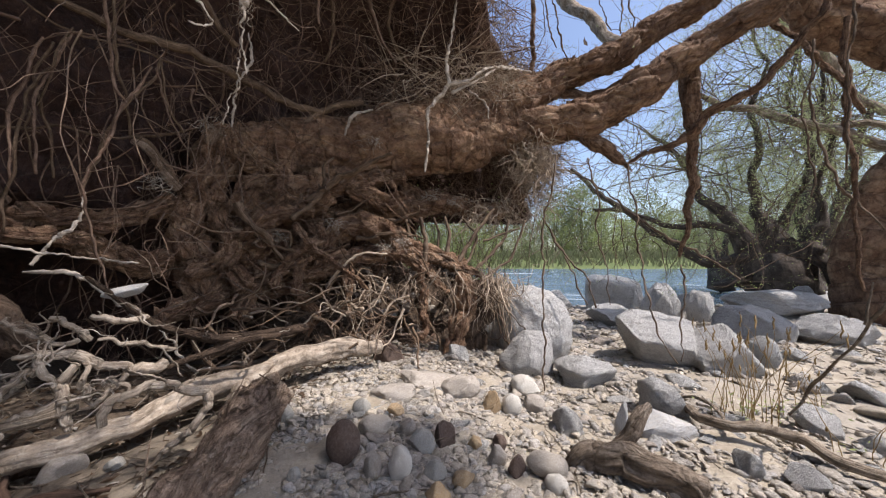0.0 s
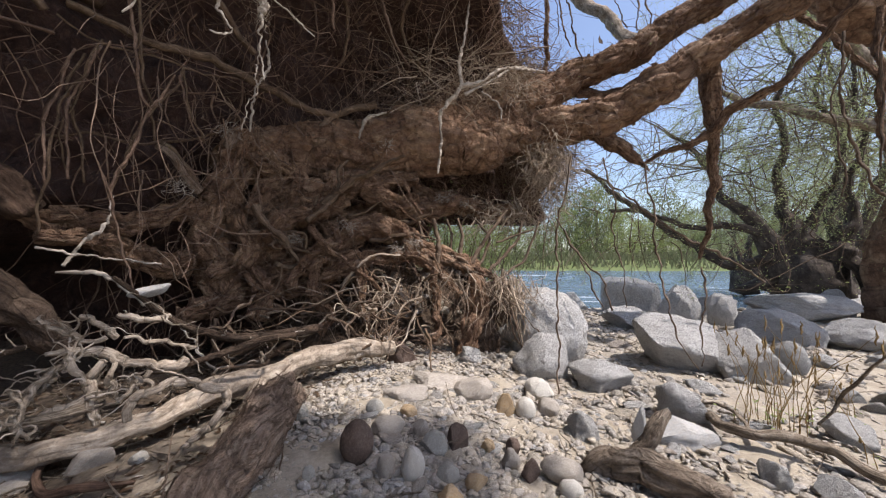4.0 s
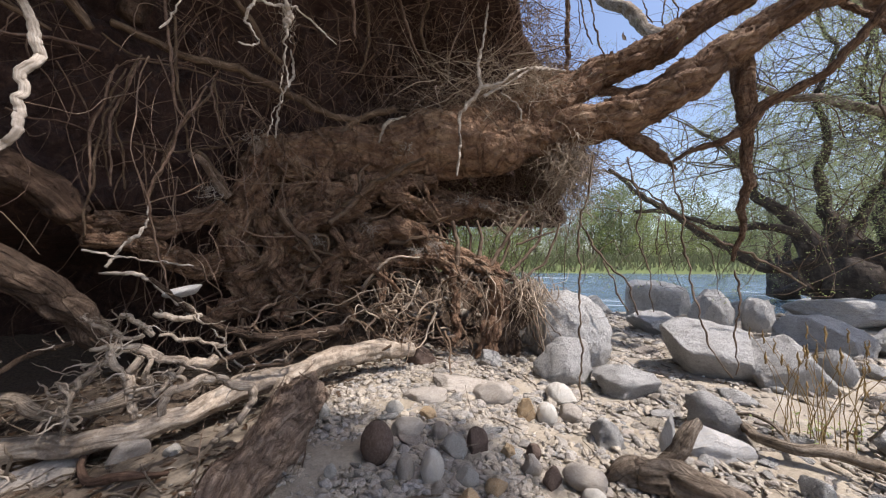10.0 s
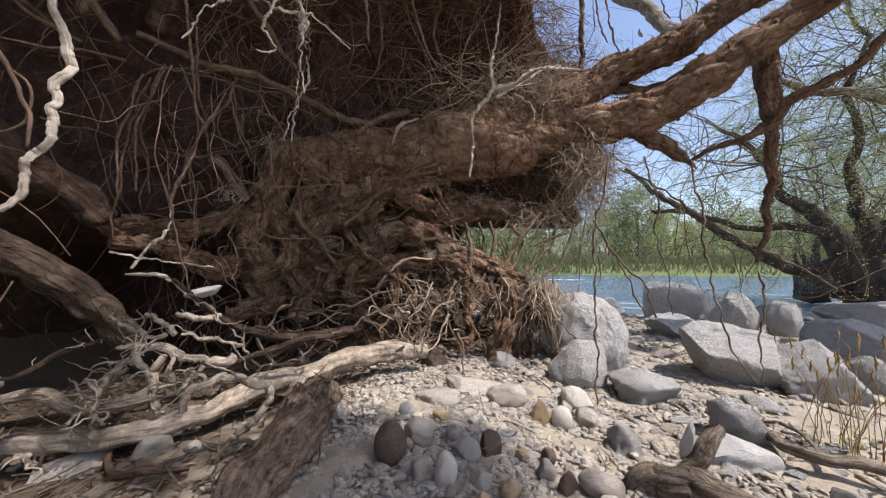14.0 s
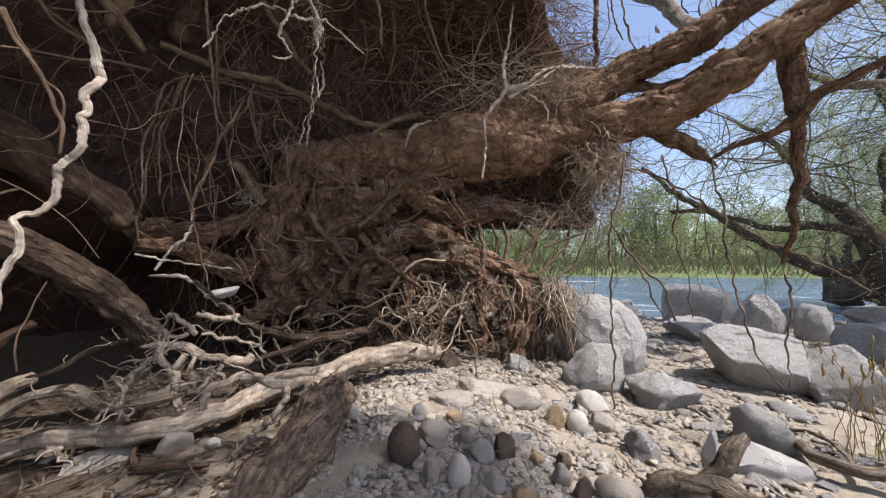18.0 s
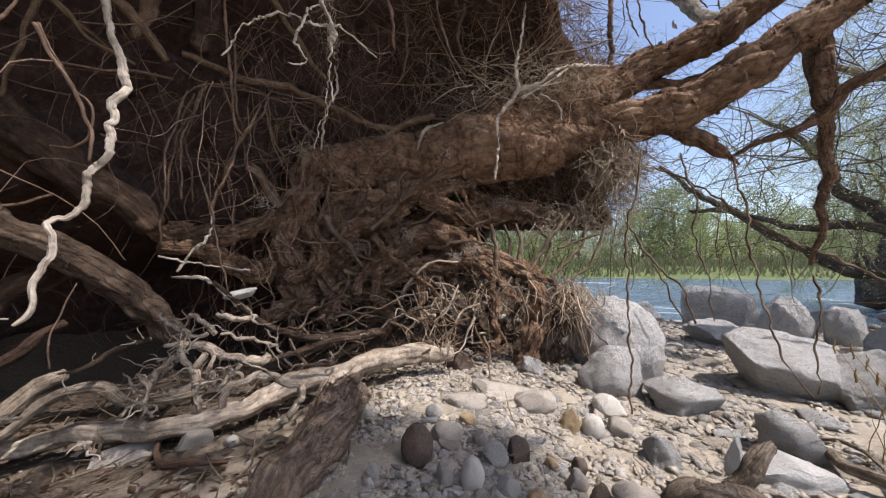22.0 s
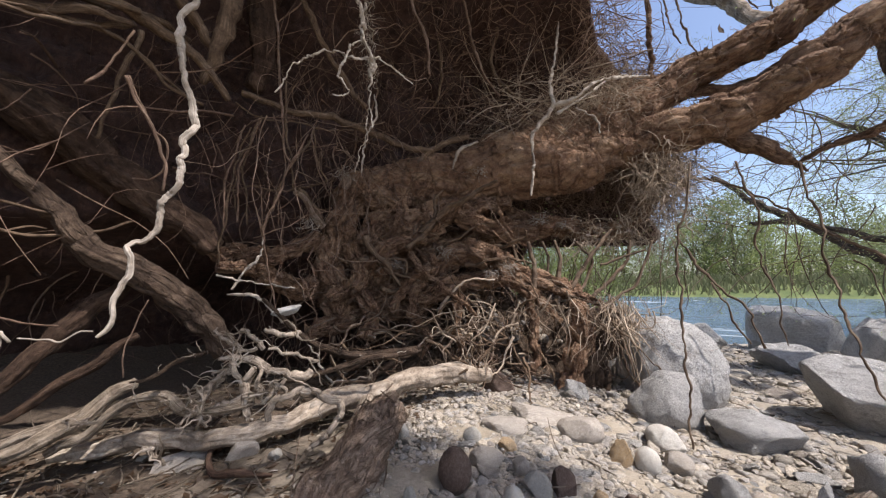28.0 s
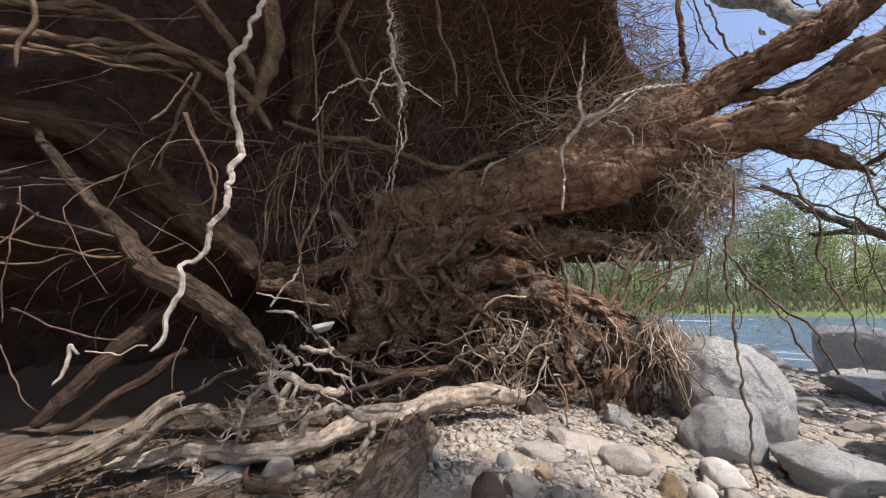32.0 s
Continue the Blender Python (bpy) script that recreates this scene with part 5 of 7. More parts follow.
def limb_beard():
    """Short fibres, splinters and bark shreds along the great root and its limbs."""
    rng = np.random.default_rng(17)
    tubes = []
    skins = [q[:2] for q in SKIN if q[2] is WAD][:7]
    for k in range(2400):
        body, mid = skins[0 if k % 5 < 2 else 1 if k % 5 < 4 else 2 + k // 5 % 5]
        i, j = rng.integers(len(body)), rng.integers(body.shape[1])
        p, n = body[i, j], body[i, j] - mid[i, 0]
        d = n / np.linalg.norm(n) * 0.6 + rng.normal(0, 0.5, 3) + (0, 0, -0.3)
        tubes.append(strand(rng, p, d, rng.uniform(0.04, 0.24), rng.uniform(0.0014, 0.004), 4, 0.34, 0.08, 3, 0.03, k))
    return fibre_mesh("shredded_bark", tubes, SHAG)


part("shredded_bark", limb_beard(), WAD, "loose shreds of bark and fibre", kind="stuff")
ob = part("dead_leaf", mesh_of("dead_leaf", np.array((1.780, 3.960, 3.616)) + np.array([(0, 0, 0.07), (0.012, 0.01, 0.03), (0.03, 0, 0.0), (0.035, 0.0, -0.05), (-0.01, 0.004, -0.03), (-0.02, 0, 0.02)]), [(0, 1, 4, 5), (1, 2, 3, 4)], DEADLEAF, False), WAD, "curled dead leaf on a thread")

part("bark_scale", flakes([(s, c) for s, c, p, m in SKIN if p is WAD], 110, 41, WAD, BARK), WAD, "flaking scales of bark", kind="stuff")


def shade_crown():
    """Unseen foliage added high over the wad as shade; gaps let sun flecks through."""
    rng = np.random.default_rng(61)
    tubes, spots = [], []
    root = np.array((-0.35, 1.97, 6.75))
    for k in range(58):
        q = 0 if k < 17 else 1 if k < 34 else 2 if k < 50 else 3 if k < 54 else 4
        c = np.array(((1.25, 2.5, 6.2), (1.3, 1.6, 6.2), (2.8, 0.17, 6.2), (1.1, 0.2, 6.2), (1.35, -0.42, 6.2))[q]) + rng.normal(0, 1, 3) * ((0.33, 0.25, 0.3), (0.33, 0.24, 0.3), (0.28, 0.14, 0.2), (0.6, 0.5, 0.25), (0.4, 0.2, 0.25))[q]
        m = (root + c) / 2 + rng.normal(0, 0.2, 3)
        tubes.append(tube([(*root, 0.016), (*m, 0.01), (*c, 0.005)], 5, 0.12, 0.03, 0, 3, k, False))
        for _ in range(6):
            tubes.append(strand(rng, c, rng.normal(0, 1, 3), rng.uniform(0.3, 0.6), 0.004, 5, 0.25, 0.1, 3, 0, k))
            spots += list(tubes[-1][0][::3])
    part("twig_mass", tube_mesh("twig_mass", tubes, TWIG), WAD, "fine twigs of the added, unseen shade foliage", "stuff")
    part("crown", leaves(rng, np.array(spots), 5, 0.07, 0.045, LEAF, slim=0.4), WAD, "added, unseen green leaves that shade the wad", "stuff")


shade_crown()

# ------------------------------------------------------------ logs and driftwood at the foot of the wad


def log(name, pts, mat, label, sides=40, lump=0.4, category="log", wob=0.02, extra=(), kind_of="branch"):
    at = Vector(pts[0][:3])
    at.z = min(p[2] for p in pts) - 0.05
    e = base(name, at, label, category)
    if mat in (DRIFT, SUNLIT_WOOD) and sides > 20:
        pts = [(x, y, z, 0.7 * r) for x, y, z, r in pts]
    wad_root(pts, mat, sides, lump, wob, 5, 0.02, "stem", e)
    for q in extra:
        stout = max(p[3] for p in q) > 0.025
        if stout:
            q = [(x, y, z, 0.66 * r) for x, y, z, r in q]
        wad_root(q, mat, 28 if stout else 12, lump, 0.01, 8, 0.015, kind_of, e)
    return e


log("driftwood_log", [(-2.385, 0.974, 0.054, 0.0419), (-2.271, 1.044, 0.073, 0.0545), (-2.057, 1.137, 0.091, 0.0636), (-1.82, 1.25, 0.116, 0.067), (-1.609, 1.389, 0.134, 0.0655), (-1.471, 1.565, 0.141, 0.0726), (-1.391, 1.815, 0.155, 0.0947), (-1.226, 2.03, 0.162, 0.1045), (-1.007, 2.301, 0.174, 0.1036), (-0.782, 2.554, 0.183, 0.1009), (-0.509, 2.669, 0.177, 0.0744)], SUNLIT_WOOD, "long weathered log with a pale sunlit top", lump=0.45, extra=(
    [(-1.143, 1.83, 0.125, 0.0314), (-1.003, 1.827, 0.131, 0.044), (-0.87, 1.864, 0.117, 0.0368)],
    [(-1.256, 2.006, 0.14, 0.0615), (-1.061, 1.644, 0.112, 0.0626), (-0.952, 1.531, 0.067, 0.0343)],
    [(-1.96, 1.118, 0.091, 0.0176), (-1.904, 1.145, 0.05, 0.0146), (-1.85, 1.158, 0.024, 0.0087)]))
log("broken_root_stump", [(-0.967, 1.804, 0.175, 0.0938), (-0.931, 1.543, 0.148, 0.1121), (-0.892, 1.313, 0.126, 0.1132), (-0.85, 1.127, 0.102, 0.1007), (-0.829, 1.001, 0.058, 0.0857)], OLD_BARK, "broken thick root with rough brown bark", 56, 0.6)
log("driftwood_log", [(-2.548, 0.531, 0.069, 0.0482), (-2.455, 0.64, 0.088, 0.0429), (-2.29, 0.805, 0.127, 0.0455), (-2.201, 0.93, 0.207, 0.0482), (-2.146, 1.054, 0.33, 0.0484), (-2.084, 1.135, 0.391, 0.0344)], DRIFT, "weathered log leaning on the pile", lump=0.5, extra=([(-2.465, 0.58, 0.107, 0.0317), (-2.42, 0.724, 0.168, 0.0398), (-2.32, 0.829, 0.207, 0.0414), (-2.192, 0.932, 0.247, 0.0369)],))
log("driftwood_log", [(-2.227, 0.896, 0.128, 0.0253), (-2.171, 0.931, 0.172, 0.0289), (-2.101, 0.995, 0.224, 0.0313), (-2.034, 1.047, 0.31, 0.0307), (-1.969, 1.089, 0.341, 0.0323), (-1.87, 1.182, 0.305, 0.0352), (-1.775, 1.256, 0.221, 0.0304), (-1.659, 1.347, 0.235, 0.0312), (-1.567, 1.398, 0.265, 0.0231)], DRIFT, "crooked driftwood log in the pile", lump=0.5)
log("rust_red_branch", [(-1.727, 1.302, 0.059, 0.0091), (-1.582, 1.231, 0.044, 0.0141), (-1.421, 1.195, 0.044, 0.0159), (-1.346, 1.209, 0.039, 0.0131), (-1.255, 1.241, 0.033, 0.0078)], RUST, "broken rust-red piece of wood on the ground", 18, 0.7, "branch")


for p in {id(p): p for s, c, p, m in SKIN if p is not WAD}.values():
    ours = [(s, c) for s, c, q, m in SKIN if q is p]
    mat = [m for s, c, q, m in SKIN if q is p][0]
    part("bark_scale", flakes(ours, 170 if mat is OLD_BARK else 120, 43, p, mat), p, "flaking scales of bark", kind="stuff")


def splinters():
    """Long loose fibres of the broken root beside the logs."""
    rng = np.random.default_rng(37)
    body, mid, e, _ = [q for q in SKIN if q[3] is OLD_BARK and q[2].name.startswith("broken_root")][0]
    tubes = []
    for k in range(150):
        i, j = rng.integers(1, len(body) - 1), rng.integers(body.shape[1])
        out = body[i, j] - mid[i, 0]
        along = body[i + 1, j] - body[i - 1, j]
        d = along / np.linalg.norm(along) * rng.choice((-1, 1)) + rng.normal(0, 0.12, 3)
        tubes.append(strand(rng, body[i, j] + out * 0.04, d, rng.uniform(0.06, 0.3), rng.uniform(0.0015, 0.0055), 5, 0.1, 0.0, 4, 0.0, k, 0.6))
    part("loose_fibre", tube_mesh("loose_fibre", tubes, OLD_BARK), e, "long loose wood fibres", "stuff")


splinters()


def twig_pile():
    e = base("twig_pile", (-1.658, 1.521, 0.152), "heap of pale broken twigs lying on the logs", "twigs")
    rng = np.random.default_rng(5)
    wad_root([(-1.717, 1.294, 0.503, 0.0078), (-1.668, 1.372, 0.502, 0.0166), (-1.61, 1.455, 0.447, 0.0198), (-1.543, 1.54, 0.392, 0.0209), (-1.468, 1.625, 0.342, 0.0269), (-1.426, 1.675, 0.37, 0.0228)], SUNLIT_WOOD, 14, 0.7, 0.008, 36, 0.008, "twig", e)
    wad_root([(-1.731, 1.275, 0.428, 0.0057), (-1.674, 1.349, 0.469, 0.0121), (-1.657, 1.37, 0.503, 0.0124)], SUNLIT_WOOD, 14, 0.7, 0.008, 36, 0.008, "twig", e)
    wad_root([(-1.707, 1.223, 0.345, 0.0071), (-1.695, 1.282, 0.415, 0.0133), (-1.667, 1.358, 0.467, 0.0163)], SUNLIT_WOOD, 14, 0.7, 0.008, 36, 0.008, "twig", e)
    wad_root([(-1.735, 1.183, 0.317, 0.0051), (-1.72, 1.248, 0.381, 0.011), (-1.698, 1.319, 0.395, 0.0117)], SUNLIT_WOOD, 14, 0.7, 0.008, 36, 0.008, "twig", e)
    wad_root([(-1.652, 1.329, 0.504, 0.012), (-1.635, 1.334, 0.418, 0.0119), (-1.608, 1.351, 0.367, 0.008)], SUNLIT_WOOD, 14, 0.7, 0.008, 36, 0.008, "twig", e)
    wad_root([(-1.608, 1.427, 0.439, 0.015), (-1.626, 1.382, 0.347, 0.0204), (-1.605, 1.38, 0.262, 0.0181), (-1.582, 1.381, 0.172, 0.0119)], SUNLIT_WOOD, 14, 0.7, 0.008, 36, 0.008, "twig", e)
    wad_root([(-1.584, 1.454, 0.418, 0.0109), (-1.574, 1.428, 0.337, 0.0127), (-1.533, 1.435, 0.243, 0.0084)], SUNLIT_WOOD, 14, 0.7, 0.008, 36, 0.008, "twig", e)
    wad_root([(-1.498, 1.542, 0.354, 0.0139), (-1.521, 1.484, 0.293, 0.0132), (-1.54, 1.428, 0.251, 0.0084)], SUNLIT_WOOD, 14, 0.7, 0.008, 36, 0.008, "twig", e)
    wad_root([(-1.68, 1.175, 0.309, 0.0102), (-1.672, 1.187, 0.236, 0.0101), (-1.652, 1.214, 0.198, 0.0052)], SUNLIT_WOOD, 14, 0.7, 0.008, 36, 0.008, "twig", e)
    wad_root([(-1.689, 1.162, 0.411, 0.0034), (-1.674, 1.184, 0.327, 0.0086), (-1.679, 1.177, 0.247, 0.0101)], SUNLIT_WOOD, 14, 0.7, 0.008, 36, 0.008, "twig", e)
    wad_root([(-1.724, 1.284, 0.242, 0.0185), (-1.67, 1.355, 0.26, 0.0296), (-1.612, 1.423, 0.288, 0.0272)], SUNLIT_WOOD, 14, 0.7, 0.008, 36, 0.008, "twig", e)
    wad_root([(-1.684, 1.385, 0.645, 0.0085), (-1.638, 1.439, 0.602, 0.0132), (-1.605, 1.475, 0.529, 0.0113)], SUNLIT_WOOD, 14, 0.7, 0.008, 36, 0.008, "twig", e)
    wad_root([(-1.619, 1.49, 0.638, 0.0092), (-1.562, 1.549, 0.6, 0.0144), (-1.48, 1.628, 0.61, 0.0101)], SUNLIT_WOOD, 14, 0.7, 0.008, 36, 0.008, "twig", e)
    wad_root([(-1.628, 1.45, 0.539, 0.0111), (-1.669, 1.403, 0.531, 0.0085), (-1.7, 1.364, 0.582, 0.0062)], SUNLIT_WOOD, 14, 0.7, 0.008, 36, 0.008, "twig", e)
    wad_root([(-1.566, 1.474, 0.531, 0.0068), (-1.499, 1.611, 0.477, 0.0099), (-1.428, 1.739, 0.416, 0.008)], SUNLIT_WOOD, 14, 0.7, 0.008, 36, 0.008, "twig", e)
    wad_root([(-1.774, 1.302, 0.647, 0.0059), (-1.723, 1.352, 0.598, 0.0103), (-1.681, 1.388, 0.518, 0.0105)], SUNLIT_WOOD, 14, 0.7, 0.008, 36, 0.008, "twig", e)
    wad_root([(-1.54, 1.5, 0.353, 0.0112), (-1.483, 1.522, 0.277, 0.009), (-1.435, 1.533, 0.247, 0.0068)], SUNLIT_WOOD, 14, 0.7, 0.008, 36, 0.008, "twig", e)
    wad_root([(-1.713, 1.127, 0.232, 0.0048), (-1.696, 1.181, 0.3, 0.0085), (-1.673, 1.241, 0.376, 0.0109), (-1.665, 1.28, 0.431, 0.0076)], SUNLIT_WOOD, 14, 0.7, 0.008, 36, 0.008, "twig", e)
    wad_root([(-1.262, 1.213, 0.279, 0.0123), (-1.257, 1.217, 0.351, 0.0143), (-1.205, 1.269, 0.391, 0.0151), (-1.089, 1.37, 0.367, 0.0163), (-1.027, 1.417, 0.3, 0.0167), (-1.056, 1.395, 0.198, 0.014), (-1.131, 1.336, 0.112, 0.0113), (-1.19, 1.283, 0.05, 0.0053)], SUNLIT_WOOD, 14, 0.7, 0.008, 36, 0.008, "twig", e)
    wad_root([(-1.802, 0.867, 0.335, 0.0061), (-1.824, 0.82, 0.339, 0.008), (-1.844, 0.774, 0.365, 0.0065)], SUNLIT_WOOD, 14, 0.7, 0.008, 36, 0.008, "twig", e)
    wad_root([(-1.464, 0.865, 0.283, 0.0048), (-1.448, 0.89, 0.252, 0.0049), (-1.44, 0.904, 0.21, 0.0037)], SUNLIT_WOOD, 14, 0.7, 0.008, 36, 0.008, "twig", e)
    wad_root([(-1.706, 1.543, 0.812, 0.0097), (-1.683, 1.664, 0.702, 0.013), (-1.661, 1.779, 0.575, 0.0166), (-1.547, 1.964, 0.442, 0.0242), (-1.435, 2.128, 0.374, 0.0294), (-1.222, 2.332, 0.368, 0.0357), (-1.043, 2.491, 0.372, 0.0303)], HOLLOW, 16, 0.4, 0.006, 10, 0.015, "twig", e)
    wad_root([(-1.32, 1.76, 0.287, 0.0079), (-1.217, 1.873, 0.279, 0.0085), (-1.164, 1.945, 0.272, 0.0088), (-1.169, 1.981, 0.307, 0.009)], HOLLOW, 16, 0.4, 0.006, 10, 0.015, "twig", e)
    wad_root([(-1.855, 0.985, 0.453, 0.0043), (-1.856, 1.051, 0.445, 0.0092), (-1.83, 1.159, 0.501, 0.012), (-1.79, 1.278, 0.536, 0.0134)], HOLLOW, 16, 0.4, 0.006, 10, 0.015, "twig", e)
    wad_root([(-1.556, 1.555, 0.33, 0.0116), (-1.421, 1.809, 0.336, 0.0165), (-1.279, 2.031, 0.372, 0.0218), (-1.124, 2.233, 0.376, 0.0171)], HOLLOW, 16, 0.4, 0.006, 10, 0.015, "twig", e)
    mains = [c for c in e.children if len(c.data.vertices) > 60]
    for k in range(130):  # broken spurs and side twigs
        stem = mains[k % len(mains)].data.vertices
        p = np.array(stem[int(rng.integers(len(stem) - 2))].co)
        if p[2] < 0.12 and k % 3:
            continue
        d = np.array([rng.normal(-0.3, 0.8), rng.normal(-0.3, 0.5), rng.normal(0.1, 0.6)])
        d /= np.linalg.norm(d)
        length, rad, pts = rng.uniform(0.04, 0.2), rng.uniform(0.004, 0.010), []
        for q in range(5):
            pts.append((*p, rad * (1 - 0.17 * q)))
            d = d + rng.normal(0, 0.38, 3)
            d /= np.linalg.norm(d)
            p = p + d * length / 4
        wad_root(pts, SUNLIT_WOOD if k % 4 else PALE, 8, 0.6, 0.006, 30, 0.012, "twig", e)


twig_pile()
log("fallen_stick", [(1.407, 1.952, 0.042, 0.0203), (1.34, 1.664, 0.061, 0.023), (1.385, 1.554, 0.076, 0.0242), (1.51, 1.518, 0.088, 0.0236), (1.614, 1.448, 0.083, 0.0225), (1.663, 1.33, 0.071, 0.0229), (1.739, 1.239, 0.065, 0.0213)], DRIFT, "long bare grey stick lying over the stones", 14, 0.3, "stick", extra=(
    [(1.441, 1.998, 0.062, 0.0139), (1.507, 1.828, 0.071, 0.0158), (1.383, 1.582, 0.075, 0.0137)], [(1.34, 1.797, 0.055, 0.0124), (1.427, 2.028, 0.05, 0.0141), (1.408, 2.159, 0.032, 0.0112)]))
log("old_stump_root", [(0.534, 1.508, -0.078, 0.0188), (0.625, 1.459, 0.025, 0.0588), (0.757, 1.381, 0.043, 0.0651), (0.873, 1.296, 0.053, 0.061), (0.966, 1.212, 0.041, 0.047)], STUMP, "weathered arching root with rough bark in the sand", 40, 0.5, "stump", extra=(
    [(0.716, 1.431, 0.028, 0.0344), (0.821, 1.431, 0.124, 0.0429), (0.887, 1.45, 0.186, 0.0435), (0.931, 1.482, 0.232, 0.0268)],
    [(0.863, 1.251, 0.107, 0.0139), (0.886, 1.192, 0.09, 0.0143), (0.903, 1.135, 0.06, 0.0131)]), kind_of="root")


def weeds(at, n, seed, tall, label="tuft of dry brown weed stems with a few green leaves"):
    e = base("weed_tuft", (*at, float(land(*at))), label, "weed", "dry weeds on the bar")
    rng = np.random.default_rng(seed)
    greens = []
    for k in range(n):
        p = np.array([at[0] + rng.normal(0, 0.09), at[1] + rng.normal(0, 0.07), float(land(*at)) - 0.02])
        h = tall * rng.uniform(0.45, 1.0)
        lean = rng.normal(0, 0.28, 2)
        pts = [(p[0] + lean[0] * h * s * s, p[1] + lean[1] * h * s * s, p[2] + h * s, 0.0035 * (1 - 0.5 * s)) for s in (0, 0.35, 0.7, 1)]
        stem = wad_root(pts, STEM, 6, 0.2, 0.006, 20, 0.04, "stem", e)
        top = np.array(pts[-1][:3])
        wad_root([(*(top - (0, 0, 0.07 * h)), 0.004), (*top, 0.007), (*(top + (0, 0, 0.08 * h)), 0.002)], STEM, 6, 0.5, 0.003, 90, 0.008, "seed_head", stem)
        greens.append(p + (0, 0, 0.08))
    part("leaves", leaves(rng, greens, 3, 0.04, 0.012, LEAF), e, "small green leaves", "stuff")


weeds((1.715, 1.784), 22, 31, 0.62)
weeds((1.978, 1.856), 8, 32, 0.5)
weeds((1.619, 1.849), 7, 34, 0.5)
weeds((1.874, 1.497), 5, 33, 0.3)
log("leaning_twig", [(1.526, 1.443, 0.209, 0.01), (1.577, 1.386, 0.342, 0.0096), (1.59, 1.294, 0.513, 0.009), (1.594, 1.208, 0.685, 0.0084), (1.632, 1.156, 0.815, 0.0081)], DRIFT, "thin brown bare twig leaning over the weeds", 10, 0.3, "twig", extra=([(1.586, 1.219, 0.651, 0.0085), (1.589, 1.214, 0.737, 0.0064), (1.6, 1.2, 0.812, 0.0042)],))

# ------------------------------------------------------------ boulders, cobbles and gravel


def put_rock(name, me, x, y, size, tall, deep, turn, label, category, group="", sink=0.12, tilt=0.0):
    ob = new(name, me)
    ob.matrix_basis = pose(x, y, float(land(x, y)) + tall * (0.5 - sink), tilt, 0, turn) @ Matrix.Diagonal((size / 2, deep / 2, tall / 2, 1))
    return tagged(ob, label, category, group)


def boulder(spec, seed, deep=0.8, turn=0.0, mat=None, label="pale grey rounded river boulder", cuts=14, cut=0.5, tilt=0.0, name="boulder", rough=0.10, sink=0.1, soft=0.05, category="boulder", group="boulders on the river bar", planes=()):
    v, f = rock_shape(5 if spec[2] > 0.45 else 4, seed, cuts, cut, rough, soft, planes)
    v = v / np.abs(v).max(0)
    me = mesh_of(name, v, f, mat or BOULDER)
    x, y, w, h = spec
    a = math.atan2(x, y)
    half = w * deep / 2
    sink = max(sink, 0.28 if name == "boulder" else sink)
    return put_rock(name, me, x + half * 0.75 * math.sin(a), y + half * 0.75 * math.cos(a), w, h * 1.04 / (1 - sink), w * deep, -math.degrees(a) + turn, label, category, group, sink, tilt)


boulder((0.830, 3.060, 0.800, 0.640), 1, 0.9, label="large pale grey boulder with a sunlit crown", cut=0.8, cuts=8, rough=0.07)
boulder((0.655, 2.560, 0.440, 0.330), 2, 0.8, label="grey boulder with a sharp ridge", planes=(((-0.5, -0.6, 0.6), 0.5), ((0.7, -0.6, 0.25), 0.4), ((0, 0.2, 1), 0.8)))
boulder((0.494, 3.634, 0.376, 0.393), 41, 0.8, label="pale boulder behind the hanging roots")
boulder((1.790, 2.690, 0.690, 0.395), 3, 0.9, label="large angular grey boulder with a flat sunlit top", cut=0.8, cuts=7, planes=(((0.25, -0.45, 0.85), 0.42), ((-0.8, -0.35, -0.35), 0.5), ((0.1, -0.9, -0.5), 0.55), ((0.85, -0.2, 0.3), 0.7)))
boulder((2.120, 2.480, 0.500, 0.330), 4, 0.9, turn=28, cut=0.8, cuts=6, planes=(((-0.55, -0.35, 0.75), 0.38), ((0.1, -1.0, -0.15), 0.5), ((0.75, -0.3, 0.55), 0.5)), label="angular split grey boulder")
boulder((2.595, 2.629, 0.213, 0.228), 5, 0.9, cut=0.75, label="small round grey boulder")
boulder((3.213, 6.109, 1.038, 0.640), 6, 0.8, cut=0.8, planes=(((0, -1, -0.15), 0.5), ((0.1, -0.2, 1), 0.5), ((-1, -0.1, 0.1), 0.75)), label="dark-sided grey boulder at the water's edge")
boulder((3.189, 4.759, 0.523, 0.515), 7, 0.9, cut=0.65)
boulder((3.597, 4.521, 0.357, 0.426), 8, 0.9, cut=0.7)
boulder((2.262, 4.382, 0.651, 0.275), 9, 0.8, cut=0.5, label="low flat grey boulder")
boulder((5.000, 4.950, 1.250, 0.370), 10, 0.7, cut=0.45, label="broad grey boulder in the shade")
boulder((3.430, 3.600, 0.740, 0.350), 18, 0.7, cut=0.6, label="grey boulder in the shade of the willow")
boulder((3.990, 3.360, 0.700, 0.300), 11, 0.7, cut=0.6)
boulder((4.056, 4.506, 0.291, 0.236), 17, 0.8)
boulder((1.028, 2.360, 0.450, 0.196), 12, 0.9, label="low pale slab of rock", cut=0.4)
boulder((1.260, 1.860, 0.270, 0.190), 16, 0.8, cut=0.45, label="pale blocky rock with an earthy underside")
boulder((0.652, 1.709, 0.165, 0.130), 15, 0.8, cut=0.6, label="smooth pale rock on the sand")
boulder((2.629, 2.008, 0.272, 0.118), 13, 0.9, label="broad flat slab of grey rock", cut=0.35)
boulder((1.902, 1.666, 0.188, 0.104), 14, 0.9, cut=0.35, label="flat tilted slab of grey rock")
boulder((1.218, 1.309, 0.104, 0.090), 42, 0.9, cut=0.4, label="angular pale grey rock")
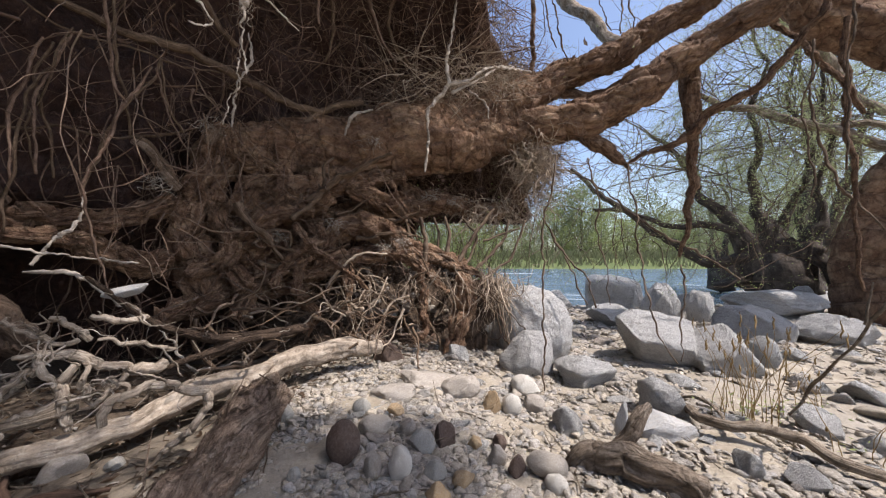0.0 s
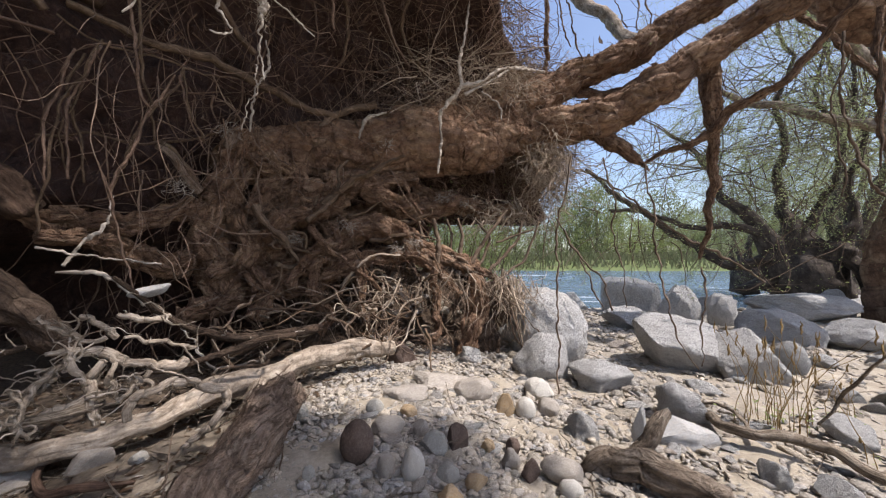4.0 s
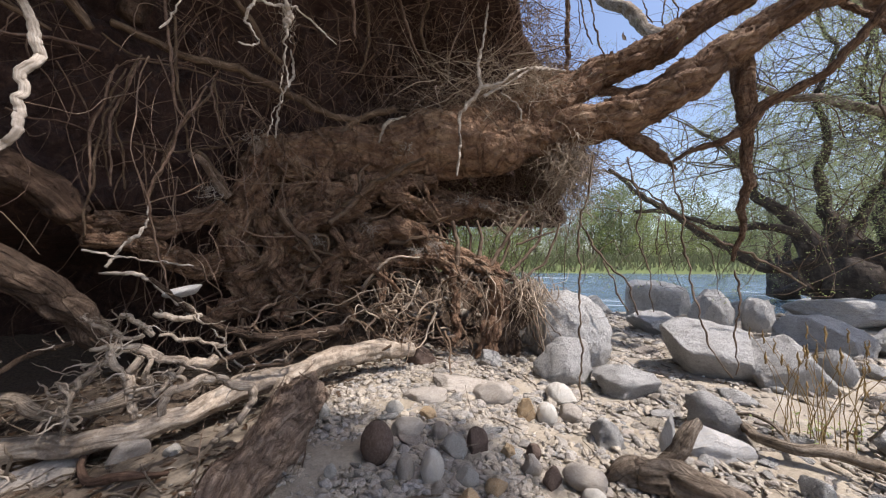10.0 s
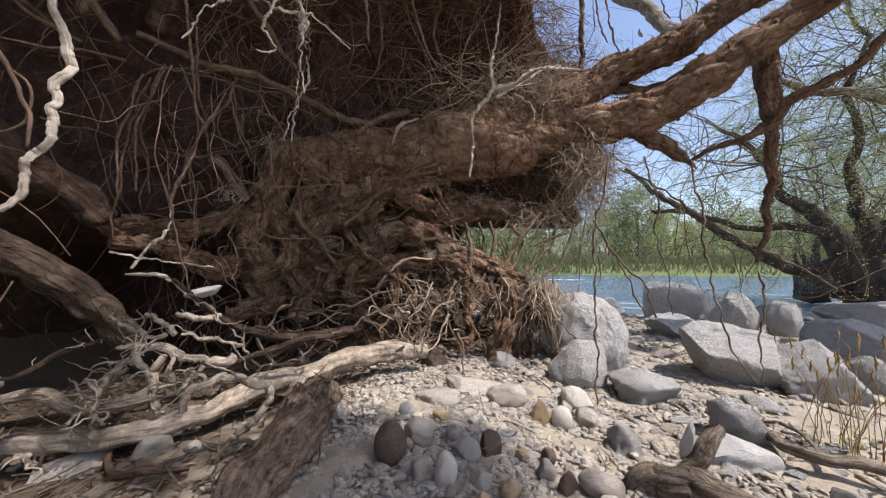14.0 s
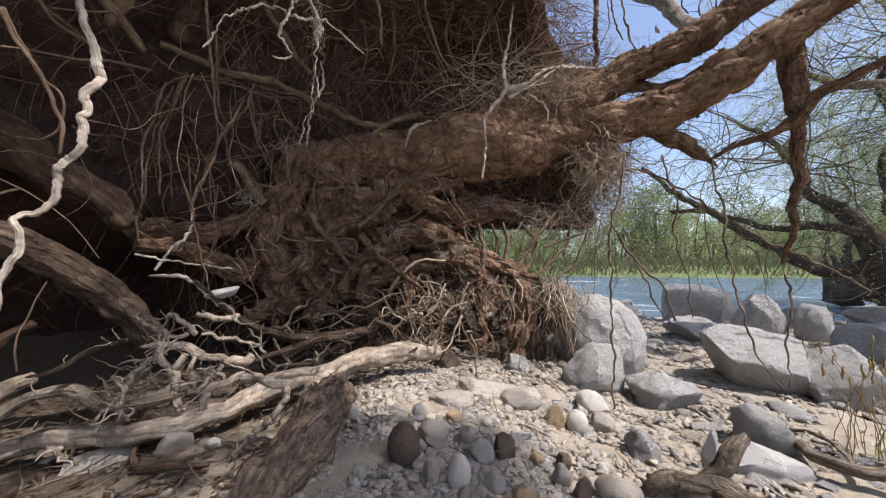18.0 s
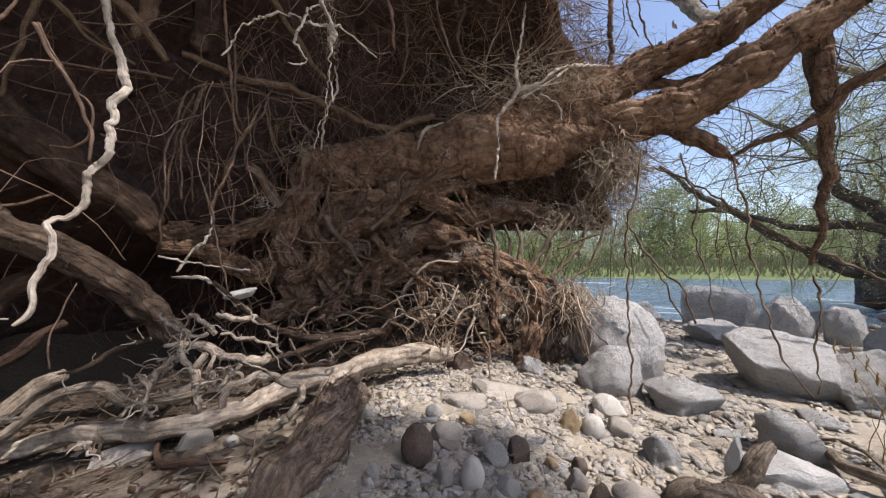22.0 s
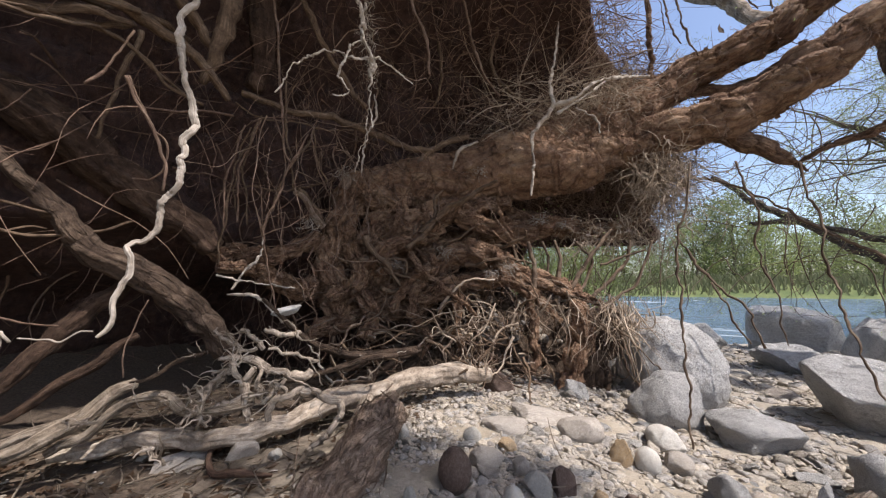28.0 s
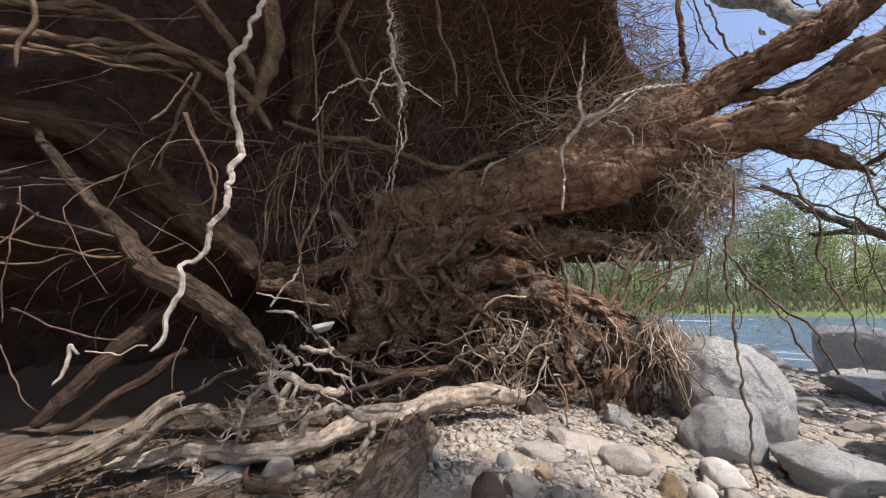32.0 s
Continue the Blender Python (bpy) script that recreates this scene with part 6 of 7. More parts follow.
boulder((1.375, 1.239, 0.127, 0.072), 43, 0.9, cut=0.4, label="flat pale grey rock")
boulder((1.992, 1.528, 0.111, 0.079), 44, 0.9, cut=0.4, label="flat pale grey rock")
boulder((2.997, 2.798, 0.198, 0.107), 45, 0.8)
boulder((3.498, 2.810, 0.182, 0.098), 46, 0.8)
boulder((2.472, 2.174, 0.173, 0.075), 47, 0.9, cut=0.4, label="flat pale grey rock")
boulder((1.090, 1.590, 0.270, 0.085), 48, 0.8, cut=0.3, mat=SLATE, label="thin pale grey plate of stone", tilt=18)
boulder((0.909, 1.666, 0.065, 0.184), 49, 0.4, cut=0.45, mat=SLATE, label="upright pale flake of stone")
boulder((-0.464, 2.838, 0.302, 0.168), 50, 0.8, cut=0.4, mat=DARK_STONE, label="dark angular rock by the log's end")
boulder((-0.306, 3.583, 0.435, 0.162), 51, 0.8, mat=GREY_STONE)
boulder((0.129, 2.850, 0.198, 0.129), 52, 0.6, cut=0.35, label="broken flake of pale rock")
for k, (x, y) in enumerate(((3.4, 6.4), (2.2, 6.2), (1.4, 6.6), (0.6, 6.0), (5.2, 6.6), (6.4, 7.0), (4.3, 5.6), (7.6, 6.4), (5.8, 5.2), (0.1, 6.6), (-0.5, 5.8), (8.5, 7.6))):
    boulder((x, y, 0.45 + 0.1 * (k % 4), 0.28 + 0.06 * (k % 3)), 60 + k, 0.9, cut=0.5, label="grey boulder along the water's edge")
STONES = "loose stones by the wad"
for spec, seed, mat, label, deep, cut in (
    ((-0.426, 1.399, 0.147, 0.169), 71, DARK_STONE, "smooth dark brown egg-shaped stone on the sand", 0.9, 0.85),
    ((-0.172, 1.319, 0.099, 0.131), 72, WHITE_STONE, "smooth whitish egg-shaped stone", 0.8, 0.85),
    ((0.298, 1.955, 0.120, 0.115), 73, GOLD_STONE, "blocky ochre stone among the gravel", 0.9, 0.5),
    ((0.411, 1.945, 0.118, 0.108), 74, WHITE_STONE, "rounded cream stone among the gravel", 0.8, 0.8),
    ((-0.099, 1.512, 0.140, 0.094), 75, BLUE_STONE, "angular blue-grey stone among the gravel", 0.8, 0.5),
    ((0.008, 1.548, 0.107, 0.117), 76, DARK_STONE, "angular dark brown stone among the gravel", 0.8, 0.5),
    ((-0.337, 1.626, 0.176, 0.090), 77, GREY_STONE, "long rounded purplish grey stone", 0.6, 0.8),
    ((0.430, 1.358, 0.173, 0.089), 78, GREY_STONE, "long rounded grey stone among the gravel", 0.6, 0.85),
    ((-0.032, 1.327, 0.096, 0.078), 79, BLUE_STONE, "rounded pale blue-grey stone", 0.8, 0.8),
    ((-0.019, 1.205, 0.100, 0.070), 80, GOLD_STONE, "angular ochre and cream stone", 0.8, 0.5),
    ((-0.857, 1.732, 0.123, 0.132), 81, BLUE_STONE, "blocky blue-grey stone below the log", 0.8, 0.5),
    ((-0.310, 2.012, 0.289, 0.077), 82, GREY_STONE, "flat purplish grey stone among the gravel", 0.6, 0.4),
    ((-0.073, 2.228, 0.463, 0.093), 83, GREY_STONE, "long flat pale stone among the gravel", 0.7, 0.4),
    ((0.114, 2.122, 0.264, 0.118), 84, GREY_STONE, "angular grey-brown stone among the gravel", 0.7, 0.4),
    ((0.268, 1.556, 0.069, 0.075), 85, DARK_STONE, "dark rounded stone among the gravel", 0.9, 0.7),
    ((0.240, 1.453, 0.089, 0.075), 86, GREY_STONE, "brownish grey stone among the gravel", 0.9, 0.6),
    ((0.307, 1.362, 0.078, 0.084), 87, DARK_STONE, "angular brown stone among the gravel", 0.9, 0.5),
    ((0.438, 1.269, 0.090, 0.061), 88, WHITE_STONE, "rounded cream stone among the gravel", 0.8, 0.8),
    ((-0.176, 1.644, 0.085, 0.079), 89, GREY_STONE, "rounded grey stone among the gravel", 0.9, 0.7),
    ((0.080, 1.300, 0.095, 0.060), 90, GOLD_STONE, "angular tan stone among the gravel", 0.8, 0.45),
    ((-0.458, 1.839, 0.105, 0.076), 91, BLUE_STONE, "rounded blue-grey stone among the gravel", 0.8, 0.8),
    ((-0.265, 1.825, 0.100, 0.063), 92, GOLD_STONE, "small ochre stone among the gravel", 0.8, 0.5),
    ((0.567, 2.240, 0.203, 0.116), 93, WHITE_STONE, "flat cream stone among the gravel", 0.8, 0.5),
    ((0.555, 1.990, 0.133, 0.090), 94, GREY_STONE, "rounded grey stone among the gravel", 0.8, 0.7),
    ((-0.285, 1.336, 0.076, 0.092), 95, GREY_STONE, "speckled grey stone half in the sand", 0.9, 0.7),
    ((-0.586, 1.291, 0.052, 0.053), 96, BLUE_STONE, "small blue-grey stone among the gravel", 0.9, 0.7),
    ((-1.381, 1.380, 0.070, 0.058), 97, BLUE_STONE, "pale blue-grey stone under the log", 0.9, 0.7),
    ((-1.768, 1.183, 0.259, 0.074), 98, GREY_STONE, "flat tan slab of rock under the logs", 0.6, 0.4),
    ((-1.553, 1.336, 0.157, 0.106), 99, GREY_STONE, "pale angular rock under the logs", 0.7, 0.4),
    ((0.151, 1.559, 0.070, 0.065), 100, GOLD_STONE, "small yellow stone among the gravel", 0.9, 0.6),
    ((0.839, 1.539, 0.084, 0.058), 101, WHITE_STONE, "small cream stone among the gravel", 0.9, 0.6),
    ((0.573, 2.725, 0.213, 0.142), 102, GREY_STONE, "grey stone by the boulders", 0.8, 0.6),
    ((0.728, 2.686, 0.135, 0.159), 103, WHITE_STONE, "pale upright stone by the boulders", 0.8, 0.6),
):
    boulder(spec, seed, deep, 0, mat, label, 10, cut, 0, "stone", 0.04 if cut > 0.75 else 0.10, 0.1 if cut > 0.83 else 0.24, 0.3, "stone", STONES)
# the pale flat stone caught on top of the twigs
v, f = rock_shape(3, 120, 10, 0.4, 0.05, 0.2)
ob = new("stone", mesh_of("stone", v / np.abs(v).max(0), f, SLATE))
ob.matrix_basis = Matrix.Translation((-1.681, 1.713, 0.721)) @ pose(0, 0, 0, 8, -12, 40) @ Matrix.Diagonal((0.095, 0.05, 0.028, 1))
tagged(ob, "flat pale stone caught on the twig pile", "stone", STONES)

SHAPES = [mesh_of("cobble", *(lambda v, f: (v * (1, 0.82, 0.62), f))(*rock_shape(3, 500 + k, 11, 0.38 + 0.04 * (k % 10), 0.06, 0.2)), COBBLE) for k in range(16)]


def scatter():
    """Loose cobbles, each by itself, then the small gravel between them as one sheet of stones."""
    rng = np.random.default_rng(77)
    taken = []

    def free(x, y, r):
        return all((x - a) ** 2 + (y - b) ** 2 > (0.75 * (r + c)) ** 2 for a, b, c in taken)

    made = 0
    while made < 260:
        u = rng.random()
        if u < 0.72:
            x, y = rng.uniform(-0.9, 1.6), rng.uniform(1.2, 3.5)
        else:
            x, y = rng.uniform(0.8, 4.5), rng.uniform(1.4, 5.5)
        if x < -0.35 and y < 1.9 and rng.random() < 0.8:
            continue
        r = min(0.10, 0.022 + rng.exponential(0.014)) * (1.25 if u > 0.72 else 1)
        if not free(x, y, r):
            continue
        taken.append((x, y, r))
        ob = new("cobble", SHAPES[rng.integers(16)])
        ob.matrix_basis = pose(x, y, float(land(x, y)) + r * 0.16, rng.normal(0, 12), rng.normal(0, 12), rng.uniform(0, 360)) @ Matrix.Diagonal((r, r * rng.uniform(0.75, 1.1), r * rng.uniform(0.7, 1.1), 1))
        tagged(ob, "rounded river cobble bedded in pale sand", "cobble", "cobbles on the river bar")
        made += 1
    for k in range(60):  # loose cobbles behind the viewpoint
        x, y, r = rng.uniform(-2.8, 5.0), rng.uniform(-4.0, 0.6), min(0.11, 0.03 + rng.exponential(0.02))
        if not free(x, y, r):
            continue
        ob = new("cobble", SHAPES[rng.integers(16)])
        ob.matrix_basis = pose(x, y, float(land(x, y)) + r * 0.16, 0, 0, rng.uniform(0, 360)) @ Matrix.Scale(r, 4)
        tagged(ob, "rounded river cobble bedded in pale sand", "cobble", "cobbles on the river bar")
    flat = [mesh_of("slab_stone", *(lambda v, f: (v * (1, 0.8, 0.28), f))(*rock_shape(3, 560 + k, 9, 0.35, 0.05, 0.05)), COBBLE if k % 3 else BOULDER) for k in range(8)]
    for k in range(330):
        x, y = (rng.uniform(1.0, 5.0), rng.uniform(1.3, 4.6)) if k % 3 == 0 else (rng.uniform(-0.5, 1.6), rng.uniform(1.4, 3.5))
        r = rng.uniform(0.05, 0.15) if k % 3 == 0 else rng.uniform(0.025, 0.085)
        if not free(x, y, r):
            continue
        taken.append((x, y, r))
        ob = new("slab_stone", flat[rng.integers(8)])
        ob.matrix_basis = pose(x, y, float(land(x, y)) + 0.1 * r, rng.normal(0, 9), rng.normal(0, 9), rng.uniform(0, 360)) @ Matrix.Scale(r, 4)
        tagged(ob, "flat angular slab of pale stone on the gravel", "stone", "flat stones on the river bar")
    kinds = [[rock_shape(n, 700 + k, 10, 0.25, 0.06, 0.05) for k in range(10)] for n in (1, 2)]
    vs, fs, n = [], [], 0
    for k in range(42000):
        u = rng.random()
        if k >= 36000:
            x, y = rng.uniform(-3.2, 5.5), rng.uniform(-4.5, 1.3)
        elif u < 0.2:
            x, y = rng.uniform(-1.1, 0.3), rng.uniform(0.9, 2.2)
        elif u < 0.5:
            x, y = rng.uniform(-1.0, 1.7), rng.uniform(1.15, 3.4)
        elif u < 0.85:
            x, y = rng.uniform(-0.6, 4.8), rng.uniform(1.2, 6.0)
        else:
            x, y = rng.uniform(-2.6, 7.0), rng.uniform(1.0, 7.2)
        dens = noise.noise(Vector((x * 1.4, y * 1.4, 4.0))) + (0.3 if x > -0.3 else -0.25)
        if dens < -0.15 and rng.random() < (0.3 if u < 0.2 else 0.75):
            continue
        r = min(0.045, 0.006 + rng.exponential(0.0085)) * (1 + 0.25 * max(0, y - 2))
        v, f = kinds[r > 0.013][k % 10]
        t = rng.uniform(0, 6.28)
        m = np.array([[math.cos(t), -math.sin(t), 0], [math.sin(t), math.cos(t), 0], [0, 0, 1]])
        w = (v * (r, r * rng.uniform(0.6, 1), r * rng.uniform(0.3, 0.65))) @ m.T + (x, y, float(land(x, y)) + r * 0.16)
        vs.append(w)
        fs.append(f + n)
        n += len(w)
    thing("gravel", mesh_of("gravel", np.vstack(vs), np.vstack(fs), GRAVEL, True), "mixed tan and grey river gravel", "gravel", kind="stuff")


scatter()


def litter():
    """Broken twigs, chips of bark and dead leaves strewn under the wad."""
    rng = np.random.default_rng(29)
    tubes = []
    for k in range(900):
        x, y = (rng.uniform(-2.8, -0.75), rng.uniform(0.8, 2.9)) if k % 4 else (rng.uniform(-0.3, 3.5), rng.uniform(1.2, 4.0))
        p = (x, y, float(land(x, y)) + rng.uniform(0.004, 0.03))
        d = (rng.normal(), rng.normal(), rng.normal(0, 0.15))
        tubes.append(strand(rng, p, d, rng.uniform(0.03, 0.28), rng.choice([0.0016, 0.003, 0.005]), 4, 0.25, 0.0, 4, 0.0, k, 0.5))
    thing("ground_litter", tube_mesh("ground_litter", tubes, DRIFT), "broken twigs and bark litter on the ground", "litter", kind="stuff")
    n = 1500
    x, y = rng.uniform(-2.9, -0.85, n), rng.uniform(0.7, 3.0, n)
    c = np.stack([x, y, land(x, y) + 0.012], 1)
    t = rng.uniform(0, 6.28, n)
    u = np.stack([np.cos(t), np.sin(t), rng.normal(0, 0.25, n)], 1) * rng.uniform(0.008, 0.035, (n, 1))
    w = np.stack([-np.sin(t), np.cos(t), rng.normal(0, 0.3, n)], 1) * rng.uniform(0.005, 0.018, (n, 1))
    v = np.stack([c - u, c - w + (0, 0, 0.006), c + u, c + w + (0, 0, 0.006)], 1).reshape(-1, 3)
    thing("dead_leaves", mesh_of("dead_leaves", v, np.arange(4 * n).reshape(-1, 4), DEADLEAF, False), "brown dead leaves and bark chips on the ground", "leaf litter", kind="stuff")


litter()

# ------------------------------------------------------------ trees


def tree(name, stems, seed, label, twigs=260, mat=LIMB, leaf=LEAF, per=9, size=0.022, reach=1.6, up=0.35):
    """A willow: given stems, limbs and twigs that spring from them, small leaves along the twigs."""
    rng = np.random.default_rng(seed)
    e = base(name, stems[0][0][:3], label, "tree")
    for q in stems:
        wad_root(q, mat, 18, 0.45, 0.05, 2.5, 0.06, "trunk", e)
    tubes, spots = [], []
    for k in range(twigs):
        q = np.asarray(stems[k % 4], float)
        c = spline(q, 0.2)
        i = rng.integers(int(len(c) * 0.6), len(c))
        p = c[i, :3]
        d = np.array([rng.normal(0, 1), rng.normal(0, 1), rng.normal(up, 0.6)])
        length, rad = reach * rng.uniform(0.5, 1.4), min(0.016, max(0.005, c[i, 3] * 0.3))
        pts, dd = [], d / np.linalg.norm(d)
        for s in range(7):
            pts.append((*p, rad * (1 - 0.13 * s)))
            dd = dd + rng.normal(0, 0.26, 3) + (0, 0, -0.02 * s)
            dd /= np.linalg.norm(dd)
            p = p + dd * length / 6
            if s > 1:
                for _ in range(2):
                    b = dd * 0.5 + rng.normal(0, 0.7, 3) + (0, 0, -0.2)
                    b /= np.linalg.norm(b)
                    l2 = reach * rng.uniform(0.15, 0.4)
                    tubes.append(strand(rng, p, b, l2, rad * 0.25, 5, 0.25, 0.12, 3, -0.3, k))
                    w = tubes[-1][0][::3]
                    spots += list(w[len(w) // 2:])
        tubes.append(tube(pts, 5, 0.12, 0, 0, 1, k, False))
    part("twig_mass", tube_mesh("twig_mass", tubes, LIMB), e, "fine grey twigs", "stuff")
    part("crown", leaves(rng, np.array(spots), per, 0.05, size, leaf, slim=0.28), e, "thin fresh green spring foliage", "stuff")
    return e


willow = tree("willow_tree", (
    [(6.231, 5.927, 0.256, 0.4595), (6.187, 5.973, 0.669, 0.4685), (6.168, 5.993, 1.088, 0.2997), (6.083, 6.079, 1.68, 0.1216), (6.026, 6.135, 2.286, 0.0741), (6.063, 6.099, 2.93, 0.0567), (5.992, 6.169, 3.729, 0.0408), (6.087, 6.075, 4.565, 0.0312), (6.018, 6.144, 5.504, 0.0232)],
    [(5.986, 6.034, 0.666, 0.3211), (5.832, 6.138, 1.093, 0.1834), (5.609, 6.298, 1.542, 0.1228), (5.369, 6.46, 2.107, 0.092), (5.194, 6.559, 2.521, 0.0662), (4.943, 6.709, 3.013, 0.0491), (4.522, 6.96, 3.591, 0.0312)],
    [(6.31, 5.844, 0.674, 0.3378), (6.449, 5.64, 1.077, 0.1844), (6.495, 5.535, 1.659, 0.0759), (6.437, 5.551, 2.253, 0.0486), (6.524, 5.397, 2.986, 0.0329), (6.491, 5.384, 3.855, 0.0259), (6.554, 5.255, 4.645, 0.0183)],
    [(6.194, 5.967, 1.088, 0.1721), (6.301, 5.853, 1.703, 0.0682), (6.424, 5.718, 2.191, 0.0435), (6.48, 5.654, 2.985, 0.0353), (6.355, 5.794, 3.766, 0.0292), (6.416, 5.726, 4.772, 0.021)],
    [(5.41, 6.426, 0.371, 0.0723), (5.666, 6.269, 0.526, 0.1208), (5.933, 6.087, 0.686, 0.1795)],
    [(5.813, 6.064, 0.984, 0.1148), (5.332, 6.387, 0.765, 0.0815), (4.861, 6.653, 1.109, 0.0788), (4.333, 6.915, 1.604, 0.0639), (3.741, 7.162, 2.263, 0.057), (2.97, 7.428, 2.974, 0.0364)],
    [(5.579, 6.146, 1.418, 0.0765), (5.217, 6.359, 1.604, 0.0637), (4.738, 6.631, 1.552, 0.0494), (4.114, 6.949, 1.853, 0.0433), (3.396, 7.243, 1.996, 0.0352)],
    [(6.42, 5.571, 1.075, 0.1396), (6.498, 5.323, 0.787, 0.0842), (6.45, 5.223, 0.333, 0.0502)],
), 21, "many-stemmed willow with added, unseen green leaves that shade the wad by the water", 150, DARK_LIMB, LEAF_SOFT, per=13, size=0.015, reach=2.3)
copy_thing(willow, pose(14.5, 12.2, -0.2, 0, 0, 200))
copy_thing(willow, pose(11.0, 12.8, -0.3, 0, 0, 140))
copy_thing(willow, pose(12.6, 11.0, -0.3, 0, 0, 75) @ Matrix.Scale(1.6, 4))
leaner = base("leaning_tree", (6.168, 4.440, 0.071), "thick leaning trunk with reddish-brown bark beside the boulders", "tree")
for pts in (
    [(6.545, 4.601, -0.158, 0.6416), (6.512, 4.647, 0.396, 0.5366), (6.514, 4.644, 1.128, 0.4898), (6.573, 4.561, 1.85, 0.4189), (6.772, 4.259, 2.471, 0.3477), (6.974, 3.919, 3.266, 0.2801)],
    [(5.119, 3.131, 2.676, 0.2235), (4.822, 3.223, 2.993, 0.2307), (4.507, 3.324, 3.331, 0.2265), (4.247, 3.495, 3.713, 0.2262), (3.983, 3.647, 4.171, 0.2366), (3.725, 3.771, 4.773, 0.2319)],
):
    wad_root(pts, BARK, 36, 0.5, 0.04, 3, 0.04, "trunk", leaner)
for pts in (
    [(6.674, 4.501, 2.464, 0.1118), (6.399, 4.599, 2.597, 0.1061), (5.987, 4.842, 2.843, 0.1032), (5.469, 5.161, 3.157, 0.1009), (4.972, 5.413, 3.481, 0.0867), (4.528, 5.572, 3.759, 0.0695)],
    [(6.817, 4.593, 2.677, 0.0734), (6.457, 4.807, 2.889, 0.0769), (5.981, 5.13, 3.051, 0.0729), (5.644, 5.238, 3.162, 0.0652)],
    [(6.726, 4.423, 2.691, 0.0943), (6.406, 4.589, 3.089, 0.0899), (6.063, 4.747, 3.507, 0.0931), (5.76, 4.835, 3.995, 0.1038), (5.449, 4.932, 4.508, 0.115), (5.119, 5.035, 4.86, 0.1085), (4.91, 4.989, 5.376, 0.1079)],
    [(3.275, 5.788, 4.816, 0.1451), (2.942, 6.164, 5.499, 0.1659), (2.634, 6.485, 6.12, 0.1865), (2.282, 6.808, 7.007, 0.1963)],
):
    pts = [(x, y, z, 0.62 * r) for x, y, z, r in pts]
    wad_root(pts, DRIFT, 16, 0.35, 0.03, 4, 0.03, "limb", leaner, "bare pale limb")


def thicket():
    """Fine leafless and budding twigs that arch between the trees over the bar."""
    rng = np.random.default_rng(91)
    tubes, spots = [], []
    for k in range(320):
        x, y = rng.uniform(1.0, 6.8), rng.uniform(4.6, 6.6)
        p = (x, y, rng.uniform(1.0, 4.6))
        d = (rng.normal(-0.3, 0.8), rng.normal(0, 0.4), rng.normal(-0.2, 0.5))
        tubes.append(strand(rng, p, d, rng.uniform(0.8, 2.6), rng.uniform(0.0025, 0.009), 10, 0.22, 0.06, 4, 0.5, k))
        spots += list(tubes[-1][0][::9])
    e = base("overhanging_twigs", (4.5, 5.6, 2.5), "fine dark drooping twigs with opening buds", "twigs")
    part("twig_mass", tube_mesh("twig_mass", tubes, TWIG), e, "", "stuff")
    part("bud_mass", leaves(rng, np.array(spots), 2, 0.05, 0.016, LEAF), e, "", "stuff")


thicket()


def saplings(x, y, seed, n=16, tall=2.2):
    """A clump of upright shoots with pale young leaves."""
    e = base("willow_shrub", (x, y, float(land(x, y))), "clump of slender willow shoots with pale young leaves", "shrub", "shrubs on the bar")
    rng = np.random.default_rng(seed)
    spots = []
    for k in range(n):
        p = (x + rng.normal(0, 0.25), y + rng.normal(0, 0.25), float(land(x, y)) - 0.05)
        tb = strand(rng, p, (rng.normal(0, 0.3), rng.normal(0, 0.3), 1), tall * rng.uniform(0.6, 1.1), 0.012, 7, 0.12, -0.03, 5, 0, k)
        part("shoot", tube_mesh("shoot", [tb], TWIG), e)
        spots += list(tb[0][len(tb[0]) // 3::4])
    part("leaves", leaves(rng, np.array(spots), 12, 0.09, 0.022, LEAF_PALE), e, "", "stuff")


for k, (x, y) in enumerate(((-0.2, 5.2), (0.35, 5.6), (-0.8, 5.6), (0.05, 6.3), (-1.4, 6.2), (0.55, 6.8))):
    saplings(x, y, 200 + k)


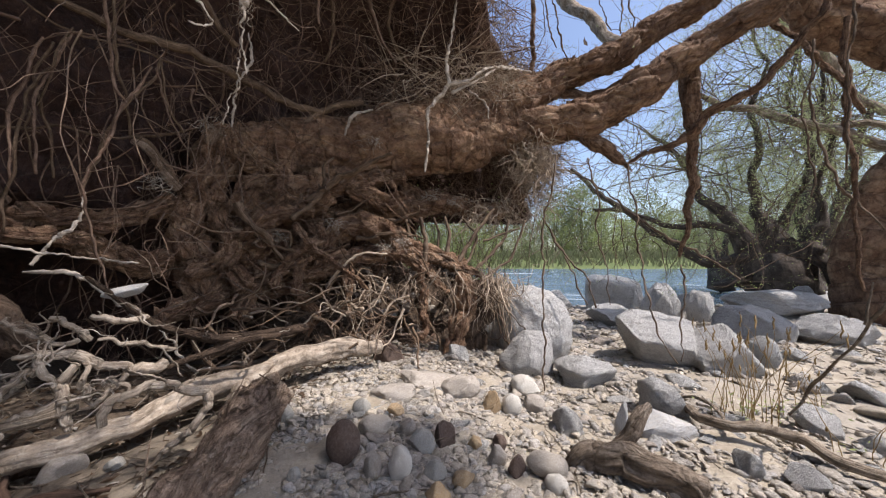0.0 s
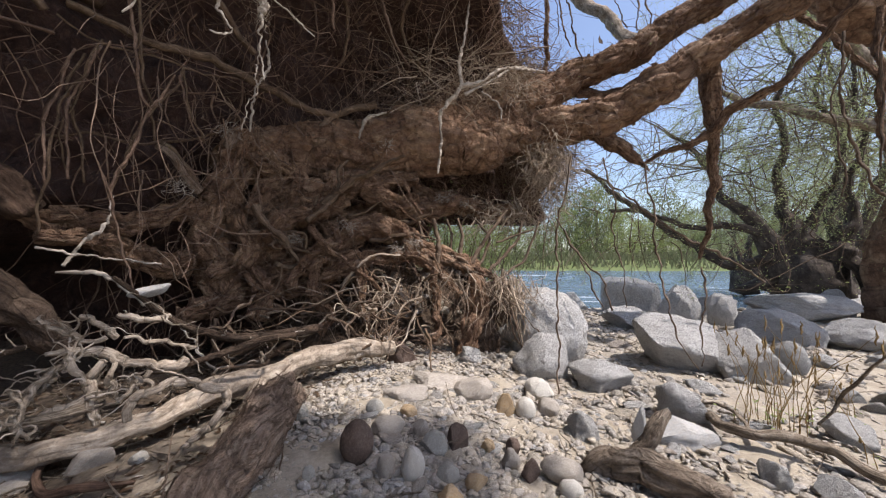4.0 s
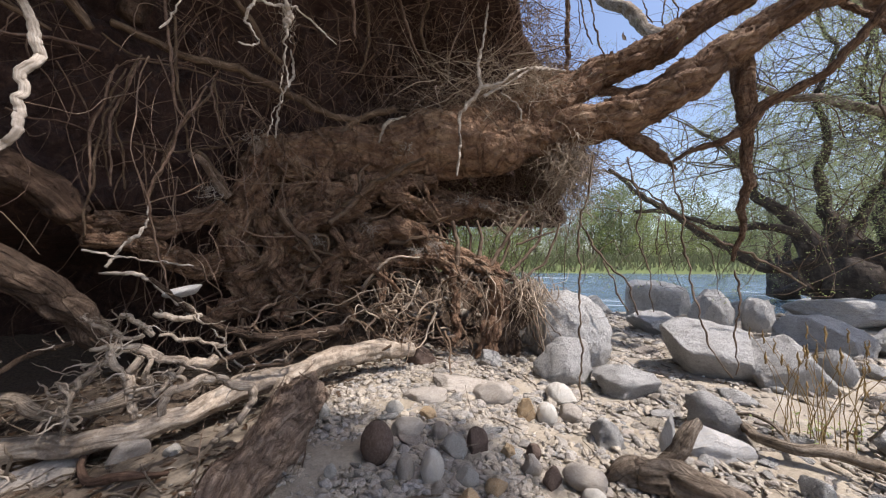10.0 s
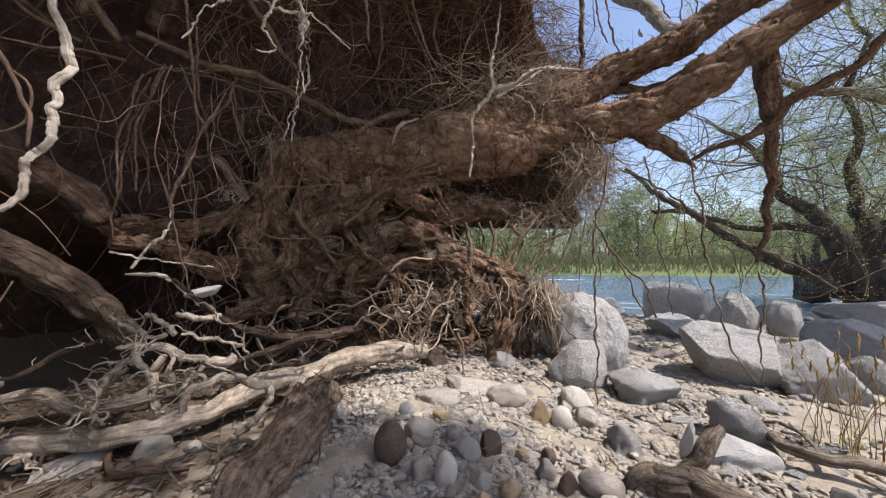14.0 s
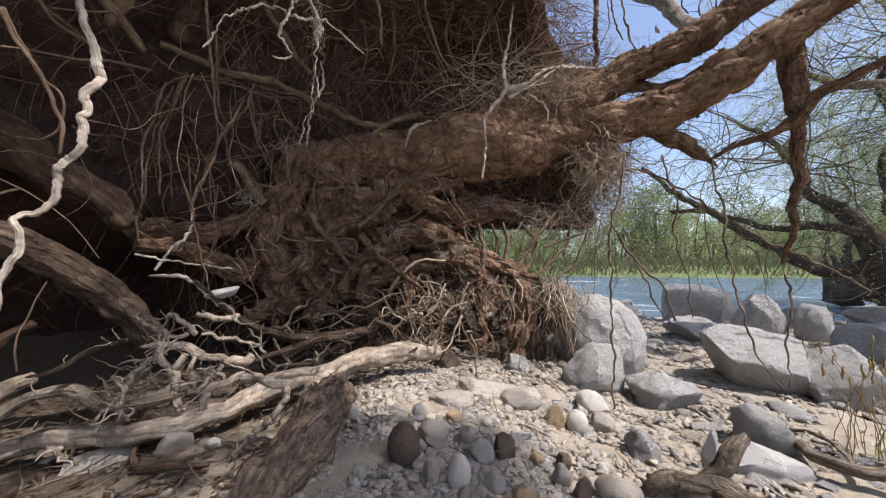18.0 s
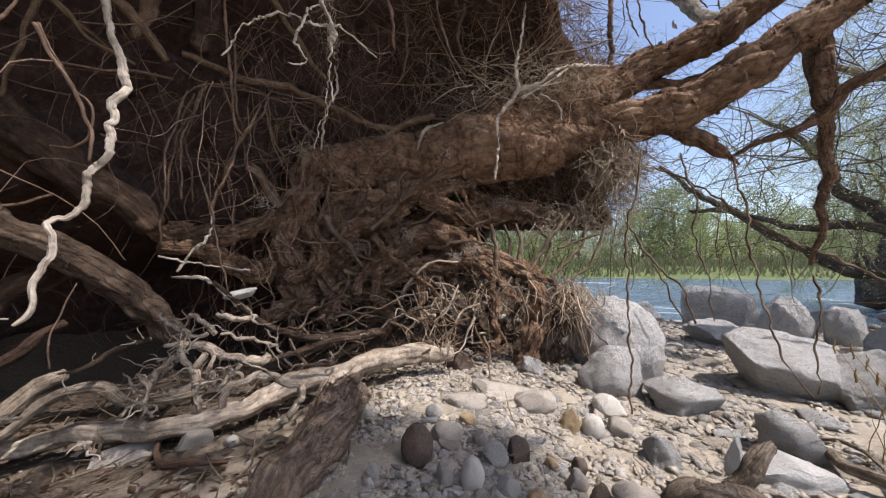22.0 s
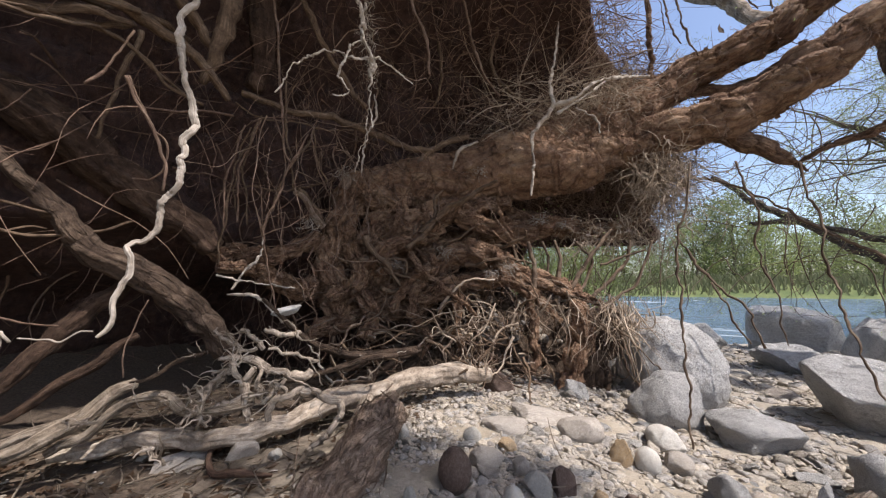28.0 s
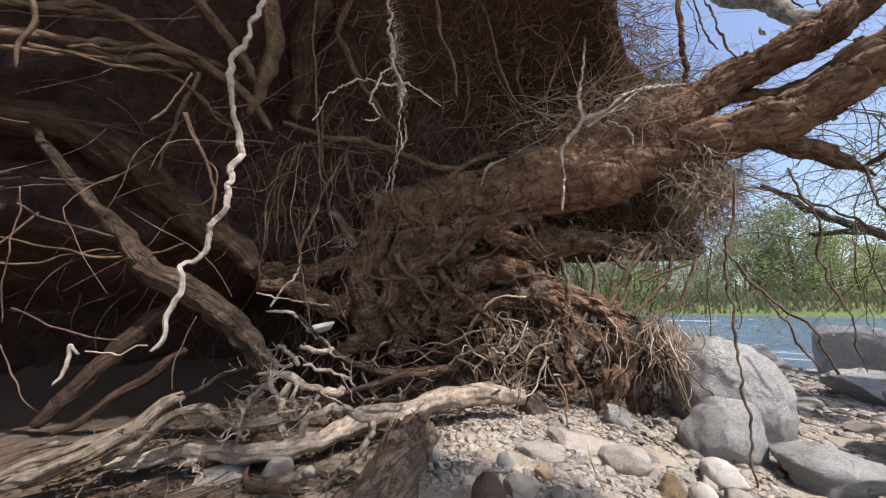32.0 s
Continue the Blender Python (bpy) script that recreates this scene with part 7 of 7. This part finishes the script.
def far_tree(seed, tall, wide, leaf, name, label, group):
    rng = np.random.default_rng(seed)
    e = base(name, (0, 0, 0), label, "tree", group)
    wad_root([(0, 0, -0.3, 0.03 * tall), (0.1, 0, 0.4 * tall, 0.02 * tall), (0, 0.1, 0.85 * tall, 0.004 * tall)], LIMB, 7, 0.2, 0.05, 1, 0.8, "trunk", e)
    cs = []
    for k in range(110):
        z = tall * rng.uniform(0.04, 1.0)
        w = tall * wide * math.sqrt(max(0.02, 1 - (abs(z / tall - 0.45) / 0.58) ** 2)) * (0.75 + 0.5 * rng.random())
        an = rng.uniform(0, 6.28)
        q = w * rng.random() ** 0.35
        cs.append((q * math.cos(an), q * math.sin(an), z))
    part("crown", leaves(rng, cs, 34, tall * 0.045, tall * 0.014, leaf, slim=0.5), e, "", "stuff")
    return e


BANK = "trees on the far bank"
kinds = [far_tree(300 + k, t, w, m, "far_tree", lab, BANK) for k, (t, w, m, lab) in enumerate((
    (6.0, 0.42, LEAF_FAR, "broad green riverside tree on the far bank"), (7.5, 0.34, LEAF_FAR, "tall green riverside tree on the far bank"),
    (5.0, 0.5, LEAF_PALE, "pale green budding tree on the far bank"), (8.5, 0.3, LEAF_FAR, "tall green riverside tree on the far bank"),
    (4.5, 0.5, LEAF_FAR, "bushy green tree on the far bank"), (6.5, 0.38, LEAF_PALE, "pale green budding tree on the far bank")))]
rngf = np.random.default_rng(8)
for k in range(110):
    x, y = -38 + 118 * (k + rngf.uniform(-0.5, 0.5)) / 110, rngf.uniform(50, 64)
    m = pose(x, y, float(land(x, y)) - 0.2, 0, 0, rngf.uniform(0, 360)) @ Matrix.Scale(rngf.uniform(0.95, 1.6), 4)
    if k < 6:
        kinds[k].location = m.translation
    else:
        copy_thing(kinds[rngf.integers(6)], m)


def bank_reeds():
    rng = np.random.default_rng(55)
    n = 9000
    x, y = rng.uniform(-40, 75, n), rng.uniform(41.5, 50, n)
    c = np.stack([x, y, land(x, y)], 1)
    h = rng.uniform(0.4, 1.4, (n, 1))
    s = np.stack([rng.normal(0, 0.25, n), rng.normal(0, 0.2, n), np.ones(n)], 1) * h
    w = rng.uniform(0.05, 0.12, (n, 1)) * np.array([[1, 0, 0]])
    v = np.stack([c - w, c + w, c + s * 0.7 + w * 0.7, c + s], 1).reshape(-1, 3)
    thing("bank_grass", mesh_of("bank_grass", v, np.arange(4 * n).reshape(-1, 4), GRASS, False), "tall yellow-green grass and reeds on the far bank", "grass", kind="stuff")


bank_reeds()
